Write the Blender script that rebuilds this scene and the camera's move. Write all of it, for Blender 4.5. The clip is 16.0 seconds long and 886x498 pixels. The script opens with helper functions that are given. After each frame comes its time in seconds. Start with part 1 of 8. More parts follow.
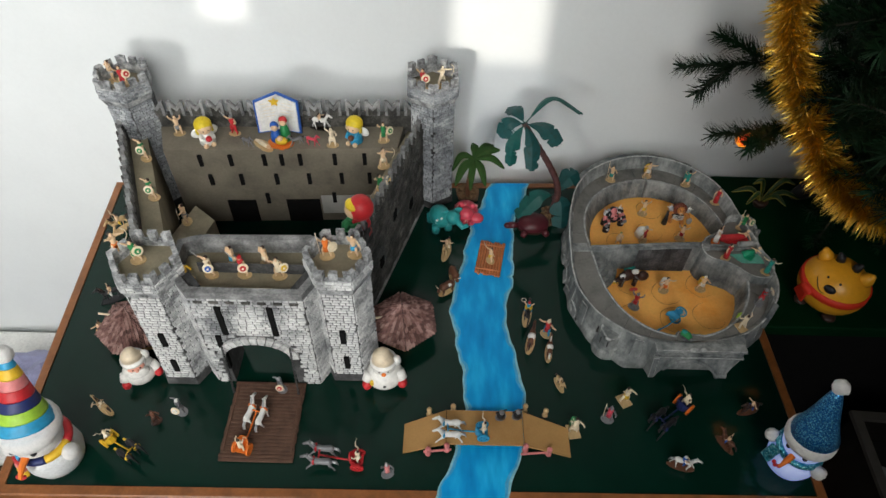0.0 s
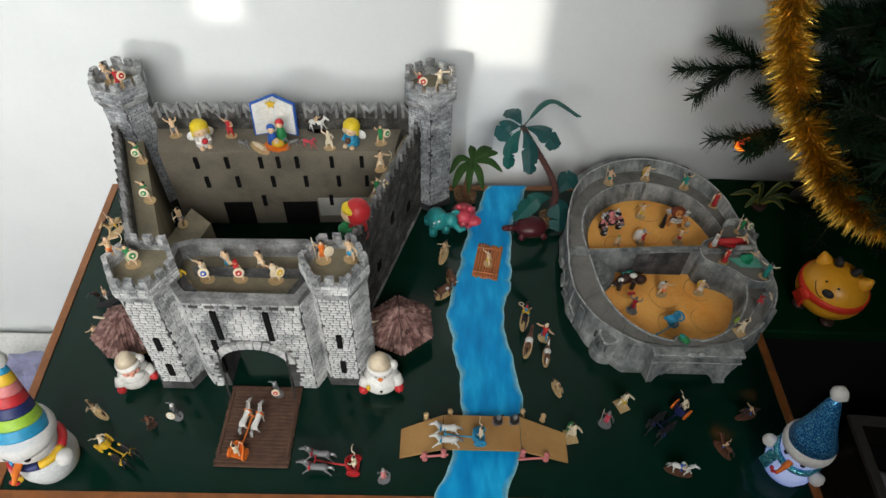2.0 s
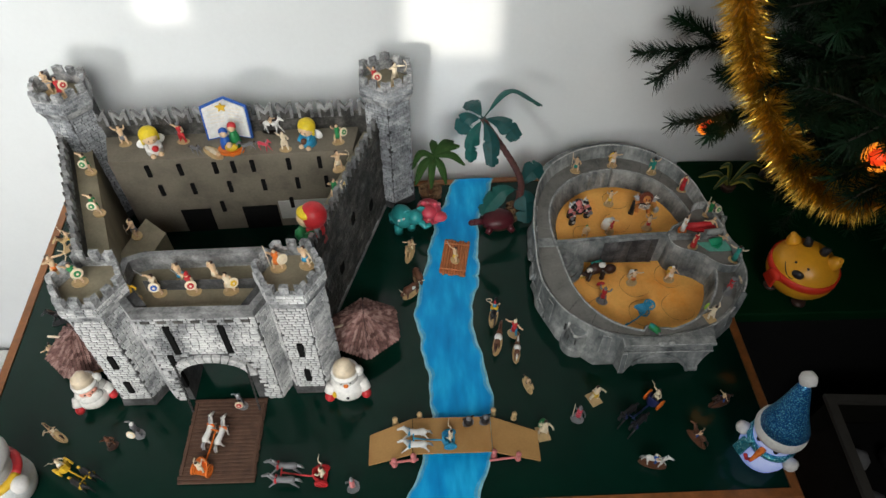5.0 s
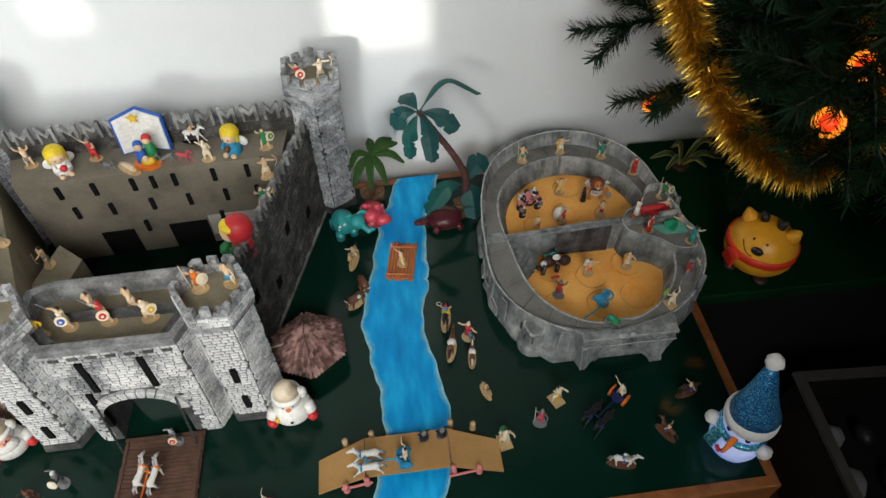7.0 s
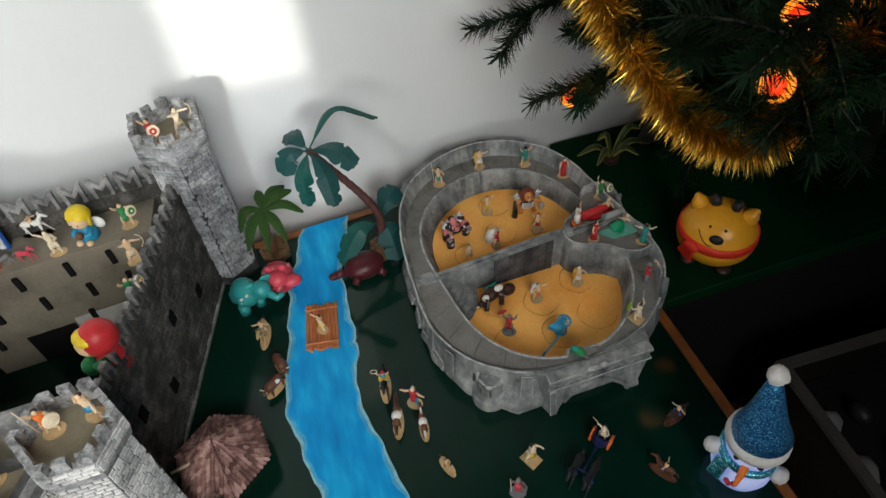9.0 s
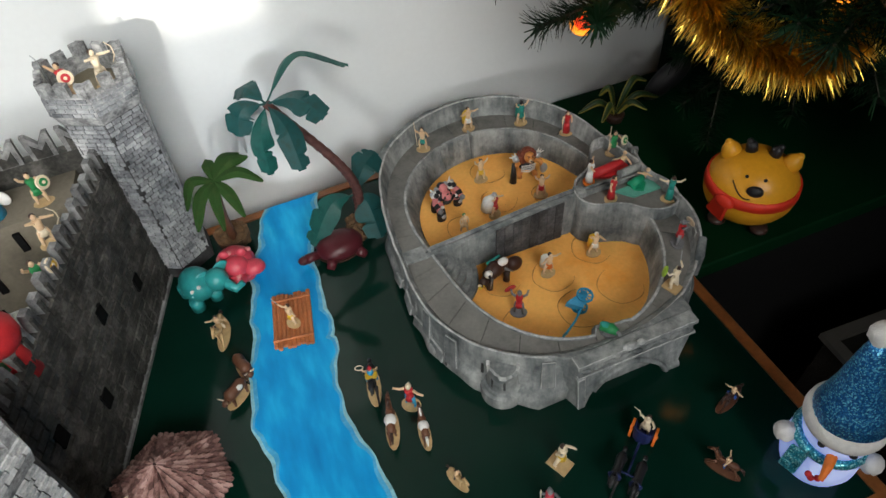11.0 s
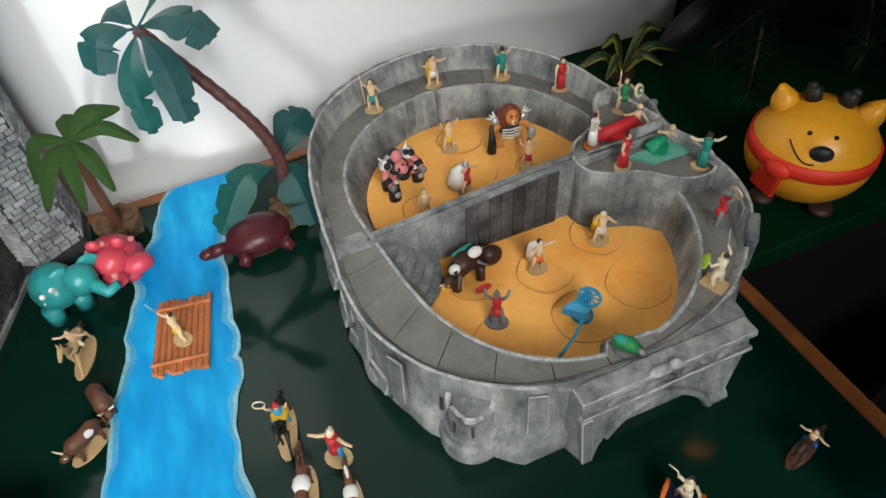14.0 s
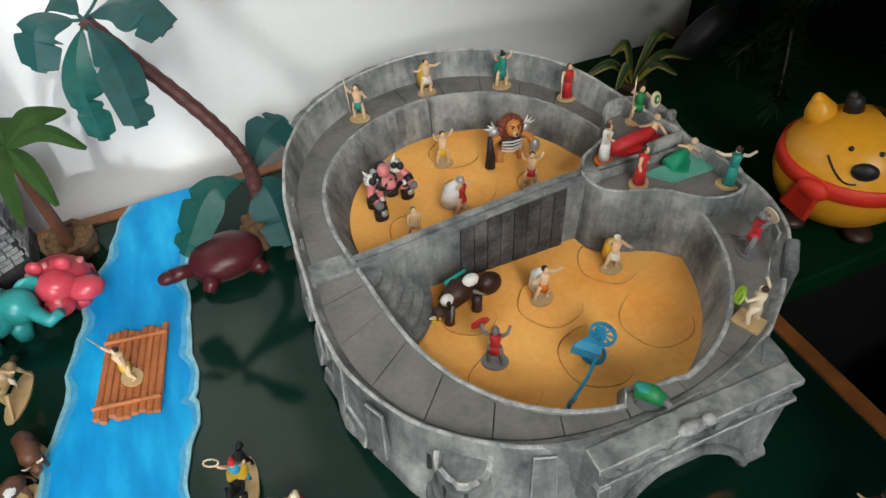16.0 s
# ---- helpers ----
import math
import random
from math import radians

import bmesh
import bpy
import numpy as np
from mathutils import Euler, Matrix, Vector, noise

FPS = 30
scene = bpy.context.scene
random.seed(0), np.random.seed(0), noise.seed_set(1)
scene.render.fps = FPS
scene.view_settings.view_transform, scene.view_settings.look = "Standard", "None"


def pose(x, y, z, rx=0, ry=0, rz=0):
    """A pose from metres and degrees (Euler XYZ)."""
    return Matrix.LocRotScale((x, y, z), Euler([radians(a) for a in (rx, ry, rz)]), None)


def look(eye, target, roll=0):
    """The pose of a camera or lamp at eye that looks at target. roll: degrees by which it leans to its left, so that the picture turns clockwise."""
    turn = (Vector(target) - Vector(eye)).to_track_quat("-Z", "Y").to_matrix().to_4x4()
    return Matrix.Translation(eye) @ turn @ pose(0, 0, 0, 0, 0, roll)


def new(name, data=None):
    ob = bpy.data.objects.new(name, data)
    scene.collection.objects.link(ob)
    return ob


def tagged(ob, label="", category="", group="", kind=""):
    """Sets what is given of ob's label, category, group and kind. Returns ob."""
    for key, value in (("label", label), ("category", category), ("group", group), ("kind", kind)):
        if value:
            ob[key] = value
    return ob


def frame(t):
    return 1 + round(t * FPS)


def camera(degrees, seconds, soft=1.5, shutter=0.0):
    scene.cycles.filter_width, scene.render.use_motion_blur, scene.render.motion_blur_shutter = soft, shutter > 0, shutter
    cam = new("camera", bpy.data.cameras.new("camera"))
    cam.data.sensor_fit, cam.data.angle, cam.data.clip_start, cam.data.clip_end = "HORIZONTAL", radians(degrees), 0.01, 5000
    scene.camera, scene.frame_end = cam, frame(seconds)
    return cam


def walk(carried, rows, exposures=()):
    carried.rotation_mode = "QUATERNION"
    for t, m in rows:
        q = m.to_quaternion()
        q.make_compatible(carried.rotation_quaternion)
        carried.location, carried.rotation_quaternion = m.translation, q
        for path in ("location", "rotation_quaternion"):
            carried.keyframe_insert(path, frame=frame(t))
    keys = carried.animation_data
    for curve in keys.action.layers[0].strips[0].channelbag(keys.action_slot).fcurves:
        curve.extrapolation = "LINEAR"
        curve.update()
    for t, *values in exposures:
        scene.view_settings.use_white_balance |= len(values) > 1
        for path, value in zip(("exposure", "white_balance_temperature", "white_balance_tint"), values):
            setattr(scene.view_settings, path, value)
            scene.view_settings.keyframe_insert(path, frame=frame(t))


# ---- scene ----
# Metres; the table's top is z = 0, x runs along the wall, y towards it.
cam = camera(69.0, 16.0)
PATH = [
    (0, (0.017, 0.071, 0.803), (0.02, 1.39, -0.7), 1.6),
    (0.5, (0.015, 0.08, 0.807), (0.028, 1.385, -0.708), 1.8),
    (1, (0.023, 0.081, 0.807), (0.03, 1.396, -0.7), 1.3),
    (1.5, (0.018, 0.078, 0.807), (0.028, 1.399, -0.695), 1.8),
    (2, (0.018, 0.08, 0.805), (0.027, 1.395, -0.702), 1.9),
    (2.5, (0.02, 0.081, 0.806), (0.03, 1.395, -0.702), 1.8),
    (3, (0.019, 0.085, 0.806), (0.031, 1.392, -0.708), 1.7),
    (5.3, (0.057, 0.107, 0.794), (0.108, 1.394, -0.737), 0.0),
    (5.5, (0.058, 0.108, 0.786), (0.125, 1.396, -0.741), 0.3),
    (6, (0.073, 0.113, 0.778), (0.147, 1.387, -0.762), -0.7),
    (6.5, (0.087, 0.125, 0.771), (0.193, 1.417, -0.752), -1.0),
    (7, (0.093, 0.141, 0.755), (0.229, 1.423, -0.774), -1.0),
    (7.5, (0.109, 0.161, 0.742), (0.245, 1.442, -0.788), -3.2),
    (8, (0.12, 0.178, 0.725), (0.252, 1.488, -0.78), -6.0),
    (8.5, (0.137, 0.215, 0.708), (0.327, 1.499, -0.813), -7.0),
    (9, (0.129, 0.25, 0.674), (0.468, 1.529, -0.825), -5.1),
    (9.2, (0.102, 0.251, 0.67), (0.496, 1.547, -0.802), -4.8),
    (11.3, (0.124, 0.323, 0.519), (0.56, 1.59, -0.965), -4.8),
    (11.5, (0.13, 0.329, 0.503), (0.522, 1.602, -0.988), -6.2),
    (12, (0.146, 0.346, 0.48), (0.524, 1.631, -1.005), -6.7),
    (12.5, (0.153, 0.357, 0.455), (0.567, 1.663, -1.003), -6.0),
    (13, (0.173, 0.369, 0.434), (0.601, 1.684, -1.011), -6.1),
    (13.5, (0.178, 0.383, 0.411), (0.63, 1.709, -1.017), -5.4),
    (14, (0.183, 0.403, 0.39), (0.648, 1.703, -1.057), -4.6),
    (14.5, (0.187, 0.417, 0.382), (0.665, 1.743, -1.037), -3.9),
    (15, (0.193, 0.431, 0.364), (0.701, 1.751, -1.05), -3.0),
    (15.5, (0.198, 0.441, 0.358), (0.699, 1.755, -1.064), -3.0),
    (16, (0.202, 0.446, 0.35), (0.696, 1.775, -1.061), -3.5),
]
walk(cam, [(t, look(eye, target, roll)) for t, eye, target, roll in PATH],
     exposures=[(0, -0.85), (5.5, -0.77), (7.5, -0.66), (9.2, -0.66), (11.3, -0.34), (12.2, -0.06), (13, 0.08), (16, 0.04)])

# ---- light ----
FLOOR, WALL_Y, ROOM_X0, ROOM_X1, ROOM_Y0, CEIL = -0.74, 0.985, -1.5, 1.9, -1.25, 1.95
SUN_DIR = Vector((0.30, 1.0, -0.16)).normalized()

world = bpy.data.worlds.new("sky")
scene.world = world
world.use_nodes = True
sky = world.node_tree.nodes.new("ShaderNodeTexSky")
sky.sky_type, sky.sun_disc = "NISHITA", False
sky.sun_elevation, sky.sun_rotation = math.asin(-SUN_DIR.z), math.atan2(-SUN_DIR.x, -SUN_DIR.y)
back_node = world.node_tree.nodes["Background"]
back_node.inputs["Strength"].default_value = 0.12
world.node_tree.links.new(sky.outputs[0], back_node.inputs[0])

sun = new("sun", bpy.data.lights.new("sun", "SUN"))
sun.data.energy, sun.data.angle, sun.data.color = 4.0, radians(0.8), (1.0, 0.95, 0.86)
sun.matrix_world = look((0, 0, 3), Vector((0, 0, 3)) + SUN_DIR)

# daylight in the big window behind the camera
WIN = (-1.48, 0.60, 0.20, 1.90)   # x0, x1, z0, z1 of the opening in the wall at ROOM_Y0
day = new("window_daylight", bpy.data.lights.new("window_daylight", "AREA"))
day.data.shape, day.data.size, day.data.size_y = "RECTANGLE", 2.00, 0.85
day.data.energy, day.data.color, day.data.spread = 33.0, (0.970, 0.975, 0.945), radians(86)
day.matrix_world = look((-0.46, ROOM_Y0 + 0.02, 1.45), (-1.20, 0.92, 0.12))
# small key light added low in the same opening, for crisper wall shadows
low_key = new("lower_pane_daylight", bpy.data.lights.new("lower_pane_daylight", "AREA"))
low_key.data.shape, low_key.data.size, low_key.data.size_y = "RECTANGLE", 0.34, 0.40
low_key.data.energy, low_key.data.color, low_key.data.spread = 9.5, (0.965, 0.975, 0.95), radians(84)
low_key.matrix_world = look((-0.86, ROOM_Y0 + 0.03, 0.52), (-0.90, 0.92, 0.24))


# ---- materials ----
def nodes_of(name):
    m = bpy.data.materials.new(name)
    m.use_nodes = True
    nt = m.node_tree
    return m, nt, nt.nodes["Principled BSDF"]


def noise_node(nt, scale, detail=4, rough=0.6):
    co = nt.nodes.get("co") or nt.nodes.new("ShaderNodeTexCoord")
    co.name = "co"
    n = nt.nodes.new("ShaderNodeTexNoise")
    n.inputs["Scale"].default_value, n.inputs["Detail"].default_value, n.inputs["Roughness"].default_value = scale, detail, rough
    nt.links.new(co.outputs["Object"], n.inputs["Vector"])
    return n


def ramp_node(nt, src, stops):
    r = nt.nodes.new("ShaderNodeValToRGB")
    while len(r.color_ramp.elements) < len(stops):
        r.color_ramp.elements.new(0.5)
    for e, (p, c) in zip(r.color_ramp.elements, stops):
        e.position, e.color = p, (*c, 1)
    nt.links.new(src, r.inputs[0])
    return r


def mat(name, col, rough=0.5, metal=0.0, var=0.18, scale=60, fine=400, bump=0.15, depth=0.0006, emit=None, coat=0.0, second=None, spec=0.5):
    """A surface with colour wear at two scales and a fine relief. second: a colour of stains."""
    m, nt, b = nodes_of(name)
    big, small = noise_node(nt, scale, 5), noise_node(nt, fine, 3)
    lo = tuple(max(0.0, c * (1 - var)) for c in col)
    hi = tuple(min(1.0, c * (1 + var)) for c in col)
    stops = [(0.3, second or lo), (0.5, col), (0.75, hi)]
    r1 = ramp_node(nt, big.outputs["Fac"], stops)
    mix = nt.nodes.new("ShaderNodeMixRGB")
    mix.blend_type = "MULTIPLY"
    mix.inputs[0].default_value = 1.0
    r2 = ramp_node(nt, small.outputs["Fac"], [(0.3, (1 - var * 0.7,) * 3), (0.7, (1.0,) * 3)])
    nt.links.new(r1.outputs[0], mix.inputs[1])
    nt.links.new(r2.outputs[0], mix.inputs[2])
    nt.links.new(mix.outputs[0], b.inputs["Base Color"])
    b.inputs["Roughness"].default_value, b.inputs["Metallic"].default_value = rough, metal
    b.inputs["Coat Weight"].default_value = coat
    b.inputs["Specular IOR Level"].default_value = spec
    if bump:
        bm_ = nt.nodes.new("ShaderNodeBump")
        bm_.inputs["Strength"].default_value, bm_.inputs["Distance"].default_value = bump, depth
        nt.links.new(small.outputs["Fac"], bm_.inputs["Height"])
        nt.links.new(bm_.outputs[0], b.inputs["Normal"])
    if emit:
        b.inputs["Emission Color"].default_value, b.inputs["Emission Strength"].default_value = (*emit[0], 1), emit[1]
    return m


def stone_mat(name, dark, mid, light, rough=0.8, per="object", scale=45, fine=0.5, relief=0.5, grain=320, vary=0.12, streak=0.0):
    """Dry-brushed model stone: dark wash in the hollows, pale on worn edges, each piece a little different."""
    m, nt, b = nodes_of(name)
    big, small = noise_node(nt, scale, 6), noise_node(nt, grain, 5, 0.7)
    geo = nt.nodes.new("ShaderNodeNewGeometry")
    info = nt.nodes.new("ShaderNodeObjectInfo")
    rnd = info.outputs["Random"] if per == "object" else geo.outputs["Random Per Island"]
    add = nt.nodes.new("ShaderNodeMath")
    add.operation = "MULTIPLY_ADD"
    add.inputs[1].default_value, add.inputs[2].default_value = vary, -vary / 2
    nt.links.new(rnd, add.inputs[0])
    a2 = nt.nodes.new("ShaderNodeMath")
    nt.links.new(big.outputs["Fac"], a2.inputs[0])
    nt.links.new(add.outputs[0], a2.inputs[1])
    a3 = nt.nodes.new("ShaderNodeMath")
    a3.operation = "MULTIPLY_ADD"
    a3.inputs[1].default_value, a3.inputs[2].default_value = fine, -fine / 2
    nt.links.new(small.outputs["Fac"], a3.inputs[0])
    a4 = nt.nodes.new("ShaderNodeMath")
    nt.links.new(a2.outputs[0], a4.inputs[0])
    nt.links.new(a3.outputs[0], a4.inputs[1])
    if streak:
        run = noise_node(nt, 95, 4, 0.65)
        mp = nt.nodes.new("ShaderNodeMapping")
        mp.inputs["Scale"].default_value = (1, 1, 0.16)
        nt.links.new(nt.nodes["co"].outputs["Object"], mp.inputs["Vector"])
        nt.links.new(mp.outputs[0], run.inputs["Vector"])
        a5 = nt.nodes.new("ShaderNodeMath")
        a5.operation = "MULTIPLY_ADD"
        a5.inputs[1].default_value, a5.inputs[2].default_value = streak, -streak / 2
        nt.links.new(run.outputs["Fac"], a5.inputs[0])
        a6 = nt.nodes.new("ShaderNodeMath")
        nt.links.new(a4.outputs[0], a6.inputs[0])
        nt.links.new(a5.outputs[0], a6.inputs[1])
        a4 = a6
    r = ramp_node(nt, a4.outputs[0], [(0.3, dark), (0.5, mid), (0.72, light)])
    nt.links.new(r.outputs[0], b.inputs["Base Color"])
    b.inputs["Roughness"].default_value = rough
    bm_ = nt.nodes.new("ShaderNodeBump")
    bm_.inputs["Strength"].default_value, bm_.inputs["Distance"].default_value = relief, 0.0012
    nt.links.new(small.outputs["Fac"], bm_.inputs["Height"])
    nt.links.new(bm_.outputs[0], b.inputs["Normal"])
    return m


M_WALL = mat("white_plaster", (0.755, 0.775, 0.78), 0.75, var=0.03, scale=6, fine=150, bump=0.08)
M_TABLE = mat("green_lacquer", (0.0020, 0.0195, 0.0125), 0.09, var=0.25, scale=8, fine=900, bump=0.02, depth=0.0002, second=(0.0023, 0.0235, 0.0150), spec=0.24)
M_GREEN2 = mat("green_felt", (0.0013, 0.022, 0.007), 0.6, var=0.2, scale=15, spec=0.06)
M_EDGE = mat("brown_wood_edge", (0.27, 0.095, 0.026), 0.4, var=0.35, scale=30, fine=250)
M_FLOOR = mat("dark_floor", (0.035, 0.025, 0.018), 0.6, spec=0.15, var=0.3, scale=5)
M_CEIL = mat("ceiling_paint", (0.75, 0.74, 0.72), 0.8, var=0.03, scale=5)
M_STONE = stone_mat("castle_stone", (0.22, 0.225, 0.23), (0.56, 0.56, 0.555), (0.82, 0.81, 0.79), scale=32, fine=0.50, vary=0.14)
M_CROWN = stone_mat("castle_crown_stone", (0.07, 0.072, 0.075), (0.28, 0.285, 0.29), (0.58, 0.58, 0.575), scale=60, fine=0.6, vary=0.10)
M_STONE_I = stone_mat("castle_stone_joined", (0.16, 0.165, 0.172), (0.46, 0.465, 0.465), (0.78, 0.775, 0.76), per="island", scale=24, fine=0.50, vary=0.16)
# copy of the castle stone, with the back towers' shade and cool light coloured in
M_STONE_SHADE = stone_mat("back_tower_stone", (0.10, 0.108, 0.118), (0.30, 0.312, 0.328), (0.56, 0.57, 0.58), per="island", scale=24, fine=0.5, vary=0.16)
M_MORTAR = stone_mat("castle_joints", (0.018, 0.018, 0.019), (0.045, 0.045, 0.046), (0.11, 0.11, 0.11))
M_PARAPET = stone_mat("parapet_grey", (0.08, 0.08, 0.082), (0.19, 0.19, 0.19), (0.36, 0.36, 0.355))
M_DARKSTONE = stone_mat("dark_castle_stone", (0.014, 0.014, 0.013), (0.050, 0.048, 0.043), (0.14, 0.132, 0.12), per="island")
M_WALK = mat("ochre_grey_walkway", (0.25, 0.215, 0.145), 0.8, var=0.22, scale=25, fine=300)
M_HALL = mat("beige_hall_wall", (0.19, 0.165, 0.125), 0.8, var=0.25, scale=14, fine=260, second=(0.115, 0.10, 0.075))
# near-black for the cloth, and for shade painted into openings and under the table
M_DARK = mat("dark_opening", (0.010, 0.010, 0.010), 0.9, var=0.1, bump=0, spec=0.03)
M_ARENA = stone_mat("arena_stone", (0.062, 0.072, 0.076), (0.170, 0.182, 0.182), (0.34, 0.35, 0.34), scale=26, fine=0.26, relief=0.25, grain=260, streak=0.60)
M_ARENAWALK = mat("arena_walk_slabs", (0.185, 0.18, 0.165), 0.8, var=0.25, scale=30, fine=260, second=(0.105, 0.108, 0.10))
M_ARENAEDGE = stone_mat("arena_worn_edge", (0.17, 0.178, 0.178), (0.33, 0.34, 0.335), (0.56, 0.56, 0.55), scale=90, fine=0.6, relief=0.2)
M_SAND = mat("ochre_sand", (0.98, 0.485, 0.125), 0.75, var=0.14, scale=16, fine=240, second=(0.92, 0.37, 0.060), spec=0.2)
# darker sand: the shade along one side of each ring is painted
M_RING_SHADE = mat("scored_sand_line", (0.62, 0.26, 0.06), 0.8, var=0.4, scale=120)
M_PLANK = mat("dark_planks", (0.115, 0.062, 0.042), 0.7, var=0.3, spec=0.25, scale=80, fine=500, bump=0.5)
M_CARD = mat("tan_cardboard", (0.41, 0.225, 0.075), 0.8, var=0.16, scale=14, second=(0.34, 0.17, 0.05))
M_RAFT = mat("terracotta_logs", (0.48, 0.16, 0.055), 0.55, var=0.25, scale=120, fine=600, bump=0.4)
M_SHINGLE = stone_mat("red_brown_shingle", (0.10, 0.045, 0.038), (0.245, 0.125, 0.108), (0.42, 0.26, 0.23), per="island", scale=50, fine=0.5, grain=700, vary=0.40)
M_ROOFBED = mat("dark_roof_bed", (0.035, 0.016, 0.014), 0.8, var=0.3)
# dark tone for unseen sides of the room, chosen to cut bounced fill light
M_UNSEEN_DARK = mat("dark_wood_panelling", (0.09, 0.055, 0.035), 0.55, var=0.3, scale=6, fine=90)


# ---- building helpers ----
def part(name, bm, material, parent=None, label="", smooth=False):
    """Links a bmesh as one mesh object, under parent if given. material: one or a list."""
    me = bpy.data.meshes.new(name)
    bm.normal_update()
    bm.to_mesh(me)
    bm.free()
    for x in (material if isinstance(material, (list, tuple)) else [material]):
        me.materials.append(x)
    if smooth:
        me.polygons.foreach_set("use_smooth", [True] * len(me.polygons))
    ob = new(name, me)
    ob.parent = parent
    if label:
        tagged(ob, label)
    return ob


def thing(name, label, category, m=None, group="", kind=""):
    """An empty at the base of a thing."""
    ob = new(name)
    ob.empty_display_size = 0.01
    if m is not None:
        ob.matrix_basis = m
    return tagged(ob, label, category, group, kind)


def solo(name, bm, material, label, category, group="", kind="", smooth=False, m=None):
    ob = part(name, bm, material, None, "", smooth)
    if m is not None:
        ob.matrix_basis = m
    return tagged(ob, label, category, group, kind)


def box(bm, x0, x1, y0, y1, z0, z1, bevel=0.0, mi=0, m=None, worn=None):
    r = bmesh.ops.create_cube(bm, size=1)
    vs = r["verts"]
    for v in vs:
        v.co = Vector((x0 + (v.co.x + 0.5) * (x1 - x0), y0 + (v.co.y + 0.5) * (y1 - y0), z0 + (v.co.z + 0.5) * (z1 - z0)))
    fs = list({f for v in vs for f in v.link_faces})
    for f in fs:
        f.material_index = mi
    if bevel:
        es = list({e for v in vs for e in v.link_edges})
        r = bmesh.ops.bevel(bm, geom=es, offset=bevel, segments=1, affect="EDGES")
        vs = list({v for f in r["faces"] for v in f.verts} | {v for v in vs if v.is_valid})
        for f in r["faces"]:
            f.material_index = mi if worn is None else worn
    if m is not None:
        bmesh.ops.transform(bm, matrix=m, verts=vs)
    return vs


def prism(bm, pts, z0, z1, mi=0, top=None):
    """An upright prism over the outline pts (counter-clockwise); top: another outline for the upper end."""
    lo = [bm.verts.new((x, y, z0)) for x, y in pts]
    hi = [bm.verts.new((x, y, z1)) for x, y in (top or pts)]
    n = len(pts)
    fs = [bm.faces.new(list(reversed(lo))), bm.faces.new(hi)]
    fs += [bm.faces.new((lo[k], lo[(k + 1) % n], hi[(k + 1) % n], hi[k])) for k in range(n)]
    for f in fs:
        f.material_index = mi
    return lo + hi


def rings(bm, loops, closed=True, cap0=True, cap1=True, mi=0):
    """Skin through loops of points of equal length."""
    vv = [[bm.verts.new(p) for p in lp] for lp in loops]
    n = len(vv[0])
    fs = []
    for a, b in zip(vv, vv[1:]):
        for k in range(n if closed else n - 1):
            fs.append(bm.faces.new((a[k], a[(k + 1) % n], b[(k + 1) % n], b[k])))
    if cap0:
        fs.append(bm.faces.new(list(reversed(vv[0]))))
    if cap1:
        fs.append(bm.faces.new(vv[-1]))
    for f in fs:
        f.material_index = mi
    return [v for lp in vv for v in lp]


def tube(bm, pts, radii, seg=8, mi=0):
    """A round tapered tube along points."""
    pts = [Vector(p) for p in pts]
    loops = []
    side = None
    for k, p in enumerate(pts):
        d = (pts[min(k + 1, len(pts) - 1)] - pts[max(k - 1, 0)]).normalized()
        if side is None:
            side = d.orthogonal().normalized()
        side = (side - d * side.dot(d)).normalized()
        up = d.cross(side)
        r = radii[k] if isinstance(radii, (list, tuple)) else radii
        loops.append([p + (side * math.cos(a) + up * math.sin(a)) * r for a in [2 * math.pi * q / seg for q in range(seg)]])
    return rings(bm, loops, mi=mi)


def ball(bm, c, r, mi=0, seg=12, scale=(1, 1, 1), rot=None):
    m = Matrix.Translation(c) @ (rot.to_4x4() if rot else Matrix.Identity(4)) @ Matrix.Diagonal((r * scale[0], r * scale[1], r * scale[2], 1))
    res = bmesh.ops.create_uvsphere(bm, u_segments=seg, v_segments=max(6, seg * 2 // 3), radius=1, matrix=m)
    for f in {f for v in res["verts"] for f in v.link_faces}:
        f.material_index = mi
        f.smooth = True
    return res["verts"]


def lathe(bm, prof, seg=32, mi=0, c=(0, 0)):
    """prof: (radius, z) rows from the bottom up, on the upright axis through c."""
    loops = [[(c[0] + r * math.cos(2 * math.pi * k / seg), c[1] + r * math.sin(2 * math.pi * k / seg), z) for k in range(seg)] for r, z in prof]
    vs = rings(bm, loops, mi=mi)
    for f in {f for v in vs for f in v.link_faces}:
        f.smooth = True
    return vs


def smoothline(ctrl, n):
    """Catmull-Rom points through the control points."""
    P = [Vector(p) for p in ctrl]
    P = [2 * P[0] - P[1]] + P + [2 * P[-1] - P[-2]]
    out = []
    m = len(P) - 3
    for k in range(n):
        u = k / (n - 1) * m
        i = min(int(u), m - 1)
        t = u - i
        a, b, c, d = P[i:i + 4]
        out.append(0.5 * ((2 * b) + (c - a) * t + (2 * a - 5 * b + 4 * c - d) * t * t + (3 * b - a - 3 * c + d) * t ** 3))
    return out


def octagon(cx, cy, ap, turn=0.0, n=8):
    r = ap / math.cos(math.pi / n)
    return [(cx + r * math.cos(turn + (k + 0.5) * 2 * math.pi / n), cy + r * math.sin(turn + (k + 0.5) * 2 * math.pi / n)) for k in range(n)]


# ---- the room ----
def wall(name, x0, x1, y0, y1, z0, z1, label):
    bm = bmesh.new()
    box(bm, x0, x1, y0, y1, z0, z1)
    return solo(name, bm, M_WALL if "plaster" in label else M_UNSEEN_DARK, label, "wall", kind="structure")


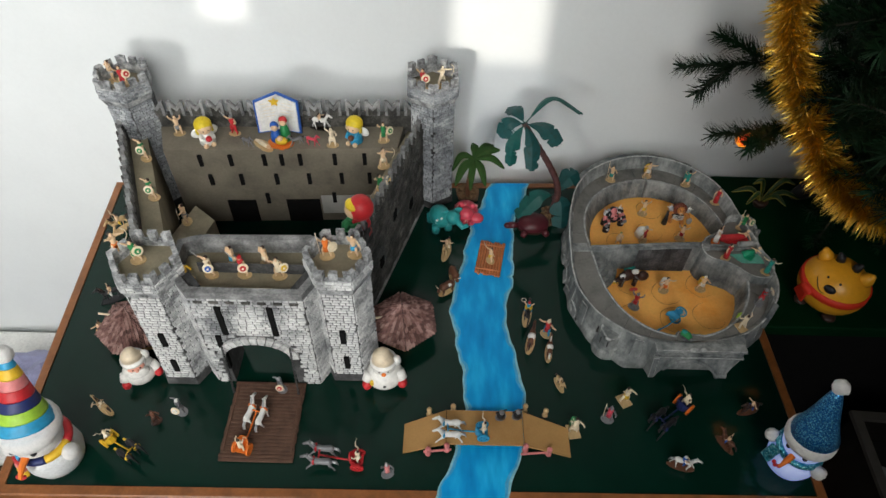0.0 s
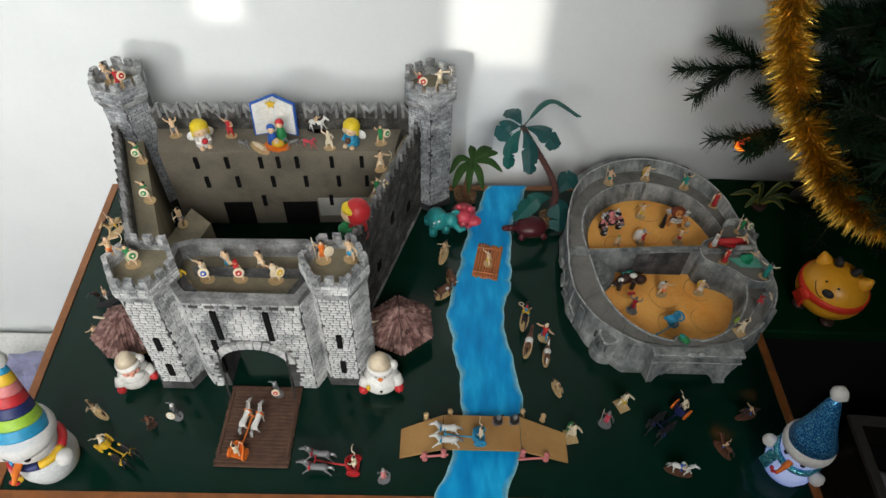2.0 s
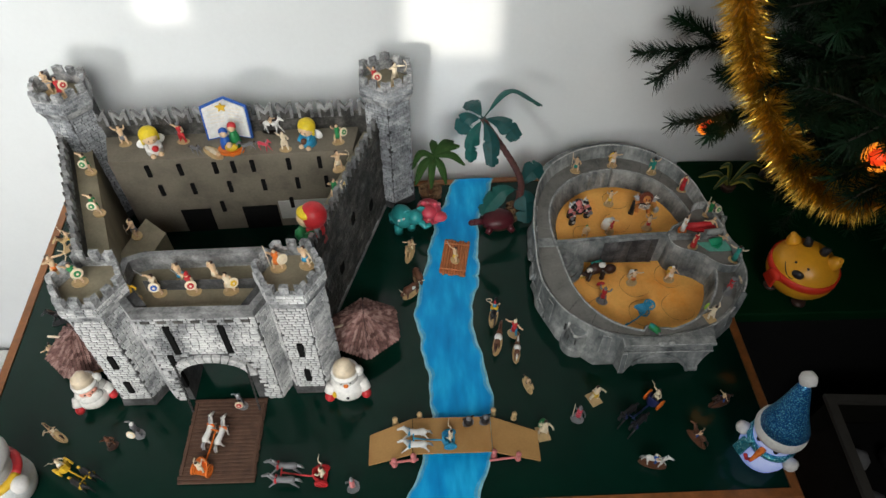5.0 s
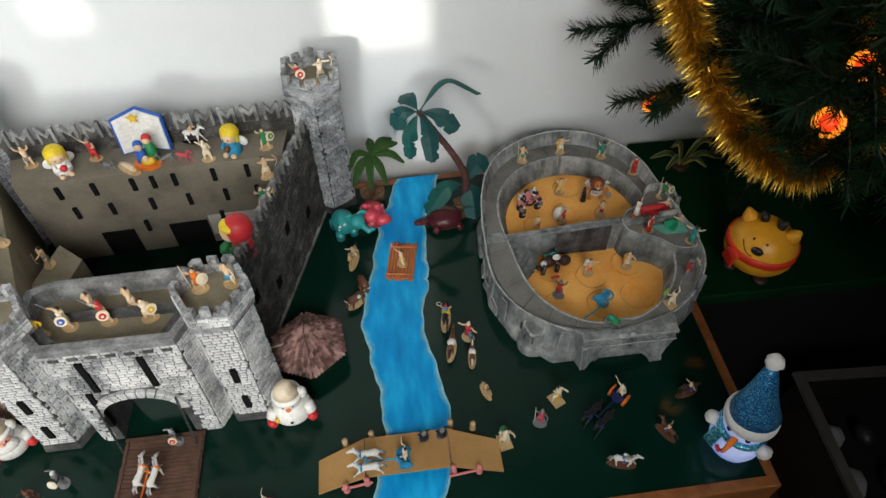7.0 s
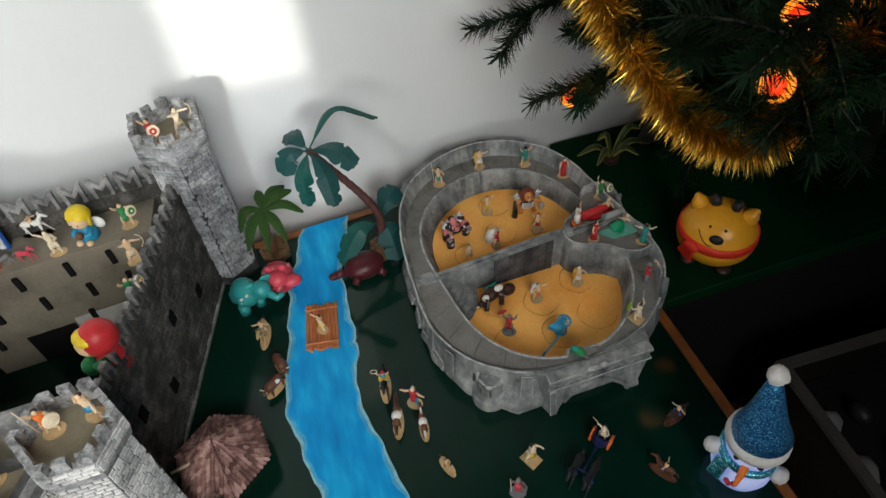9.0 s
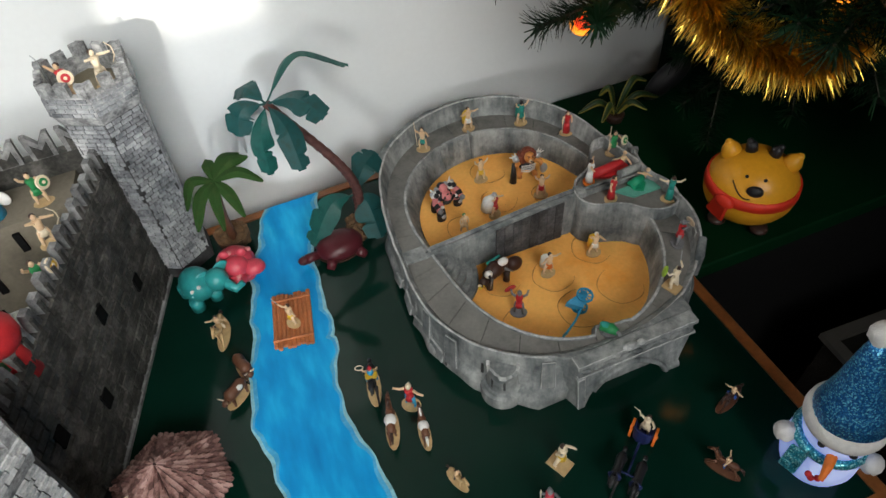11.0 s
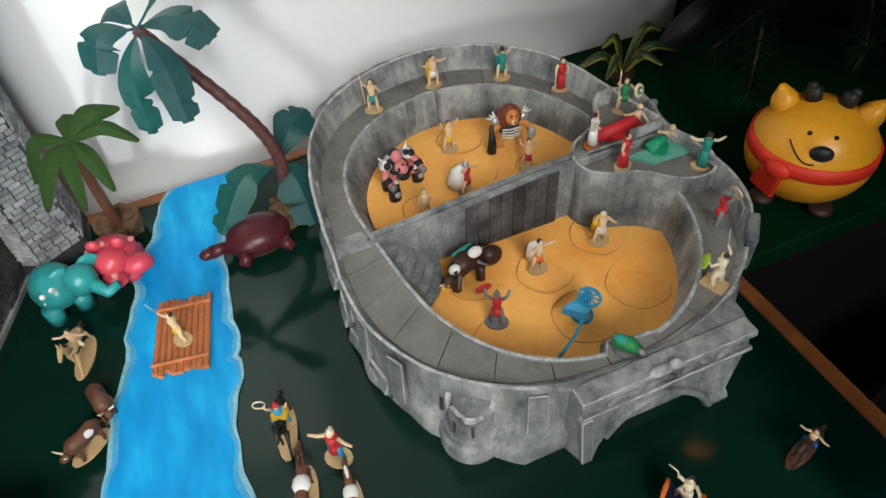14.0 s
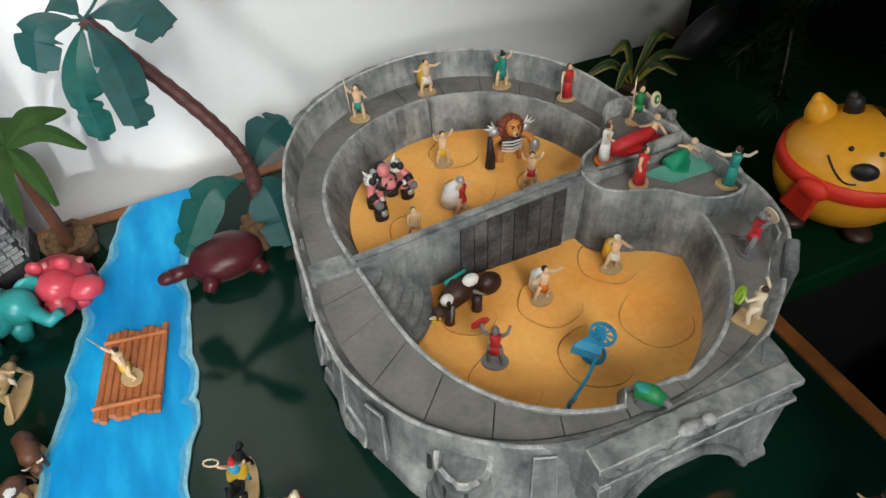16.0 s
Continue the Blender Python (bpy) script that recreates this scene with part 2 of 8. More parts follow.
wall("wall_north", ROOM_X0, ROOM_X1, WALL_Y, WALL_Y + 0.12, FLOOR, CEIL, "plain white plastered wall behind the display table")
wall("wall_west", ROOM_X0 - 0.12, ROOM_X0, ROOM_Y0 - 0.12, WALL_Y + 0.12, FLOOR, CEIL, "plain white plastered side wall")
wall("wall_east", ROOM_X1, ROOM_X1 + 0.12, ROOM_Y0 - 0.12, WALL_Y + 0.12, FLOOR, CEIL, "unseen side wall, kept dark against bounced light")
bm = bmesh.new()
box(bm, ROOM_X0, WIN[0], ROOM_Y0 - 0.12, ROOM_Y0, FLOOR, CEIL)
box(bm, WIN[1], ROOM_X1, ROOM_Y0 - 0.12, ROOM_Y0, FLOOR, CEIL)
box(bm, WIN[0], WIN[1], ROOM_Y0 - 0.12, ROOM_Y0, FLOOR, WIN[2])
box(bm, WIN[0], WIN[1], ROOM_Y0 - 0.12, ROOM_Y0, WIN[3], CEIL)
solo("wall_south", bm, M_UNSEEN_DARK, "unseen wall with a window opening, kept dark against bounced light", "wall", kind="structure")
# unseen mask added behind the window; its two gaps shape the wall's sun patches
def gap_for(x0, x1, z0, z1):
    k_ = (WALL_Y - ROOM_Y0 + 0.06) / SUN_DIR.y
    return x0 - SUN_DIR.x * k_, x1 - SUN_DIR.x * k_, z0 - SUN_DIR.z * k_, z1 - SUN_DIR.z * k_


GAPS = [gap_for(-0.362, -0.289, 0.285, 0.62), gap_for(0.022, 0.172, 0.220, 0.62)]
bm = bmesh.new()
xs = [WIN[0] - 0.3, GAPS[0][0], GAPS[0][1], GAPS[1][0], GAPS[1][1], WIN[1] + 0.05]
zs = [WIN[2] - 0.05, 0, 0, WIN[3] + 0.05]
for k in range(5):
    if k in (1, 3):
        g = GAPS[k // 2]
        low_ = g[2] if k == 1 else gap_for(0, 0, -0.10, 0)[2]
        box(bm, xs[k], xs[k + 1], ROOM_Y0 - 0.065, ROOM_Y0 - 0.055, zs[0], low_)
        box(bm, xs[k], xs[k + 1], ROOM_Y0 - 0.065, ROOM_Y0 - 0.055, g[3], zs[3])
    else:
        box(bm, xs[k], xs[k + 1], ROOM_Y0 - 0.065, ROOM_Y0 - 0.055, zs[0], zs[3])
solo("window_blind", bm, M_UNSEEN_DARK, "unseen dark mask with two gaps that shape the sun patches", "blind", kind="structure")
# unseen grey filter added so the patch's lower part gets weaker sun
m_, nt, b = nodes_of("sheer_curtain")
tr_ = nt.nodes.new("ShaderNodeBsdfTransparent")
tr_.inputs[0].default_value = (0.50, 0.52, 0.55, 1)
nt.links.new(tr_.outputs[0], nt.nodes["Material Output"].inputs[0])
FILTER_GAP = gap_for(0.022, 0.19, -0.10, 0.220)
bm = bmesh.new()
box(bm, GAPS[1][0], GAPS[1][1], ROOM_Y0 - 0.0605, ROOM_Y0 - 0.0600, FILTER_GAP[2], GAPS[1][2])
solo("sheer_curtain", bm, m_, "unseen grey filter that dims the sun in one gap", "curtain", kind="structure")
bm = bmesh.new()
box(bm, ROOM_X0, ROOM_X1, ROOM_Y0, WALL_Y, FLOOR - 0.1, FLOOR)
solo("floor", bm, M_FLOOR, "dark wooden floor below the tables", "floor", kind="structure")
# unseen ceiling, made white so it bounces fill light into the room
bm = bmesh.new()
box(bm, ROOM_X0, ROOM_X1, ROOM_Y0, WALL_Y, CEIL, CEIL + 0.1)
solo("ceiling", bm, M_CEIL, "unseen ceiling, white to bounce fill light", "ceiling", kind="structure")

# ---- tables ----
TAB = [(-0.528, 0.355), (0.508, 0.366), (0.505, 0.952), (-0.571, 0.915)]


def inset(pts, d):
    n = len(pts)
    out = []
    for k in range(n):
        a, b, c = Vector(pts[k - 1]), Vector(pts[k]), Vector(pts[(k + 1) % n])
        u, v = (b - a).normalized(), (c - b).normalized()
        n1, n2 = Vector((-u.y, u.x)), Vector((-v.y, v.x))
        w = (n1 + n2)
        out.append(tuple(b + w * (d / (1 + n1.dot(n2)))))
    return out


table = thing("display_table", "dark green glossy table with a brown wooden edge", "table", pose(0, 0, 0))
bm = bmesh.new()
prism(bm, inset(TAB, 0.013), -0.018, 0.0)
part("tabletop", bm, M_TABLE, table)
bm = bmesh.new()
o, q = TAB, inset(TAB, 0.0128)
loops = [[(*p, z) for p in ring] for ring, z in ((o, -0.040), (o, 0.0002), (inset(TAB, 0.002), 0.002), (q, 0.002), (q, -0.040))]
rings(bm, loops, cap0=False, cap1=False)
part("edge_trim", bm, M_EDGE, table, "brown wooden edge")
for x, y in ((-0.49, 0.41), (0.455, 0.41), (0.455, 0.90), (-0.52, 0.87)):
    bm = bmesh.new()
    box(bm, x - 0.022, x + 0.022, y - 0.022, y + 0.022, FLOOR, -0.02, 0.003)
    part("leg", bm, M_EDGE, table)

side = thing("side_table", "green-topped low table under the christmas tree", "table", pose(0, 0, 0))
bm = bmesh.new()
box(bm, 0.5125, 1.15, 0.636, 0.975, -0.022, 0.0, 0.002)
part("tabletop", bm, M_GREEN2, side)
# black board added in place of the darkness under the side table
bm = bmesh.new()
box(bm, 0.518, 1.145, 0.643, 0.655, FLOOR + 0.02, -0.0225, 0.001)
part("front_board", bm, M_DARK, side, "added black board for the darkness under the table")
for x, y in ((0.54, 0.69), (1.12, 0.69), (0.54, 0.945), (1.12, 0.945)):
    bm = bmesh.new()
    box(bm, x - 0.02, x + 0.02, y - 0.02, y + 0.02, FLOOR, -0.0222, 0.003)
    part("leg", bm, M_EDGE, side)

# ---- river ----
def river_mat():
    m, nt, b = nodes_of("painted_river_blue")
    co = nt.nodes.new("ShaderNodeTexCoord")
    mp = nt.nodes.new("ShaderNodeMapping")
    mp.inputs["Scale"].default_value = (26, 7, 1)
    nt.links.new(co.outputs["Object"], mp.inputs[0])
    n = nt.nodes.new("ShaderNodeTexNoise")
    n.inputs["Scale"].default_value, n.inputs["Detail"].default_value = 2.0, 5
    nt.links.new(mp.outputs[0], n.inputs[0])
    r = ramp_node(nt, n.outputs["Fac"], [(0.25, (0.002, 0.21, 0.56)), (0.50, (0.003, 0.32, 0.71)), (0.66, (0.013, 0.45, 0.82)), (0.82, (0.11, 0.55, 0.86))])
    nt.links.new(r.outputs[0], b.inputs["Base Color"])
    b.inputs["Roughness"].default_value = 0.42
    b.inputs["Specular IOR Level"].default_value = 0.15
    return m


M_RIVER = river_mat()
M_FOAM = mat("pale_river_edge", (0.26, 0.56, 0.66), 0.5, var=0.3, scale=90)
M_SHALLOW = mat("shallow_river_blue", (0.06, 0.40, 0.70), 0.45, var=0.3, scale=70, second=(0.02, 0.32, 0.68))
LEFT = smoothline([(0.012, 0.353, 0), (0.037, 0.417, 0), (0.053, 0.489, 0), (0.047, 0.560, 0), (0.037, 0.614, 0), (0.033, 0.668, 0), (0.0525, 0.760, 0), (0.066, 0.834, 0), (0.0895, 0.900, 0), (0.1005, 0.936, 0)], 70)
RIGHT = smoothline([(0.103, 0.354, 0), (0.1295, 0.435, 0), (0.1365, 0.516, 0), (0.1230, 0.595, 0), (0.1170, 0.655, 0), (0.1295, 0.700, 0), (0.1340, 0.745, 0), (0.1390, 0.830, 0), (0.1640, 0.905, 0), (0.1705, 0.938, 0)], 70)
bm = bmesh.new()
rows = []
for a, b in zip(LEFT, RIGHT):
    wig = 0.0018 * math.sin(a.y * 95) + 0.001 * math.sin(a.y * 210)
    d = (b - a).normalized()
    a, b = a + d * wig, b + d * wig * 0.8
    rows.append([a + Vector((0, 0, 0.0004)), a + Vector((0, 0, 0.0022)), a + d * (0.0028 + wig * 0.5) + Vector((0, 0, 0.0023)), a + d * (0.0065 + wig) + Vector((0, 0, 0.0024)),
                 b - d * (0.0065 - wig) + Vector((0, 0, 0.0024)), b - d * (0.0028 - wig * 0.5) + Vector((0, 0, 0.0023)), b + Vector((0, 0, 0.0022)), b + Vector((0, 0, 0.0004))])
vv = [[bm.verts.new(p) for p in r] for r in rows]
for a, b in zip(vv, vv[1:]):
    for k in range(7):
        f = bm.faces.new((a[k], a[k + 1], b[k + 1], b[k]))
        f.material_index = (1, 1, 2, 0, 2, 1, 1)[k]
    bm.faces.new((a[7], a[0], b[0], b[7])).material_index = 1
bm.faces.new(vv[0]), bm.faces.new(list(reversed(vv[-1])))
solo("river", bm, [M_RIVER, M_FOAM, M_SHALLOW], "winding blue painted card river with pale wavy edges", "model river")


# ---- castle ----
castle = thing("toy_castle", "grey dry-brushed model castle with four crenellated towers and a gatehouse", "toy castle", pose(0, 0, 0))
FLT, FRT, BLT, BRT = (-0.3368, 0.5508), (-0.1071, 0.5621), (-0.4665, 0.8890), (-0.0035, 0.9080)
LEAN_X, LEAN_Y = -0.013, 0.073       # the castle's front is sheared back this much a metre to fit the camera's view
brick_jobs = []     # (origin, along, normal, width, z0, z1, keep) faces to be laid with bricks


def tower(c, ap, crown, z_floor, z_top, name, turn=0.0, seed=0):
    """A six-sided tower: shaft, flared crown, floor inside, separate merlons."""
    rnd = random.Random(seed)
    bm = bmesh.new()
    z_c = z_floor - 0.018
    prism(bm, octagon(*c, ap * 1.10, turn, 6), 0.0, 0.012, top=octagon(*c, ap * 1.05, turn, 6))
    prism(bm, octagon(*c, ap, turn, 6), 0.012, z_c)
    body = part(name, bm, M_MORTAR, castle)
    bm = bmesh.new()
    prism(bm, octagon(*c, ap + 0.001, turn, 6), z_c + 0.0003, z_c + 0.0118, top=octagon(*c, crown, turn, 6))
    part("corbel_ring", bm, M_CROWN, body)
    # crown: a ring wall with notches
    bm = bmesh.new()
    o, i = octagon(*c, crown, turn, 6), octagon(*c, crown - 0.006, turn, 6)
    loops = [[(*p, z) for p in ring] for ring, z in ((i, z_floor), (o, z_c + 0.0122), (o, z_top - 0.012), (i, z_top - 0.012), (i, z_floor))]
    rings(bm, loops, cap0=False, cap1=False)
    part("parapet", bm, M_CROWN, body)
    bm = bmesh.new()
    prism(bm, octagon(*c, crown - 0.0055, turn, 6), z_c + 0.012, z_floor)
    part("tower_floor", bm, M_WALK, body)
    for k in range(6):
        a, b = Vector(o[k]), Vector(o[(k + 1) % 6])
        ia, ib = Vector(i[k]), Vector(i[(k + 1) % 6])
        for u0, u1 in ((0.0, 0.2), (0.37, 0.63), (0.8, 1.0)):
            bm = bmesh.new()
            h = z_top + rnd.uniform(-0.0015, 0.001)
            pts = [tuple(a.lerp(b, u0)), tuple(a.lerp(b, u1)), tuple(ia.lerp(ib, u1)), tuple(ia.lerp(ib, u0))]
            prism(bm, pts, z_top - 0.013, h)
            part("merlon", bm, M_CROWN, body)
    # faces for the bricks
    oc = octagon(*c, ap, turn, 6)
    for k in range(6):
        a, b = Vector(oc[k]), Vector(oc[(k + 1) % 6])
        brick_jobs.append((body, (a.x, a.y), (b.x, b.y), 0.0125, z_c, seed * 10 + k))
    oc = octagon(*c, crown, turn, 6)
    for k in range(6):
        a, b = Vector(oc[k]), Vector(oc[(k + 1) % 6])
        brick_jobs.append((body, (a.x, a.y), (b.x, b.y), z_c + 0.012, z_top - 0.013, seed * 10 + k + 500))
    return body


HEX = math.pi / 6
fl = tower(FLT, 0.0335, 0.0375, 0.196, 0.217, "front_tower", HEX, 1)
fr = tower(FRT, 0.0330, 0.0365, 0.196, 0.217, "front_tower", HEX, 2)
bl = tower(BLT, 0.0315, 0.0365, 0.228, 0.254, "back_tower", HEX - 0.2, 3)
br = tower(BRT, 0.0325, 0.0375, 0.228, 0.254, "back_tower", 0.05, 4)

# gatehouse: half-octagon front with an arched gate
GX0, GX1, GY = -0.2872, -0.1466, 0.5205
GZ = 0.182
ARCH_X, ARCH_R, ARCH_H = -0.2215, 0.043, 0.060
bm = bmesh.new()
n_arc = 14
front_lo, front_hi = [], []
arc = [(ARCH_X - ARCH_R * math.cos(math.pi * k / n_arc), ARCH_H + 0.030 * math.sin(math.pi * k / n_arc)) for k in range(n_arc + 1)]
for y, flip in ((GY, False), (GY + 0.05, True)):
    top = [bm.verts.new((x, y, GZ)) for x, z in arc]
    low = [bm.verts.new((x, y, z)) for x, z in arc]
    l0, l1 = bm.verts.new((GX0, y, 0)), bm.verts.new((GX0, y, GZ))
    r0, r1 = bm.verts.new((GX1, y, 0)), bm.verts.new((GX1, y, GZ))
    b0, b1 = bm.verts.new((arc[0][0], y, 0)), bm.verts.new((arc[-1][0], y, 0))
    fs = [(l0, b0, low[0], top[0], l1), (b1, r0, r1, top[-1], low[-1])]
    fs += [(low[k], low[k + 1], top[k + 1], top[k]) for k in range(n_arc)]
    for f in fs:
        bm.faces.new(f if not flip else tuple(reversed(f)))
    (front_lo if not flip else front_hi).extend([b0] + low + [b1])
for k in range(len(front_lo) - 1):
    bm.faces.new((front_lo[k], front_hi[k], front_hi[k + 1], front_lo[k + 1]))
gate = part("gatehouse_front", bm, M_MORTAR, castle)
brick_jobs.append((gate, (GX0, GY), (GX1, GY), 0.0, GZ - 0.006, 900))
for (ax, ay), (bx, by), nm in (((-0.3165, 0.553), (GX0, GY), 0), ((GX1, GY), (-0.1275, 0.559), 1)):
    bm = bmesh.new()
    a, b = Vector((ax, ay)), Vector((bx, by))
    n = Vector((b.y - a.y, a.x - b.x)).normalized()
    pts = [tuple(a), tuple(b), tuple(b - n * 0.02), tuple(a - n * 0.02)]
    prism(bm, pts, 0, GZ)
    w = part("gatehouse_side", bm, M_MORTAR, castle)
    brick_jobs.append((w, (ax, ay), (bx, by), 0.0, GZ - 0.006, 910 + nm))
# gatehouse parapet ring and its floor
PAR_O = [(-0.318, 0.553), (GX0, GY - 0.002), (GX1, GY - 0.002), (-0.127, 0.557), (-0.127, 0.606), (-0.150, 0.616), (-0.293, 0.612), (-0.318, 0.602)]
PAR_I = inset(PAR_O, 0.009)
bm = bmesh.new()
rings(bm, [[(*p, z) for p in ring] for ring, z in ((PAR_I, 0.160), (PAR_O, 0.177), (PAR_O, 0.187), (PAR_I, 0.187), (PAR_I, 0.160))], cap0=False, cap1=False)
# grey, not wall stone: the weak light on its top is coloured in
part("gatehouse_parapet", bm, M_PARAPET, castle, "parapet ring, grey for the weak light on its top")
bm = bmesh.new()
prism(bm, inset(PAR_O, 0.0085), 0.150, 0.164)
part("gatehouse_floor", bm, M_WALK, castle)
bm = bmesh.new()
prism(bm, inset(PAR_O, 0.004), 0.145, 0.1498)
part("gatehouse_slab", bm, M_DARKSTONE, castle)
# dark blocks painted in for the shaded recesses below the parapet
for k in range(7):
    bm = bmesh.new()
    x = GX0 + 0.012 + k * (GX1 - GX0 - 0.024) / 6
    box(bm, x - 0.0055, x + 0.0055, GY - 0.0022, GY + 0.002, 0.1665, 0.1715, 0.0008)
    part("corbel", bm, M_DARKSTONE, gate)
# arrow slits: solid black blocks stand in for the shade inside
def slit(parent, x, y, z0, z1, w=0.007, ang=0.0):
    bm = bmesh.new()
    box(bm, -w / 2, w / 2, -0.0035, 0.003, 0, z1 - z0, 0)
    bmesh.ops.transform(bm, matrix=pose(x, y, z0, 0, 0, ang), verts=bm.verts[:])
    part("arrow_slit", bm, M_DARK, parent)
slit(gate, -0.254, GY, 0.108, 0.162)
slit(gate, -0.190, GY, 0.108, 0.162)
slit(gate, -0.266, GY, 0.035, 0.105, 0.006)
for t_, c_ in ((fl, FLT), (fr, FRT)):
    for z in (0.03, 0.085):
        slit(t_, c_[0], c_[1] - 0.0338, z, z + 0.024)

# side walls with walkways and crenellated parapets
def side_wall(a, b, inner, n_m, name, wide):
    a, b = Vector(a), Vector(b)
    d = (b - a).normalized()
    n = Vector((d.y, -d.x)) * inner      # towards the courtyard
    def strip(u0, u1, w0, w1, z0, z1, bm):
        """A block along the wall between two distances and two depths."""
        pts = [a + d * u0 + n * w0, a + d * u1 + n * w0, a + d * u1 + n * w1, a + d * u0 + n * w1]
        if inner > 0:
            pts.reverse()
        prism(bm, [tuple(p) for p in pts], z0, z1)
    L = (b - a).length
    bm = bmesh.new()
    strip(0, L, 0, 0.0105, 0, 0.166, bm)
    w = part(name, bm, M_DARKSTONE, castle)
    bm = bmesh.new()
    strip(0, L, 0.0107, wide, 0, 0.150, bm)
    part("walkway", bm, M_WALK, w)
    h = L / n_m
    for k in range(n_m):
        bm = bmesh.new()
        c = h * (k + 0.5)
        strip(c - h * 0.33, c + h * 0.33, 0.001, 0.0095, 0.1655, 0.1835, bm)
        top_ = [v for v in bm.verts if v.co.z > 0.18]
        mid_ = sum((v.co for v in top_), Vector()) / 4
        for v in top_:                       # each merlon rises to a worn point
            v.co = mid_ + (v.co - mid_) * 0.72
            v.co.z += 0.002 * math.sin(k * 2.3)
        mer = part("merlon", bm, M_PARAPET, w)
        # dark block in place of a shaded hollow in the merlon
        bm = bmesh.new()
        strip(c + h * 0.10, c + h * 0.31, -0.0012, 0.0012, 0.1665, 0.1790, bm)
        part("merlon_recess", bm, M_DARKSTONE, mer)
    for u, z in ((0.22, 0.055), (0.46, 0.095), (0.66, 0.050), (0.86, 0.095)):
        # black block painted in for the slit's inner shade
        bm = bmesh.new()
        strip(L * u, L * u + 0.012, -0.0031, 0.002, z, z + 0.018, bm)
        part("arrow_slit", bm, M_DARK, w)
    bm = bmesh.new()
    strip(0, L, -0.004, 0.001, 0, 0.004, bm)
    part("foot_ridge", bm, M_PARAPET, w)
    return w


LW, RW = ((-0.493, 0.869), (-0.3765, 0.598)), ((-0.0170, 0.885), (-0.1010, 0.607))
lw = side_wall(*LW, -1, 14, "left_wall", 0.037)
rw = side_wall(*RW, 1, 17, "right_wall", 0.027)

# back hall
bm = bmesh.new()
HALL = [(-0.4120, 0.8235), (-0.0560, 0.8425), (-0.0500, 0.896), (-0.432, 0.880)]
prism(bm, HALL, 0, 0.1565)
hall = part("hall", bm, M_HALL, castle)
def hall_pt(u):
    return Vector(HALL[0]).lerp(Vector(HALL[1]), u)
for z, us in ((0.126, (0.145, 0.275, 0.42, 0.495, 0.575, 0.725, 0.855)), (0.086, (0.165, 0.30, 0.455, 0.60, 0.745, 0.87)), (0.044, (0.395, 0.70))):
    for u in us:
        p = hall_pt(u)
        slit(hall, p.x, p.y, z, z + 0.021, 0.006, 3.0)
# doorways are flat black slabs in place of shaded depth
for u0, u1 in ((0.205, 0.335), (0.475, 0.63)):
    a, b = hall_pt(u0), hall_pt(u1)
    bm = bmesh.new()
    prism(bm, [(a.x, a.y - 0.002), (b.x, b.y - 0.002), (b.x, b.y + 0.004), (a.x, a.y + 0.004)], 0, 0.050)
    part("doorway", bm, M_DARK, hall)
a, b = hall_pt(0.638), hall_pt(0.93)
bm = bmesh.new()
prism(bm, [(a.x, a.y - 0.0015), (b.x, b.y - 0.0015), (b.x, b.y + 0.004), (a.x, a.y + 0.004)], 0.018, 0.058)
part("pale_panel", bm, mat("pale_grey_panel", (0.46, 0.45, 0.42), 0.8, var=0.15, scale=30), hall, "pale grey painted panel")
bm = bmesh.new()
prism(bm, [(-0.445, 0.8800), (-0.03, 0.8975), (-0.03, 0.909), (-0.445, 0.891)], 0, 0.178)
bw = part("back_wall", bm, M_DARKSTONE, castle)
for k in range(14):
    x, y = -0.4290 + k * 0.0302, 0.8797 + 0.0175 * k / 13
    bm = bmesh.new()
    # a notched merlon: two legs and a vee between them
    pts = [(-0.0112, 0.0), (0.0112, 0.0), (0.0118, 0.026), (0.0075, 0.026), (0.0, 0.0155), (-0.0075, 0.026), (-0.0118, 0.026)]
    vs = prism(bm, pts, -0.006, 0.0)
    bmesh.ops.transform(bm, matrix=pose(x, y, 0.1775, 90, 0, 2.4), verts=vs)
    mer = part("merlon", bm, M_PARAPET, bw)
    # dark plate stands in for the shade below the vee
    bm = bmesh.new()
    pts = [(-0.0070, 0.0012), (0.0070, 0.0012), (0.0070, 0.0165), (0.0, 0.0085), (-0.0070, 0.0165)]
    vs = prism(bm, pts, -0.001, 0.0012)
    bmesh.ops.transform(bm, matrix=pose(x, y, 0.1775, 90, 0, 2.4), verts=vs)
    part("recess", bm, M_DARKSTONE, mer)
bm = bmesh.new()
prism(bm, [(-0.383, 0.690), (-0.340, 0.675), (-0.325, 0.735), (-0.362, 0.765)], 0, 0.098)
part("inner_platform", bm, M_WALK, castle)

# the front is sheared back to fit the camera's view
front_parts = [fl, fr, gate] + [o for o in castle.children if o.name.startswith("gatehouse")]
for ob in {q for p in front_parts for q in [p] + list(p.children_recursive)}:
    base_ = ob.matrix_basis
    for v in ob.data.vertices:
        w = base_ @ v.co
        v.co += base_.to_3x3().inverted() @ Vector((LEAN_X * w.z, LEAN_Y * w.z, 0))

# drawbridge with its chains
bm = bmesh.new()
box(bm, -0.2605, -0.168, 0.405, 0.517, 0.0004, 0.0020)
deck = part("drawbridge", bm, M_PLANK, castle, "brown planked drawbridge, lowered")
for k in range(22):
    y0 = 0.404 + k * 0.0052
    bm = bmesh.new()
    rk = random.Random(k)
    box(bm, -0.262 + rk.uniform(-0.0008, 0.0008), -0.1665 + rk.uniform(-0.0008, 0.0008), y0, y0 + 0.0047, 0.0019, 0.0040 + rk.uniform(0, 0.0006), 0.0006)
    part("plank", bm, M_PLANK, deck)
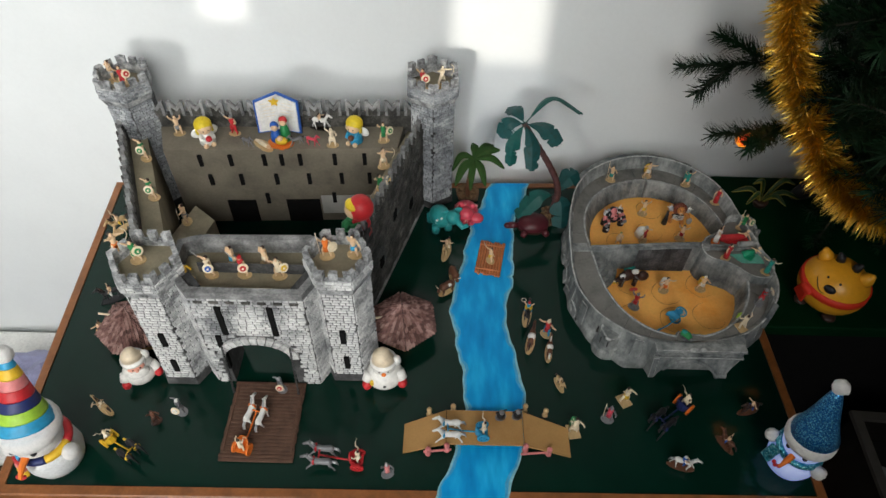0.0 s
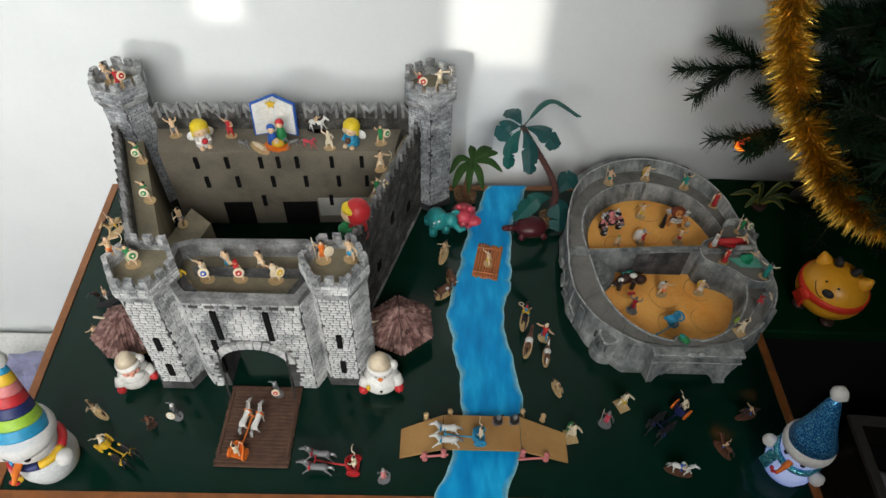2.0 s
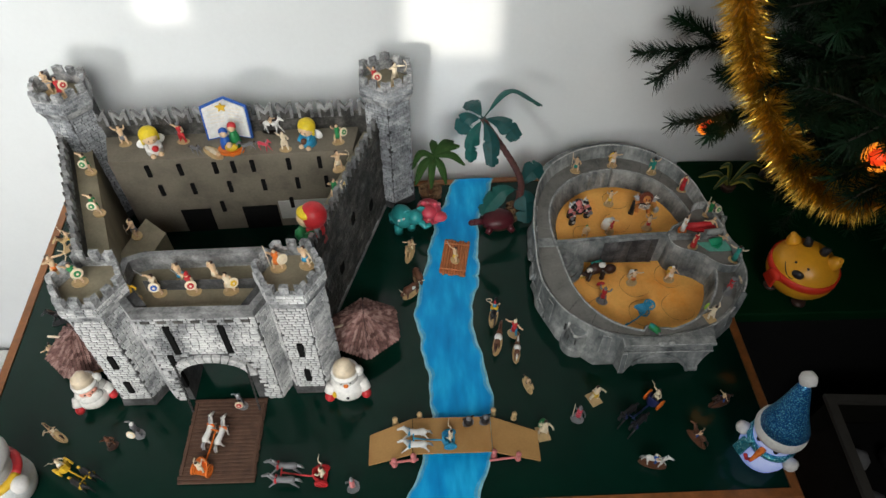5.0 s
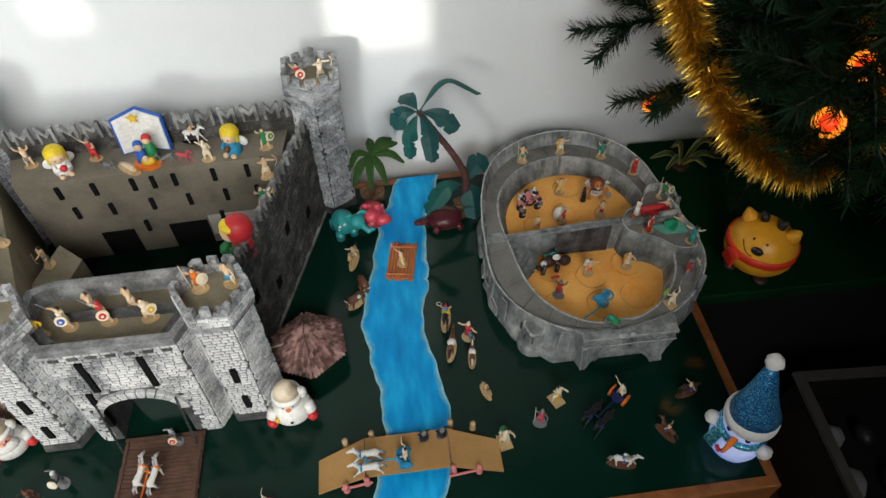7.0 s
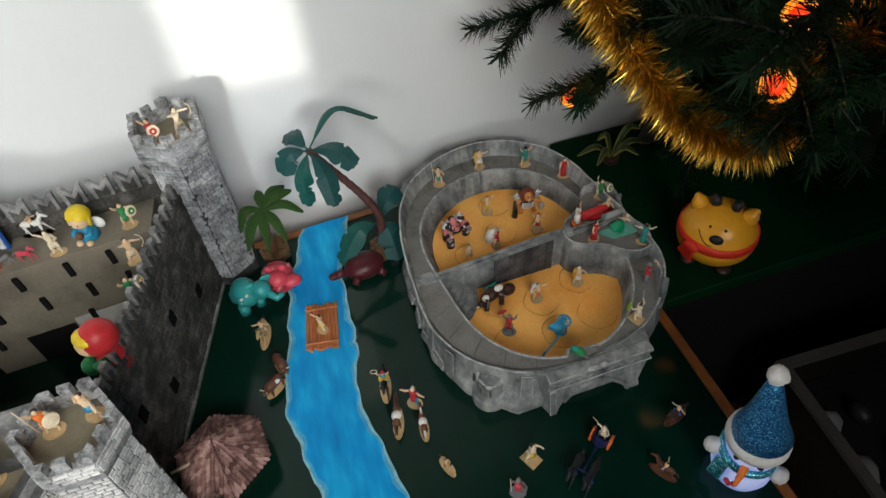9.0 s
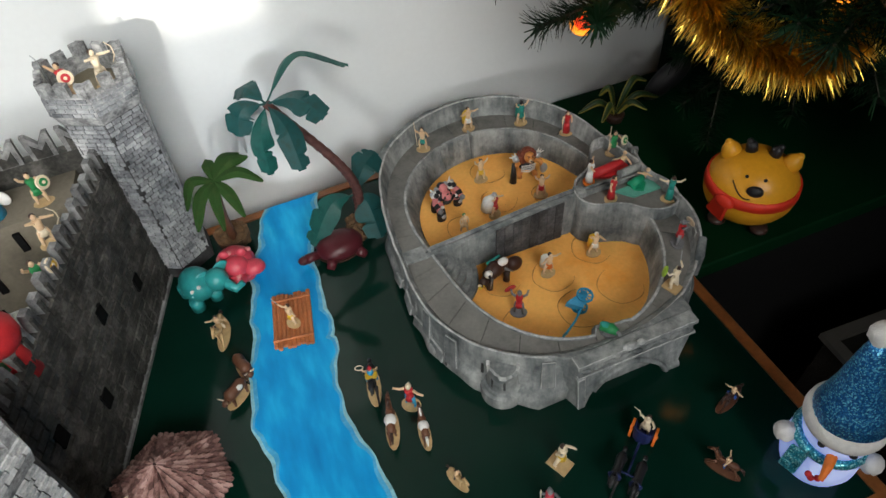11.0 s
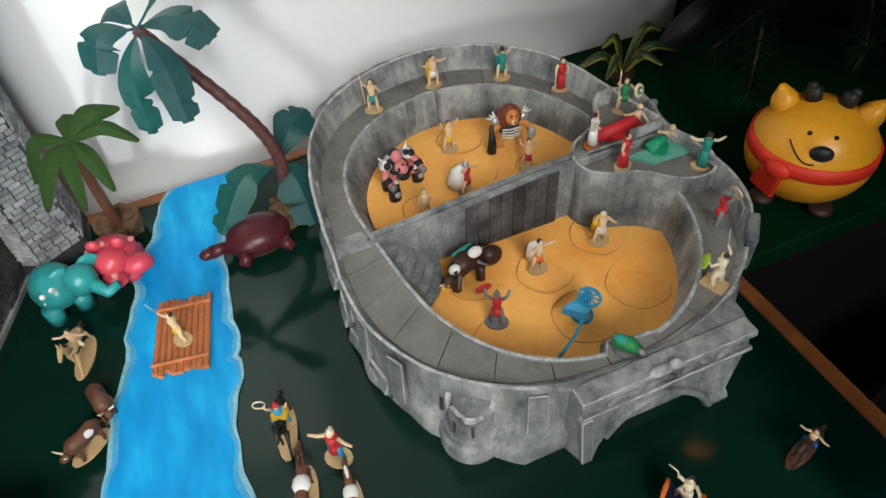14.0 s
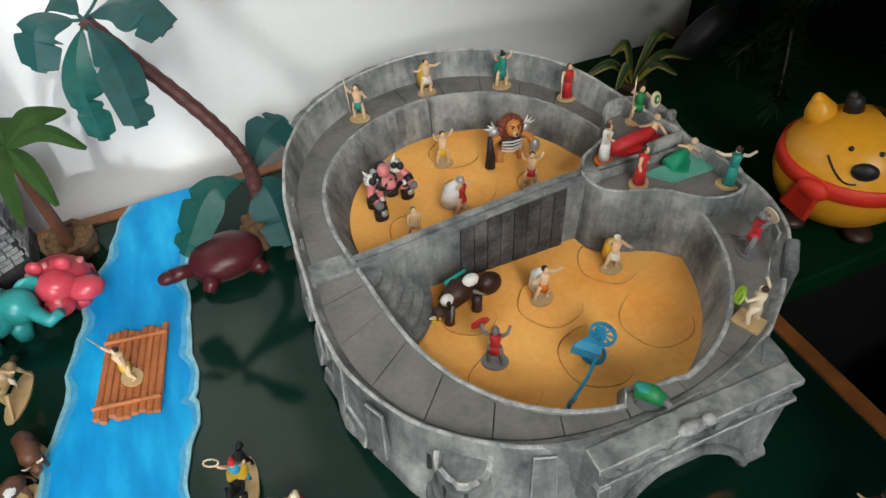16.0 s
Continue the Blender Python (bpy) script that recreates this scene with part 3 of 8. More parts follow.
for x in (-0.2585, -0.1705):
    bm = bmesh.new()
    box(bm, x - 0.002, x + 0.002, 0.415, 0.512, 0.0045, 0.0062, 0.0005)
    part("batten", bm, M_PLANK, deck)
M_IRON = mat("dark_iron", (0.10, 0.10, 0.10), 0.5, 0.7, var=0.2)
for x in (-0.264, -0.176):
    bm = bmesh.new()
    top_, low_ = Vector((x, 0.519, 0.090)), Vector((x + 0.002, 0.500, 0.004))
    for k in range(22):
        c = top_.lerp(low_, (k + 0.5) / 22)
        box(bm, c.x - (0.0014 if k % 2 else 0.0006), c.x + (0.0014 if k % 2 else 0.0006), c.y - (0.0006 if k % 2 else 0.0014), c.y + (0.0006 if k % 2 else 0.0014), c.z - 0.0022, c.z + 0.0022)
    part("chain", bm, M_IRON, castle, "thin iron drawbridge chain")

# ---- arena ----
AC, IC = "outer", "inner"      # names of the two ovals
MID = Vector((0.365, 0.745))
ROUND = {"outer": (0.1694, -0.0051, 0.0004, -0.0212, -0.0024, -0.0001, -0.0077, -0.0039, -0.0020), "inner": (0.1386, -0.0023, -0.0036, -0.0233, -0.0038, 0.0002, 0.0016, -0.0008, -0.0016)}
SAND_Z, SAND_F, WALK_Z, BOX_Z = 0.0200, 0.0110, 0.0500, 0.0600
FX0, FX1, FY = 0.3150, 0.4365, 0.5450      # gate facade, leaning back from its foot
arena = thing("toy_arena", "grey stone model arena with ochre sand and a dividing wall", "toy arena", pose(0, 0, 0))


def ease(x, x0, x1):
    u = min(1.0, max(0.0, (x - x0) / (x1 - x0)))
    return u * u * (3 - 2 * u)


def rim_z(a):
    """Height of the outer rim: low along the front, a parapet behind and at the far side."""
    a %= 2 * math.pi
    return 0.0575 + 0.0165 * (1 - ease(a, 2.55, 3.10)) - 0.0035 * ease(a, 4.15, 4.45) + 0.0170 * ease(a, 5.46, 5.58)


NSEG = 180
ang = [2 * math.pi * k / NSEG for k in range(NSEG)]


def ell(which, a, grow=0.0):
    """A point of the arena's oval: the outer rim or the lip of the inner wall."""
    c = ROUND[which]
    r = c[0] + grow + sum(c[2 * k - 1] * math.cos(k * a) + c[2 * k] * math.sin(k * a) for k in (1, 2, 3, 4))
    p = MID + Vector((math.cos(a), math.sin(a))) * r
    if which == "outer":
        p.y = max(p.y, FY + 0.0130)
    return p


def foot(a):
    """How far the rocky foot of the wall stands out."""
    return float(np.interp(a % (2 * math.pi), (0, 2.6, 3.0, 3.3, 3.6, 3.8, 4.05, 4.25, 4.45, 5.0, 5.3, 5.8, 6.28), (0.001, 0.0, 0.001, -0.001, 0.001, 0.007, 0.014, 0.016, 0.028, 0.020, 0.006, 0.001, 0.001)))


def lump(a, z):
    return 0.0022 * math.sin(a * 9 + 0.6) + 0.0012 * math.sin(a * 21 + z * 40) + 0.0005 * math.sin(a * 41 + 2)


bm = bmesh.new()
loops = []
for g, ft, z, rel, lu in ((0.000, 1.0, 0.0, 0, 1.0), (0.001, 1.0, 0.004, 0, 1.3), (0.0005, 0.97, 0.011, 0, 1.5), (-0.001, 0.80, 0.0165, 0, 1.2), (-0.002, 0.42, 0.0185, 0, 0.7), (-0.002, 0.34, 0.026, 0, 0.3), (-0.0015, 0.18, -0.012, 1, 0.3),
                          (-0.0008, 0.08, -0.0045, 1, 0.3), (0.0, 0.0, -0.0008, 1, 0.25), (-0.0006, 0, 0.0, 1, 0.2), (-0.0020, 0, 0.0, 1, 0.2), (-0.0026, 0, -0.0010, 1, 0.2), (-0.0075, 0, WALK_Z - 0.001, 0, 0.0)):
    loops.append([(*ell(AC, a, g + foot(a) * ft + lump(a, z) * lu), rim_z(a) + z if rel else z) for a in ang])
rings(bm, loops, cap0=False, cap1=False)
bm.verts.ensure_lookup_table()
for f in bm.faces:
    c_ = f.calc_center_median()
    a_ = math.atan2(c_.y - MID.y, c_.x - MID.x)
    if abs(c_.z - rim_z(a_)) < 0.0012:
        f.material_index = 1
outer = part("outer_wall", bm, [M_ARENA, M_ARENAEDGE], arena, smooth=True)


def on_wall(a, grow=0.0):
    """Place and outward heading on the outer wall at the angle a."""
    p = ell(AC, a, grow)
    t_ = ell(AC, a + 0.02) - ell(AC, a - 0.02)
    n = Vector((t_.y, -t_.x)).normalized()
    return p, math.degrees(math.atan2(n.y, n.x)) + 90


# pilasters and broken panels along the wall
ST = [M_ARENA, M_ARENAEDGE]
for a, w, z0, out in ((2.75, 0.005, 0.018, -0.0015), (2.98, 0.006, 0.020, -0.0015), (3.22, 0.005, 0.016, -0.0015), (3.42, 0.006, 0.020, 0.0), (3.62, 0.0060, 0.018, 0.0035), (3.83, 0.0070, 0.012, 0.0055),
                      (4.335, 0.0065, 0.010, 0.0070), (5.42, 0.006, 0.016, 0.0), (5.62, 0.006, 0.020, -0.001), (5.9, 0.006, 0.020, -0.001)):
    p, rz = on_wall(a, foot(a) * 0.25 + out - 0.004)
    bm = bmesh.new()
    box(bm, -w, w, -0.0040, 0.0012, z0, rim_z(a) - 0.0040, 0.0007, worn=1)
    for v in bm.verts:
        v.co.x *= 1.12 - 4.0 * (v.co.z - z0)
        if v.co.z > 0.03 and v.co.y < 0.0:
            v.co.y += 0.0032
    ob = part("pilaster", bm, ST, outer)
    ob.matrix_basis = pose(p.x, p.y, 0, -6 if foot(a) > 0.01 else 0, 0, rz)
for k, a in enumerate((3.10, 3.33, 3.52, 3.72)):
    p, rz = on_wall(a, foot(a) * 0.60 - 0.003)
    bm = bmesh.new()
    box(bm, -0.011, 0.011, -0.004, 0.008, 0.006, 0.0185 + 0.002 * (k % 2), 0.0012, worn=1)
    for v in bm.verts:
        v.co.z += 0.25 * v.co.x * (-1) ** k
        v.co.y -= 0.25 * (0.02 - v.co.z)
    ob = part("broken_ledge", bm, ST, outer)
    ob.matrix_basis = pose(p.x, p.y, 0, 0, 0, rz)
# narrow window strips and a low arcade in the wall: dark blocks for their shade
for a, z0, z1, w in ((4.005, 0.020, 0.038, 0.0016), (3.74, 0.004, 0.0150, 0.0014), (3.765, 0.004, 0.0145, 0.0014), (3.79, 0.004, 0.0138, 0.0014)):
    p, rz = on_wall(a, foot(a) * (0.36 if z0 > 0.01 else 0.95) - 0.0004)
    bm = bmesh.new()
    box(bm, -w, w, -0.0012, 0.004, z0, z1, 0.0004)
    ob = part("slit", bm, M_MORTAR, outer)
    ob.matrix_basis = pose(p.x, p.y, 0, -7, 0, rz)
# a framed panel next to the gate
p, rz = on_wall(4.405, foot(4.405) * 0.30 + 0.002)
for x0, x1, z0, z1 in ((-0.0105, 0.0105, 0.0125, 0.0145), (0.0085, 0.0110, 0.0147, 0.0470)):
    bm = bmesh.new()
    box(bm, x0, x1, -0.0045, 0.006, z0, z1, 0.0006, worn=1)
    ob = part("panel_frame", bm, ST, outer)
    ob.matrix_basis = pose(p.x, p.y, 0, -12, 0, rz)
# small half tower with a broken battlement
p, rz = on_wall(4.115, 0.0035)
bm = bmesh.new()
NT = 48
crest = [0.0475 if k % 8 < 4 else 0.0415 for k in range(NT)]
for k, z in ((30, 0.0500), (31, 0.0500), (32, 0.0495), (33, 0.0480), (40, 0.0440), (41, 0.0435), (42, 0.0445), (43, 0.0425)):
    crest[k] = z
ring_ = lambda r, z: [(r * math.cos(2 * math.pi * k / NT), r * math.sin(2 * math.pi * k / NT), z if z else crest[k]) for k in range(NT)]
rings(bm, [ring_(0.0205, 0.0001), ring_(0.0212, 0.010), ring_(0.0205, 0.0150), ring_(0.0180, 0.0165), ring_(0.0172, 0.0185), ring_(0.0150, 0.0192), ring_(0.0140, 0.034), ring_(0.0150, 0.039), ring_(0.0152, 0), ring_(0.0125, 0), ring_(0.0118, 0.0430), ring_(0.0010, 0.0435)])
for f in bm.faces:
    if f.calc_center_median().z > 0.0400 and 0.0120 < math.hypot(*f.calc_center_median()[:2]) < 0.0145:
        f.material_index = 1
half = part("half_tower", bm, ST, outer)
half.matrix_basis = pose(p.x, p.y, 0, 0, 0, rz)
# tower windows: dark blocks stand in for the shade inside
for q in (-0.55, 0.30):
    bm = bmesh.new()
    box(bm, 0.0140 * math.sin(q) - 0.0011, 0.0140 * math.sin(q) + 0.0011, -0.0150 * math.cos(q), -0.010 * math.cos(q), 0.0235, 0.037, 0.0004)
    part("tower_window", bm, M_MORTAR, half)

# rim ledge behind, broken at the ends
bm = bmesh.new()
lo_, hi_ = 1.15, 2.30
loops = []
for k in range(25):
    a = lo_ + (hi_ - lo_) * k / 24
    g = 0.010 + 0.0012 * math.sin(k * 2.1)
    z = rim_z(a)
    p0, p1 = ell(AC, a, -0.0005), ell(AC, a, g)
    loops.append([(p0.x, p0.y, z - 0.012), (p1.x, p1.y, z - 0.012), (p1.x, p1.y, z - 0.006), (p0.x, p0.y, z - 0.0055)])
rings(bm, loops)
part("rim_ledge", bm, M_ARENA, outer)

# inner wall and the lip along the walk; its front has a broken notch
NOTCH = (4.610, 4.840)


def notch(a):
    """How far the broken piece of walk reaches in over the sand."""
    if not NOTCH[0] < a < NOTCH[1]:
        return 0.0
    u = (a - NOTCH[0]) / (NOTCH[1] - NOTCH[0])
    return 0.0100 * min(1, u / 0.14) * (1 - u) ** 0.55 + 0.0009 * math.sin(a * 140)


def low_in(a):
    """How far the foot of the inner wall stands inwards."""
    return -(0.0115 - 0.0055 * math.cos(a))


bm = bmesh.new()
loops = []
for g, k_, z in ((0.0016, 0, WALK_Z - 0.001), (0.0016, 0, WALK_Z + 0.0022), (-0.0012, 0, WALK_Z + 0.0024), (-0.0022, 0.05, WALK_Z - 0.002), (-0.001, 0.4, 0.038), (0.0, 0.8, 0.024), (0.0, 1.0, SAND_F - 0.001)):
    ring = []
    for a in ang:
        gg = g + k_ * low_in(a) + (0.0009 * math.sin(a * 17) if 0.02 < z < 0.045 else 0)
        zz = z
        if z > 0.03:
            gg -= notch(a)
            zz -= 0.0022 * (z > WALK_Z and notch(a) > 0.001) + 0.0005 * abs(math.sin(a * 23) * math.sin(a * 37)) * (z > WALK_Z)
        p = ell(IC, a, gg)
        ring.append((p.x, p.y, zz))
    loops.append(ring)
rings(bm, loops, cap0=False, cap1=False)
for k, f in enumerate(bm.faces):
    f.material_index = 1 if k // NSEG == 1 else 0
inner = part("inner_wall", bm, [M_ARENA, M_ARENAEDGE], arena, smooth=True)

# walk: slabs one by one
bm = bmesh.new()
rings(bm, [[(*ell(AC, a, -0.0070), WALK_Z - 0.002) for a in ang], [(*ell(IC, a, 0.001), WALK_Z - 0.002) for a in ang]], cap0=False, cap1=False)
walkbed = part("walkway", bm, M_MORTAR, arena)
N_SLAB = 30
for k in range(N_SLAB):
    a0, a1 = 2 * math.pi * k / N_SLAB, 2 * math.pi * (k + 1) / N_SLAB
    am = (a0 + a1) / 2
    if am > 6.05 or am < 0.42:
        continue
    rk = random.Random(300 + k)
    bm = bmesh.new()
    aa = [a0 + 0.002 + (a1 - a0 - 0.004) * q / 7 for q in range(8)]
    o_ = [ell(AC, a, -0.0074) for a in aa]
    i_ = [ell(IC, a, 0.0016 - notch(a)) for a in aa]
    prism(bm, [tuple(p) for p in o_] + [tuple(p) for p in reversed(i_)], WALK_Z - 0.0022, WALK_Z + rk.uniform(-0.0003, 0.0003))
    part("slab", bm, M_ARENAWALK, walkbed)

# sand with shallow dished rings
SPLIT_Y = 0.7415
RINGS = ((0.3709, 0.8600, 0.021), (0.4188, 0.7934, 0.019), (0.3620, 0.8080, 0.021), (0.3053, 0.7850, 0.018), (0.4237, 0.7030, 0.022), (0.3668, 0.6870, 0.022), (0.4234, 0.6455, 0.024), (0.3110, 0.6420, 0.023), (0.3718, 0.6360, 0.024), (0.3131, 0.7020, 0.020))
for back in (True, False):
    z0 = SAND_Z if back else SAND_F
    aa = [(math.pi * 2 * k / 150) + (0 if back else math.pi) for k in range(-30, 106)]
    edge = [p for p in (ell(IC, a, low_in(a) + 0.0012) for a in aa) if (p.y > SPLIT_Y) == back]
    edge += [edge[-1].lerp(edge[0], q / 40) for q in range(1, 41)]
    mid_ = Vector((0.365, 0.80 if back else 0.665))
    bm = bmesh.new()
    rows_ = []
    for q in range(25):
        row = []
        for p in edge:
            w = mid_.lerp(p, max(q, 0.02) / 24)
            h = 0.0007 * noise.noise(Vector((w.x * 30, w.y * 30, 1.0))) + 0.0003 * noise.noise(Vector((w.x * 120, w.y * 120, 2.0)))
            for cx, cy, r in RINGS:
                d_ = math.hypot(w.x - cx, w.y - cy)
                if d_ < r:
                    h -= 0.0012 * (1 - ease(d_, r - 0.0035, r))
            row.append(bm.verts.new((w.x, w.y, z0 + h)))
        rows_.append(row)
    for r0, r1 in zip(rows_, rows_[1:]):
        for k in range(len(edge) - 1):
            bm.faces.new((r0[k], r1[k], r1[k + 1], r0[k + 1]))
    sandp = part("sand_floor", bm, M_SAND, arena, "ochre sand floor", smooth=True)
    # part-round dark arcs paint the shade at the rings' edges
    for k, (x, y, r) in enumerate(RINGS):
        if (y > SPLIT_Y) != back:
            continue
        bm = bmesh.new()
        s0 = random.Random(k).uniform(1.1, 1.9)
        n = 40
        loops = []
        for q in range(n + 1):
            a = s0 + q / n * 4.2
            fade = min(1, q / 6, (n - q) / 6)
            rr = r + 0.0005 * math.sin(a * 5 + k)
            loops.append([(x + (rr + d) * math.cos(a), y + (rr + d) * math.sin(a), z0 + z) for d, z in ((-0.0007 * fade, -0.0009), (-0.0002 * fade, 0.0001 + 0.0003 * fade), (0.0001, 0.0002 + 0.0003 * fade), (0.0002 + 0.0002 * fade, 0.0001))])
        rings(bm, loops, closed=False, cap0=False, cap1=False)
        part("sand_ring", bm, M_RING_SHADE, sandp, smooth=True)


# dividing wall: two ledges that rise towards the guests' box, dark gate boards in the middle
def div_z(x):
    return 0.0515 + 0.0150 * ease(x, 0.22, 0.43)


def bar(x0, x1, y0, y1, low, bm, drop=0.0, n=10):
    """A block along the divider whose top follows its slope."""
    loops = []
    for k in range(n + 1):
        x = x0 + (x1 - x0) * k / n
        z = div_z(x) - drop
        loops.append([(x, y0, low), (x, y0, z - 0.0006), (x, y0 + 0.0006, z), (x, y1 - 0.0006, z), (x, y1, z - 0.0006), (x, y1, low)])
    rings(bm, loops)


bm = bmesh.new()
bar(0.2225, 0.430, 0.7340, 0.7395, SAND_F - 0.002, bm)
divider = part("dividing_wall", bm, M_ARENA, arena)
bm = bmesh.new()
bar(0.2225, 0.430, 0.7408, 0.7468, SAND_F - 0.002, bm, 0.0004)
part("rear_ledge", bm, M_ARENA, divider)
bm = bmesh.new()
bar(0.2225, 0.430, 0.7397, 0.7406, SAND_F - 0.002, bm, 0.003)
part("seam", bm, M_MORTAR, divider)
M_GATEP = stone_mat("dark_gate_panel", (0.015, 0.015, 0.016), (0.055, 0.055, 0.058), (0.13, 0.13, 0.13))
for k in range(8):
    x = 0.3215 + k * 0.0101
    bm = bmesh.new()
    bar(x, x + 0.0094, 0.7318, 0.7338, SAND_F, bm, 0.0015, 2)
    part("gate_board", bm, M_GATEP, divider)
for x0, x1, y0, y1 in ((0.2200, 0.2440, 0.7335, 0.7500), (0.4200, 0.4290, 0.7335, 0.7475)):
    bm = bmesh.new()
    bar(x0, x1, y0, y1, WALK_Z - 0.004, bm, -0.0012, 3)
    part("capstone", bm, M_ARENA, divider)

# guests' box: a drum of two lobes with a thin curved parapet
LOBE = smoothline([(x, y, 0) for x, y in ((0.4180, 0.7380), (0.4205, 0.7240), (0.4300, 0.7140), (0.4450, 0.7085), (0.4600, 0.7010), (0.4710, 0.6890), (0.4850, 0.6800), (0.5010, 0.6790), (0.5120, 0.6870),
                                          (0.5130, 0.7060), (0.5040, 0.7260), (0.5020, 0.7420), (0.5080, 0.7650), (0.5080, 0.7850), (0.4960, 0.7970), (0.4790, 0.7985), (0.4660, 0.7890), (0.4590, 0.7740), (0.4460, 0.7650), (0.4290, 0.7560), (0.4180, 0.7380))], 121)[:-1]
BOX_MID = Vector((0.466, 0.735, 0))


def lobed(k, g=0.0):
    p = LOBE[k % 120] + (LOBE[k % 120] - BOX_MID).normalized() * g
    return p.x, p.y


def lobe_z(k):
    """The parapet is low towards the sand and rises at the far side."""
    x, y = lobed(k)
    return 0.0665 + 0.0085 * ease(x + 0.6 * (y - 0.735), 0.475, 0.505)


bm = bmesh.new()
rings(bm, [[(*lobed(k, g), (lobe_z(k) + z if z < 0.005 else z)) for k in range(120)] for g, z in ((0.004, SAND_F - 0.001), (0.0022, 0.030), (0.0014, 0.050), (0.0014, -0.0006), (0.0, 0.0002), (-0.0012, -0.0004), (-0.0020, BOX_Z - 0.001))], cap0=False, cap1=False)
for f in bm.faces:
    c_ = f.calc_center_median()
    if min(abs(c_.z - lobe_z(k)) for k in range(120) if (Vector(lobed(k)) - c_.to_2d()).length < 0.006 or k == 0) < 0.0007 and c_.z > 0.06:
        f.material_index = 1
boxp = part("guest_box", bm, [M_ARENA, M_ARENAEDGE], arena, smooth=True)
bm = bmesh.new()
bm.faces.new([bm.verts.new((*lobed(k, -0.0015), BOX_Z)) for k in range(120)])
part("box_floor", bm, M_ARENAWALK, boxp)
bm = bmesh.new()
box(bm, 0.4215, 0.5010, 0.7338, 0.7375, BOX_Z, 0.0670, 0.0008)
box(bm, 0.4215, 0.5010, 0.7395, 0.7432, BOX_Z, 0.0665, 0.0008)
part("box_divider", bm, M_ARENA, boxp)
bm = bmesh.new()
tube(bm, [(0.4740, 0.7410, 0.0690), (0.5040, 0.7440, 0.0690)], 0.0045, 14)
part("roller", bm, M_ARENA, boxp)
for k, rz_ in ((53, 40), (72, -20), (80, -50)):
    x, y = lobed(k, 0.001)
    bm = bmesh.new()
    box(bm, -0.004, 0.004, -0.0028, 0.0028, 0.045, 0.0765, 0.0010)
    ob = part("box_pier", bm, M_ARENA, boxp)
    ob.matrix_basis = pose(x, y, 0, 0, 0, rz_)

# round steps in the corner
for k in range(6):
    bm = bmesh.new()
    r = 0.0460 - k * 0.0062
    pts = [(0.2500, 0.7338)] + [(0.2500 + r * math.cos(a), 0.7338 + r * 1.05 * math.sin(a)) for a in [math.radians(-90 + 90 * q / 16) for q in range(17)]]
    prism(bm, pts, SAND_F, SAND_F + 0.0060 * (k + 1))
    part("step", bm, M_ARENA, arena)

# niche posts in the rear inner wall
for a in (1.66, 1.76, 1.84):
    p = ell(IC, a, low_in(a) * 0.55)
    bm = bmesh.new()
    tube(bm, [(p.x, p.y, SAND_Z), (p.x, p.y + 0.002, WALK_Z + 0.0015)], 0.0040, 8)
    part("niche_post", bm, M_ARENA, inner)
p = ell(IC, 1.57, low_in(1.57) * 0.5)
bm = bmesh.new()
box(bm, p.x - 0.0012, p.x + 0.0012, p.y - 0.006, p.y + 0.010, SAND_Z, WALK_Z + 0.0045, 0.0006)
part("niche_fin", bm, M_ARENA, inner)

# gate facade: cornice, frieze and a wide low arch, all leaning back
def lean_back(bm):
    for v in bm.verts:
        v.co.y += 0.175 * v.co.z


TOP_Z, TOP_F, n_arc = 0.0578, 0.0400, 24
A0, A1 = FX0 + 0.008, 0.4100
arcp = [(A0 + (A1 - A0) * k / n_arc, 0.0005 + 0.0330 * math.sin(math.pi * (k / n_arc) ** 0.92) ** 0.72) for k in range(n_arc + 1)]
outline = [(FX0 - 0.001, 0.0), (A0, 0.0)] + arcp[1:-1] + [(A1, 0.0), (0.4205, 0.0), (0.4235, 0.010), (0.4270, 0.022), (FX1 - 0.003, TOP_F), (FX0, TOP_F)]
bm = bmesh.new()
front = [bm.verts.new((x, FY, z)) for x, z in outline]
rear = [bm.verts.new((x, FY + 0.011, z)) for x, z in outline]
top_ = len(outline) - 1
for lst, flip in ((front, False), (rear, True)):
    up = [bm.verts.new((x, lst[0].co.y, TOP_F)) for x, z in arcp]
    cols = [lst[0], lst[1]] + lst[2:n_arc + 1] + [lst[n_arc + 1]]
    quads = [[cols[k + 1], cols[k + 2], up[k + 1], up[k]] for k in range(n_arc)]
    quads += [[lst[0], lst[1], up[0], lst[top_]], lst[n_arc + 1:top_] + [up[n_arc]]]
    for q in quads:
        bm.faces.new(list(reversed(q)) if flip else q)
for k in range(len(outline)):
    j = (k + 1) % len(outline)
    bm.faces.new((front[k], rear[k], rear[j], front[j]))
lean_back(bm)
fac = part("gate_arch", bm, ST, arena)
for nm, z0, z1, out in (("cornice", 0.0402, 0.0428, 0.0020), ("frieze", 0.0430, 0.0508, -0.0008), ("cornice", 0.0510, 0.0532, 0.0014), ("cornice", 0.0534, TOP_Z, 0.0030)):
    bm = bmesh.new()
    box(bm, FX0 - max(out, 0) * 0.5, FX1 + max(out, 0) * 0.5, FY - out, FY + 0.010, z0, z1, 0.0006, worn=1)
    if nm == "cornice":
        bmesh.ops.subdivide_edges(bm, edges=[e for e in bm.edges if abs(e.verts[0].co.x - e.verts[1].co.x) > 0.05], cuts=26)
        for v in bm.verts:
            v.co.z += 0.0004 * noise.noise(v.co * 260)
            v.co.y += 0.0006 * noise.noise(v.co * 180 + Vector((3, 0, 0)))
    lean_back(bm)
    part(nm, bm, ST if nm == "cornice" else M_ARENA, fac)
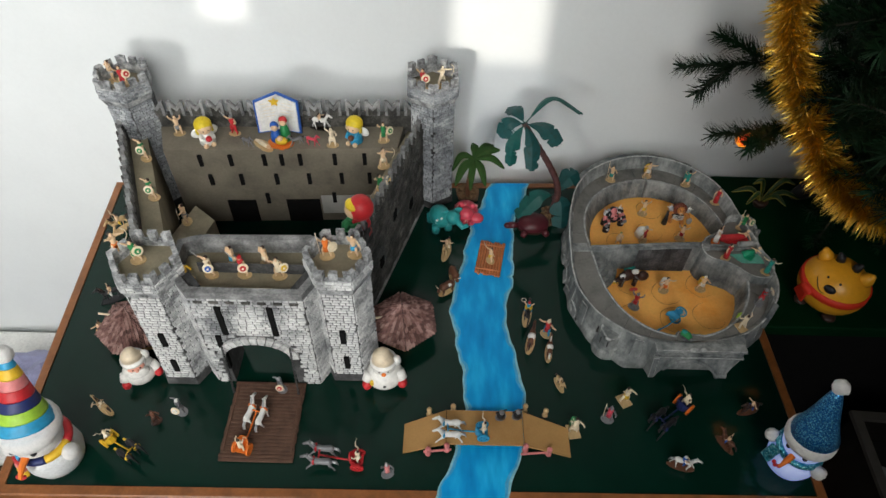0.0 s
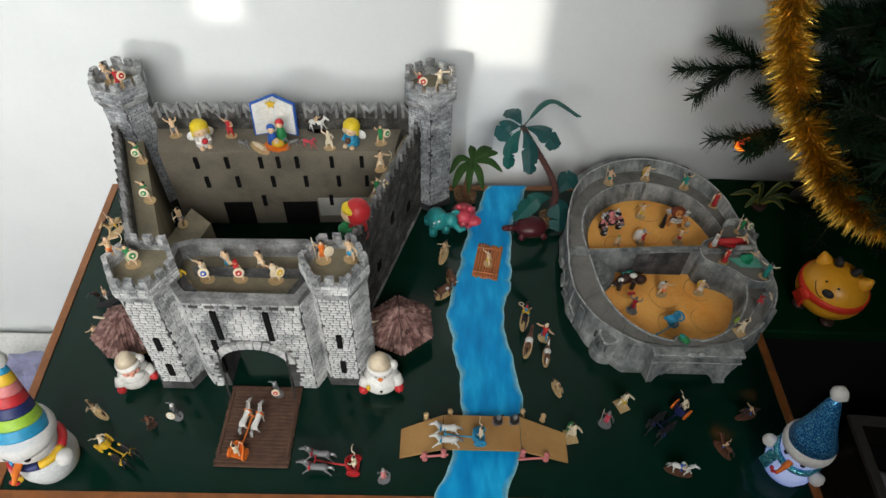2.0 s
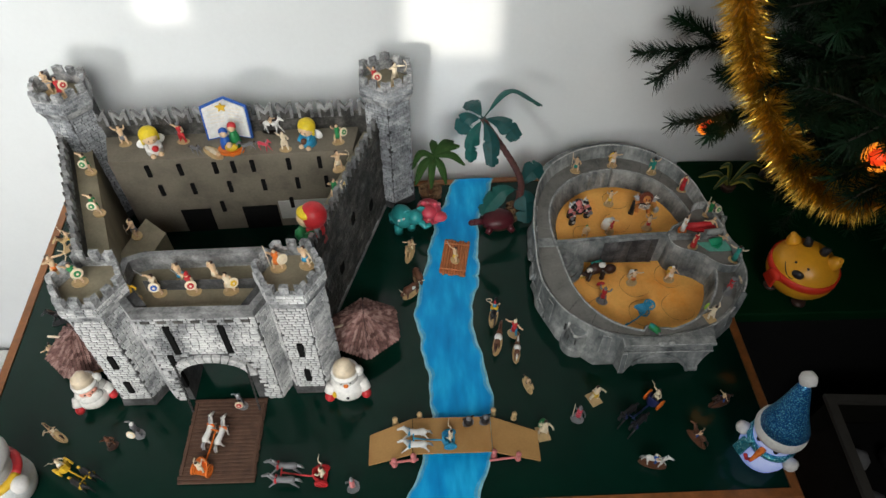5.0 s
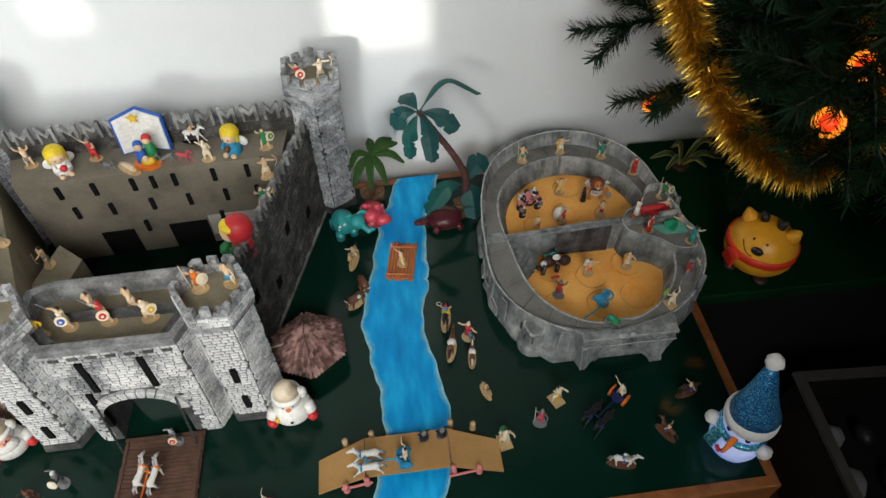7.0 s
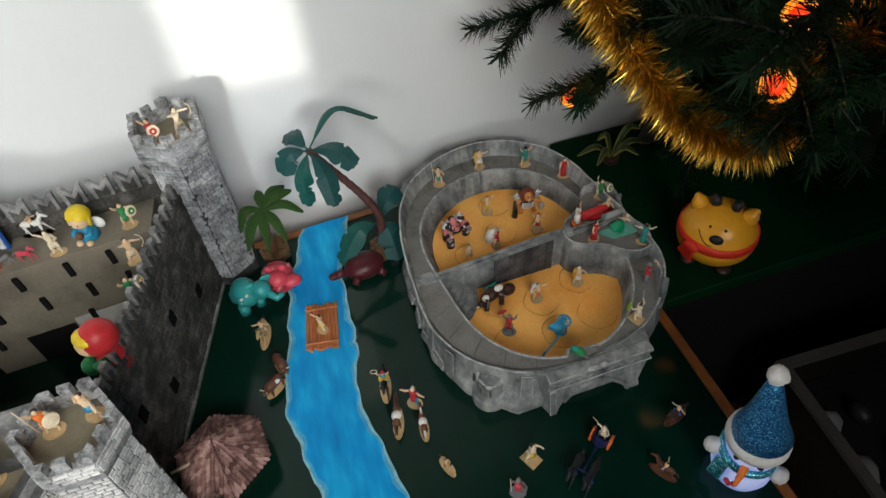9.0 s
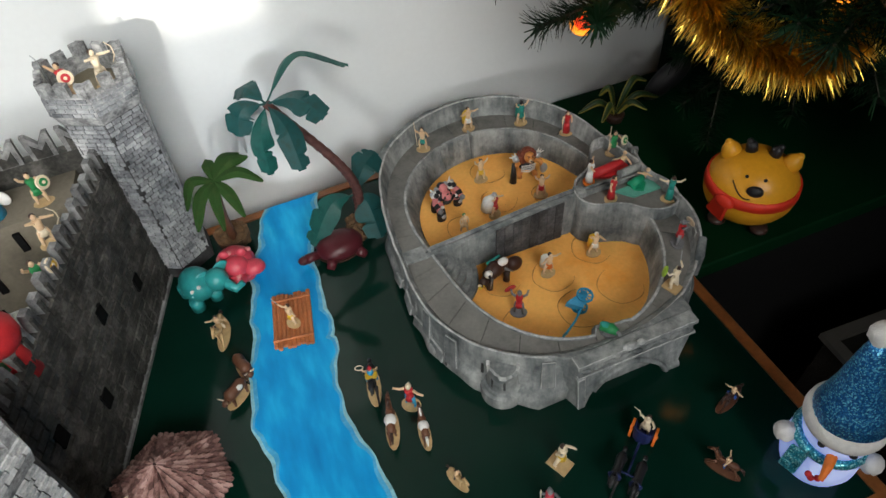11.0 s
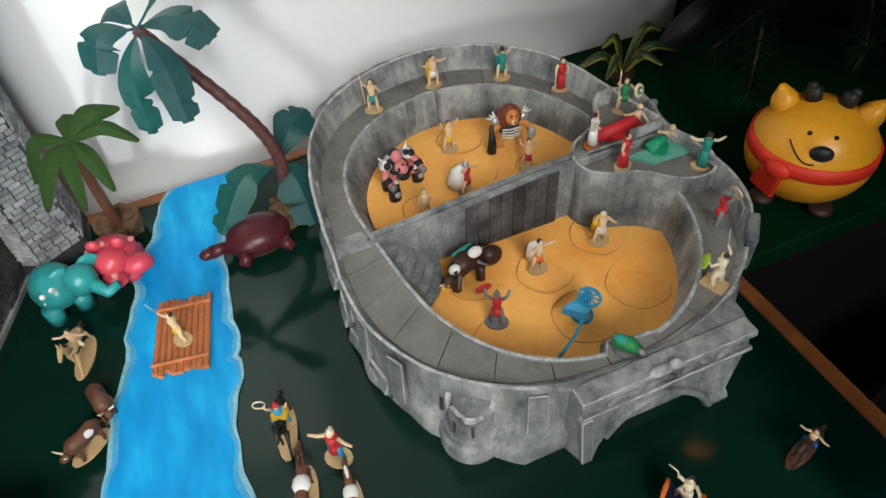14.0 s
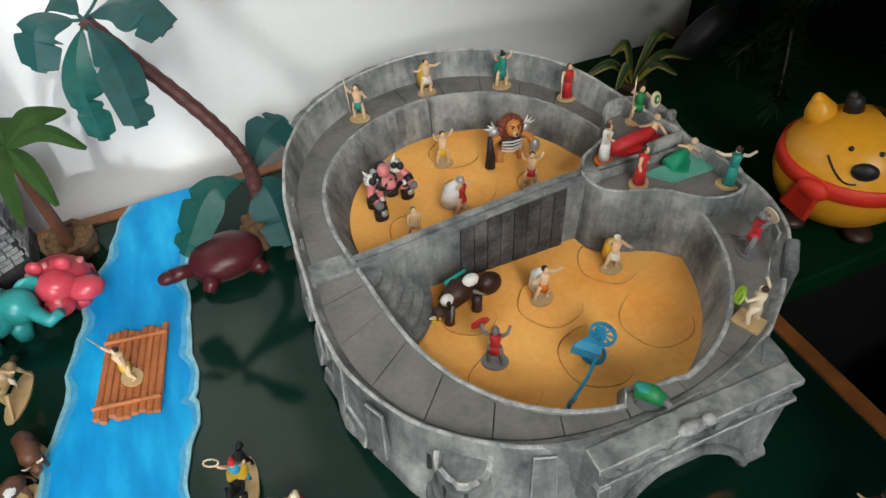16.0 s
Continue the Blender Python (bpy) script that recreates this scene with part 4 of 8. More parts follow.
for k in range(9):
    x = FX0 + 0.008 + k * 0.0131
    bm = bmesh.new()
    ball(bm, (x, FY - 0.0004, 0.0470), 0.0044, seg=8, scale=(1.35, 0.40, 0.55), rot=Matrix.Rotation(0.35 * (-1) ** k, 3, "Y"))
    lean_back(bm)
    part("frieze_relief", bm, M_ARENA, fac)
# plate between the cornice and the round rim
near_ = [ell(AC, math.pi + math.pi * q / 400, -0.0005) for q in range(401)]
yf = FY + 0.0100 + 0.175 * TOP_Z
bm = bmesh.new()
loops = []
for q in range(31):
    x = FX0 - 0.0012 + (FX1 - FX0 + 0.0024) * q / 30
    y1 = max(min(near_, key=lambda p: abs(p.x - x)).y, yf + 0.001)
    zn = 0.0004 * noise.noise(Vector((x * 150, 0, 0)))
    loops.append([(x, yf - 0.004, 0.0400), (x, yf - 0.004, TOP_Z - 0.0012 + zn), (x, y1, 0.0556 + zn), (x, y1, 0.0400)])
rings(bm, loops)
part("rim_plate", bm, M_ARENA, fac)
# splayed sides that tie the facade into the wall
for nm, low, high in (("side_block", [(0.3142, 0.5455), (0.3250, 0.5700), (0.3080, 0.5760), (0.2965, 0.5740), (0.3090, 0.5600)], [(0.3152, 0.5545), (0.3250, 0.5690), (0.3089, 0.5716), (0.2960, 0.5752), (0.3125, 0.5655)]),
                      ("side_block", [(0.4190, 0.5475), (0.4300, 0.5620), (0.4500, 0.5830), (0.4420, 0.5880), (0.4150, 0.5700)], [(0.4360, 0.5560), (0.4405, 0.5680), (0.4415, 0.5822), (0.4370, 0.5810), (0.4250, 0.5700)])):
    bm = bmesh.new()
    prism(bm, low, 0.0, 0.0566, top=high)
    part(nm, bm, M_ARENA, fac)
bm = bmesh.new()
ball(bm, (0.3670, FY + 0.0085, 0.0580), 0.0048, seg=12, scale=(1.7, 0.8, 0.7))
ball(bm, (0.3775, FY + 0.0085, 0.0585), 0.0038, seg=9, scale=(1.1, 0.9, 0.8))
part("keystone_relief", bm, M_ARENAEDGE, fac)
bm = bmesh.new()
box(bm, FX0 - 0.0015, FX0 + 0.0065, FY - 0.0022, FY + 0.008, 0, 0.0400, 0.0008, worn=1)
lean_back(bm)
part("gate_pier", bm, ST, fac)
bm = bmesh.new()
tube(bm, [(x, FY - 0.0010, z + 0.0028) for x, z in arcp[2:]], 0.0026, 8)
lean_back(bm)
part("arch_moulding", bm, M_ARENA, fac)
bm = bmesh.new()
tube(bm, [(0.4080, FY + 0.004, 0.004), (0.4235, FY + 0.004, 0.004)], 0.0060, 12)
for v in bm.verts:
    v.co.z = max(0.0, v.co.z)
part("volute", bm, M_ARENA, fac)
# a broken piece of parapet at the end of the high rim
p, rz = on_wall(5.50, 0.000)
bm = bmesh.new()
box(bm, -0.010, 0.010, -0.004, 0.004, 0.030, 0.0660, 0.0016)
for v in bm.verts:
    if v.co.z > 0.06:
        v.co.z += 0.004 * (1 if v.co.x > 0 else -1)
part("broken_parapet", bm, M_ARENA, outer).matrix_basis = pose(p.x, p.y, 0, 0, 0, rz)


# ---- colours of the small things ----
def paint(name, col, rough=0.45, **k):
    return mat(name, col, rough, var=k.pop("var", 0.15), scale=k.pop("scale", 150), fine=k.pop("fine", 900), bump=k.pop("bump", 0.15), depth=0.0003, spec=0.35, **k)


C = {
    "skin": paint("tan_plastic", (0.72, 0.50, 0.31)), "cream": paint("cream_plastic", (0.78, 0.66, 0.48)), "base": paint("sandy_base", (0.55, 0.38, 0.19)),
    "red": paint("red_paint", (0.50, 0.025, 0.03)), "blue": paint("blue_paint", (0.02, 0.10, 0.42)), "sky": paint("light_blue_paint", (0.03, 0.30, 0.52)),
    "green": paint("green_paint", (0.02, 0.22, 0.07)), "teal": paint("teal_paint", (0.02, 0.26, 0.22)), "yellow": paint("yellow_paint", (0.72, 0.45, 0.03)),
    "orange": paint("orange_paint", (0.72, 0.17, 0.02)), "white": paint("white_paint", (0.75, 0.74, 0.71)), "black": paint("black_paint", (0.015, 0.015, 0.017)),
    "grey": paint("grey_paint", (0.19, 0.19, 0.20)), "silver": paint("silver_paint", (0.45, 0.46, 0.48), 0.35, metal=0.6), "brown": paint("brown_paint", (0.13, 0.055, 0.03)),
    "dark": paint("dark_brown_paint", (0.045, 0.022, 0.016)), "pink": paint("pink_paint", (0.62, 0.20, 0.20)), "rose": paint("rose_paint", (0.55, 0.06, 0.09), 0.3),
    "maroon": paint("maroon_paint", (0.075, 0.012, 0.017), 0.35), "bear": paint("mustard_yellow_paint", (0.72, 0.33, 0.020), 0.32, var=0.07), "leaf": paint("palm_leaf_green", (0.005, 0.062, 0.062), 0.55, second=(0.008, 0.046, 0.040)),
    "leaf_b": paint("palm_leaf_light", (0.008, 0.085, 0.072), 0.5, second=(0.005, 0.058, 0.055)), "fuzz": paint("fuzzy_leaf_green", (0.016, 0.052, 0.007), 0.9, second=(0.028, 0.058, 0.010)), "aqua": paint("aqua_paint", (0.03, 0.30, 0.30), 0.3), "glass": paint("snow_white_ceramic", (0.78, 0.76, 0.72), 0.25), "hat": paint("cream_ceramic", (0.70, 0.58, 0.42), 0.3),
    "scarf": paint("scarlet_paint", (0.66, 0.035, 0.015), 0.5, var=0.08), "face": paint("rosy_face_paint", (0.72, 0.33, 0.24)), "hair": paint("doll_hair_yellow", (0.68, 0.50, 0.02)), "navy": paint("navy_paint", (0.02, 0.03, 0.12)), "umber": paint("umber_paint", (0.042, 0.016, 0.011)), "lion": paint("lion_fur_tan", (0.58, 0.23, 0.06)), "mint": paint("mint_paint", (0.13, 0.42, 0.33)), "jade": paint("jade_paint", (0.01, 0.28, 0.14)), "mane": paint("lion_mane_brown", (0.17, 0.040, 0.018)), "lime": paint("lime_paint", (0.33, 0.55, 0.05)),
}


class Fig:
    """A small plastic figure gathered in one mesh."""
    def __init__(self):
        self.bm, self.mats = bmesh.new(), []

    def mi(self, key):
        if key not in self.mats:
            self.mats.append(key)
        return self.mats.index(key)

    def limb(self, pts, radii, key, seg=7):
        vs = tube(self.bm, pts, radii, seg, self.mi(key))
        for f in {f for v in vs for f in v.link_faces}:
            f.smooth = True

    def ball(self, c, r, key, scale=(1, 1, 1), seg=9, rot=None):
        ball(self.bm, c, r, self.mi(key), seg, scale, rot)

    def slab(self, pts, z0, z1, key):
        prism(self.bm, pts, z0, z1, self.mi(key))

    def disc(self, c, n, r, key, thick=0.04):
        n = Vector(n).normalized()
        tube(self.bm, [Vector(c) - n * thick / 2, Vector(c) + n * thick / 2], [r, r * 0.92], 14, self.mi(key))

    def done(self, name, label, category, at, yaw=0, size=0.036, group="", tilt=(0, 0)):
        bmesh.ops.scale(self.bm, vec=(size, size, size), verts=self.bm.verts[:])
        return solo(name, self.bm, [C[k] for k in self.mats], label, category, group, m=pose(*at, tilt[0], tilt[1], yaw))


def oval(rx, ry, n=14, c=(0, 0)):
    return [(c[0] + rx * math.cos(2 * math.pi * k / n), c[1] + ry * math.sin(2 * math.pi * k / n)) for k in range(n)]


def person(f, o=(0, 0, 0), skin="skin", cloth="red", legs=None, hair="dark", helm=None, shield=None, cape=None, weapon=None, arms="fight", robe=False, sit=False, k=1.0, rim="cream", wide=1.0):
    """A standing figure one unit high, looking towards -y."""
    O = Vector(o)
    P = lambda x, y, z: O + Vector((x, y, z)) * k
    hip = 0.44 if not sit else 0.30
    legs = legs or skin
    if sit:
        for s in (-1, 1):
            f.limb([P(0.05 * s, 0, hip), P(0.17 * s, -0.06, hip - 0.03), P(0.18 * s, -0.02, hip - 0.22)], [0.075 * k, 0.06 * k, 0.04 * k], legs)
    elif robe:
        f.limb([P(0, 0, 0.03), P(0, 0.01, 0.3), P(0, 0, hip + 0.04)], [0.14 * k, 0.12 * k, 0.10 * k], cloth, 10)
    else:
        f.limb([P(0.07, 0, hip), P(0.11, -0.04, 0.24), P(0.12, 0.02, 0.03), P(0.12, -0.06, 0.02)], [0.072 * k, 0.055 * k, 0.038 * k, 0.03 * k], legs)
        f.limb([P(-0.07, 0, hip), P(-0.12, 0.03, 0.24), P(-0.14, 0.08, 0.03), P(-0.14, 0.0, 0.02)], [0.072 * k, 0.055 * k, 0.038 * k, 0.03 * k], legs)
        f.limb([P(0, 0, hip - 0.12), P(0, 0, hip + 0.06)], [0.135 * k, 0.10 * k], cloth, 10)
    top = hip + 0.36
    f.limb([P(0, 0, hip), P(0, 0, hip + 0.14), P(0, -0.01, top - 0.04), P(0, -0.01, top)], [0.095 * k, 0.09 * k, 0.12 * k, 0.05 * k], cloth if (robe or shield or helm) else skin, 9)
    f.ball(P(0, -0.015, top + 0.095), 0.075 * k, skin, (0.9, 1, 1.15))
    if helm:
        f.ball(P(0, 0, top + 0.125), 0.083 * k, helm, (1, 1.05, 0.95))
        f.limb([P(0, 0.09, top + 0.10), P(0, 0.05, top + 0.21), P(0, -0.05, top + 0.22)], [0.03 * k, 0.03 * k, 0.015 * k], helm)
    else:
        f.ball(P(0, 0.012, top + 0.125), 0.078 * k, hair, (1, 1, 0.8))
    sl, sr = P(0.12, 0, top - 0.03), P(-0.12, 0, top - 0.03)
    A = {"fight": ((0.24, -0.12, -0.10), (0.22, -0.24, -0.02), (-0.22, 0.02, 0.06), (-0.24, -0.10, 0.22)),
         "up": ((0.22, -0.02, 0.08), (0.26, -0.06, 0.24), (-0.22, -0.02, 0.08), (-0.26, -0.06, 0.24)),
         "bow": ((0.24, -0.10, 0.0), (0.36, -0.22, 0.02), (-0.22, 0.04, 0.0), (-0.08, -0.12, 0.02)),
         "down": ((0.18, 0.0, -0.16), (0.16, -0.06, -0.30), (-0.18, 0.0, -0.16), (-0.20, -0.06, -0.30)),
         "out": ((0.26, -0.04, -0.04), (0.42, -0.08, 0.02), (-0.24, -0.04, -0.04), (-0.40, -0.10, 0.04)),
         "rein": ((0.16, -0.12, -0.14), (0.10, -0.26, -0.12), (-0.16, -0.12, -0.14), (-0.10, -0.26, -0.12))}[arms]
    pts = [P(a[0], a[1], a[2] + top - 0.03) for a in A]
    f.limb([sl, pts[0], pts[1]], [0.042 * k, 0.036 * k, 0.028 * k], skin)
    f.limb([sr, pts[2], pts[3]], [0.042 * k, 0.036 * k, 0.028 * k], skin)
    if shield:
        c = pts[1] + Vector((0.03, -0.04, -0.02)) * k
        f.disc(c, (0.5, -0.8, 0.3), 0.19 * k, rim, 0.04 * k)
        f.disc(c + Vector((0.010, -0.018, 0.007)) * k, (0.5, -0.8, 0.3), 0.115 * k, shield, 0.045 * k)
        f.disc(c + Vector((0.016, -0.028, 0.010)) * k, (0.5, -0.8, 0.3), 0.045 * k, rim, 0.05 * k)
    if weapon == "spear":
        f.limb([pts[3] + Vector((0.03, 0.02, -0.75)) * k, pts[3] + Vector((-0.02, -0.02, 0.35)) * k], [0.016 * k, 0.014 * k], "cream", 5)
    elif weapon == "sword":
        f.limb([pts[3], pts[3] + Vector((-0.10, -0.10, 0.34)) * k], [0.022 * k, 0.010 * k], "silver", 5)
    elif weapon == "whip":
        f.limb([pts[3], pts[3] + Vector((-0.05, 0.0, 0.2)) * k, pts[3] + Vector((-0.25, 0.04, 0.24)) * k], [0.02 * k, 0.018 * k, 0.014 * k], "cream", 5)
    elif weapon == "bow":
        h = pts[1]
        f.limb([h + Vector((-0.06, -0.02, 0.28)) * k, h + Vector((0.05, -0.04, 0.12)) * k, h + Vector((0.06, -0.04, 0)) * k, h + Vector((0.05, -0.04, -0.12)) * k, h + Vector((-0.06, -0.02, -0.28)) * k], 0.014 * k, "cream", 5)
    elif weapon == "lasso":
        c = pts[3] + Vector((-0.06, 0, 0.14)) * k
        f.limb([c + Vector((0.14 * math.cos(q * 0.6), 0, 0.14 * math.sin(q * 0.6))) * k for q in range(11)], 0.018 * k, "cream", 5)
    if cape:
        f.limb([P(0, 0.07, top + 0.06 * (wide - 1)), P(0, 0.10 + 0.07 * wide, hip + 0.14), P(0.03, 0.14 + 0.10 * wide, 0.16)], [0.07 * k * wide, 0.15 * k * wide, 0.16 * k * wide], cape, 10)


def warrior(label, at, yaw=0, base=True, size=0.0355, square=False, group="plastic warriors", name="warrior_figurine", basecol="base", **kw):
    f = Fig()
    if base:
        f.slab([(-0.22, -0.28), (0.22, -0.28), (0.22, 0.28), (-0.22, 0.28)] if square else oval(0.27, 0.21), 0.0, 0.045, basecol)
    person(f, (0, 0, 0.04 if base else 0), **kw)
    return f.done(name, label, "figurine", at, yaw, size, group)


def horse(f, col="brown", o=(0, 0, 0), mane="dark", rear=0.0, k=1.0, saddle=None, gallop=True):
    """A horse about one unit high at the head, heading for -y."""
    O = Vector(o)
    P = lambda x, y, z: O + Vector((x, y, z + (-y) * rear)) * k
    f.limb([P(0, 0.42, 0.56), P(0, 0.30, 0.60), P(0, 0.0, 0.55), P(0, -0.26, 0.60), P(0, -0.36, 0.66)], [0.08 * k, 0.135 * k, 0.115 * k, 0.13 * k, 0.09 * k], col, 10)
    f.limb([P(0, -0.28, 0.66), P(0, -0.42, 0.84), P(0, -0.50, 0.98)], [0.10 * k, 0.078 * k, 0.062 * k], col, 8)
    f.limb([P(0, -0.46, 1.00), P(0, -0.60, 0.93), P(0, -0.74, 0.84)], [0.070 * k, 0.06 * k, 0.038 * k], col, 8)
    for s in (-1, 1):
        f.limb([P(0.04 * s, -0.46, 1.03), P(0.05 * s, -0.45, 1.13)], [0.03 * k, 0.006 * k], col, 5)
    f.limb([P(0, -0.40, 1.06), P(0, -0.33, 0.92), P(0, -0.26, 0.76)], [0.03 * k, 0.05 * k, 0.03 * k], mane, 6)
    f.limb([P(0, 0.44, 0.62), P(0, 0.58, 0.58), P(0, 0.66, 0.36)], [0.05 * k, 0.06 * k, 0.02 * k], mane, 6)
    g = 0.16 if gallop else 0.03
    for x, y, d in ((0.09, -0.30, -g * 1.4), (-0.09, -0.30, g * 0.3), (0.09, 0.32, g), (-0.09, 0.32, -g * 0.4)):
        f.limb([P(x, y, 0.50), P(x, y + d * 0.6, 0.28), P(x, y + d * 1.2, 0.06), P(x, y + d * 1.2 - 0.03, 0.0)], [0.065 * k, 0.036 * k, 0.026 * k, 0.034 * k], col, 6)
    if saddle:
        f.ball(P(0, 0.03, 0.62), 0.2 * k, saddle, (0.95, 1.1, 0.6))


def rider(label, at, yaw=0, col="brown", cloth="blue", size=0.040, saddle=None, arms="fight", weapon=None, shield=None, base="base", mane="dark", man=True, helm=None, rear=0.0):
    th = thing("mounted_figurine" if man else "horse_figurine", label, "figurine", pose(*at, 0, 0, yaw), "plastic riders" if man else "plastic horses")
    for nm in ("base", "horse", "rider")[:3 if man else 2]:
        f = Fig()
        if nm == "base":
            f.slab(oval(0.20, 0.62), 0.0, 0.05, base)
        elif nm == "horse":
            horse(f, col, (0, 0, 0.05), mane, rear, 0.95, saddle)
        else:
            person(f, (0, 0.02, 0.36), cloth=cloth, legs=cloth, arms=arms, weapon=weapon, shield=shield, sit=True, k=0.80, helm=helm)
        bmesh.ops.scale(f.bm, vec=(size, size, size), verts=f.bm.verts[:])
        part(nm, f.bm, [C[q] for q in f.mats], th)
    return th


def bull(label, at, yaw=0, col="brown", patch="white", size=0.034):
    f = Fig()
    f.slab(oval(0.24, 0.55), 0, 0.05, "base")
    f.limb([(0, 0.45, 0.50), (0, 0.3, 0.55), (0, 0, 0.52), (0, -0.3, 0.56), (0, -0.42, 0.5)], [0.10, 0.2, 0.2, 0.22, 0.12], col, 10)
    f.ball((0, -0.52, 0.45), 0.12, col, (0.9, 1.3, 1))
    f.ball((0.08, 0.12, 0.6), 0.15, patch, (0.9, 1.2, 0.7))
    for s in (-1, 1):
        f.limb([(0.06 * s, -0.5, 0.55), (0.17 * s, -0.55, 0.60), (0.2 * s, -0.6, 0.72)], [0.03, 0.025, 0.008], "cream", 5)
        for y in (-0.3, 0.32):
            f.limb([(0.12 * s, y, 0.45), (0.13 * s, y, 0.22), (0.13 * s, y - 0.02, 0.04)], [0.09, 0.05, 0.045], col, 6)
    f.limb([(0, 0.46, 0.55), (0.05, 0.55, 0.4), (0.03, 0.55, 0.2)], [0.03, 0.02, 0.03], col, 5)
    return f.done("bull_figurine", label, "figurine", at, yaw, size, "plastic cattle")


def wheel_part(parent, r, w, col, at, spokes=8):
    bm = bmesh.new()
    n = 28
    lo = []
    for x, rr in ((-w / 2, r), (w / 2, r), (w / 2, r * 0.82), (-w / 2, r * 0.82), (-w / 2, r)):
        lo.append([(x, rr * math.cos(2 * math.pi * k / n), rr * math.sin(2 * math.pi * k / n)) for k in range(n)])
    rings(bm, lo, cap0=False, cap1=False)
    ob = part("wheel", bm, C[col], parent)
    ob.matrix_basis = at
    for k in range(spokes):
        bm = bmesh.new()
        a = 2 * math.pi * k / spokes
        tube(bm, [(0, 0, 0), (0, r * 0.85 * math.cos(a), r * 0.85 * math.sin(a))], w * 0.32, 5)
        part("spoke", bm, C[col], ob)
    bm = bmesh.new()
    tube(bm, [(-w * 0.8, 0, 0), (w * 0.8, 0, 0)], r * 0.2, 8)
    part("hub", bm, C[col], ob)
    return ob


def chariot(label, m, col="red", horse_col="grey", harness="red", driver="cream", size=0.040, horses=True, mane="white", wheelcol=None, rein=True):
    """Cart at the origin, pole and two horses ahead (-y)."""
    th = thing("toy_chariot", label, "toy chariot", m, "toy chariots")
    S = size
    bm = bmesh.new()
    n = 12
    prof = [(-0.26, 0.22), (-0.27, 0.0), (-0.22, -0.2), (-0.1, -0.3), (0.1, -0.3), (0.22, -0.2), (0.27, 0.0), (0.26, 0.22)]
    for z0, z1 in ((0.20, 0.25),):
        prism(bm, [(x * S, y * S) for x, y in prof], z0 * S, z1 * S)
    hts = [0.38, 0.45, 0.62, 0.72, 0.72, 0.62, 0.45, 0.38]
    o_ = [(x * S, y * S) for x, y in prof]
    i_ = [(x * S * 0.86, y * S * 0.86) for x, y in prof]
    loops = [[(*o_[k], 0.22 * S), (*o_[k], hts[k] * S), (*i_[k], hts[k] * S), (*i_[k], 0.22 * S)] for k in range(8)]
    rings(bm, loops)
    part("cart_body", bm, C[col], th)
    bm = bmesh.new()
    tube(bm, [(0, -0.2 * S, 0.22 * S), (0, -0.8 * S, 0.34 * S), (0, -1.45 * S, 0.56 * S)], 0.035 * S, 7)
    if horses:
        tube(bm, [(-0.3 * S, -1.45 * S, 0.60 * S), (0, -1.45 * S, 0.66 * S), (0.3 * S, -1.45 * S, 0.60 * S)], 0.03 * S, 6)
    else:
        tube(bm, [(-0.3 * S, -1.50 * S, 0.54 * S), (0, -1.42 * S, 0.56 * S), (0.3 * S, -1.50 * S, 0.54 * S)], 0.045 * S, 6)
    part("pole", bm, C[harness], th)
    for s in (-1, 1):
        wheel_part(th, 0.26 * S, 0.07 * S, wheelcol or col, pose(0.31 * s * S, 0.02 * S, 0.26 * S))
    if horses:
        for s in (-1, 1):
            f = Fig()
            horse(f, horse_col, (0.26 * s, -1.35, 0), mane, 0.06)
            f.ball((0.26 * s, -1.62, 0.62), 0.19, harness, (0.95, 0.35, 0.95))
            bmesh.ops.scale(f.bm, vec=(S, S, S), verts=f.bm.verts[:])
            part("horse", f.bm, [C[q] for q in f.mats], th)
    if driver:
        f = Fig()
        person(f, (0, 0.05, 0.25), skin="cream", cloth=driver, arms="fight", weapon="whip", k=0.85)
        bmesh.ops.scale(f.bm, vec=(S, S, S), verts=f.bm.verts[:])
        part("driver_figurine", f.bm, [C[q] for q in f.mats], th)
    return th


# ---- on the castle ----
warrior("tan plastic fighter with raised arms on the hall roof", (-0.3977, 0.8643, 0.155), 10, arms="up", cloth="grey")
warrior("red-armoured plastic fighter on the hall roof", (-0.3122, 0.8680, 0.155), -10, cloth="red", legs="red", weapon="sword", helm="grey")
rider("black and white rider on the hall roof", (-0.1800, 0.8861, 0.155), 80, "white", "black", 0.030, base="dark")
warrior("cream plastic figure raising an arm on the hall roof", (-0.1559, 0.8458, 0.155), 0, skin="cream", cloth="cream", arms="fight")
warrior("cream plastic fighter with a green round shield", (-0.0783, 0.8598, 0.155), 15, cloth="green", shield="green")
rider("grey and red dragon-like beast on the hall roof", (-0.2867, 0.8404, 0.155), 60, "grey", "rose", 0.020, base="grey", man=False)
rider("grey plastic beast standing on a tan base", (-0.2108, 0.8449, 0.155), -60, "grey", "grey", 0.022, man=False)
rider("red and grey plastic beast on the hall roof", (-0.1874, 0.8459, 0.155), 70, "rose", "grey", 0.022, base="grey", mane="grey", man=False)
f = Fig()
f.slab(oval(0.3, 0.7), 0, 0.06, "base")
f.limb([(0, 0.55, 0.10), (0, 0.1, 0.16), (0, -0.3, 0.14)], [0.08, 0.13, 0.10], "cream")
f.ball((0, -0.45, 0.2), 0.11, "skin")
f.limb([(0.1, -0.2, 0.15), (0.3, -0.5, 0.12)], [0.05, 0.03], "skin")
f.done("lying_figurine", "tan plastic figure lying on an oval base", "figurine", (-0.2625, 0.8414, 0.155), 50, 0.030)
warrior("fighter with a green shield on the side wall walk", (-0.4343, 0.8100, 0.15), -30, cloth="green", shield="green")
warrior("fighter with a green shield on the side wall walk", (-0.3964, 0.7272, 0.15), -25, cloth="green", shield="green")
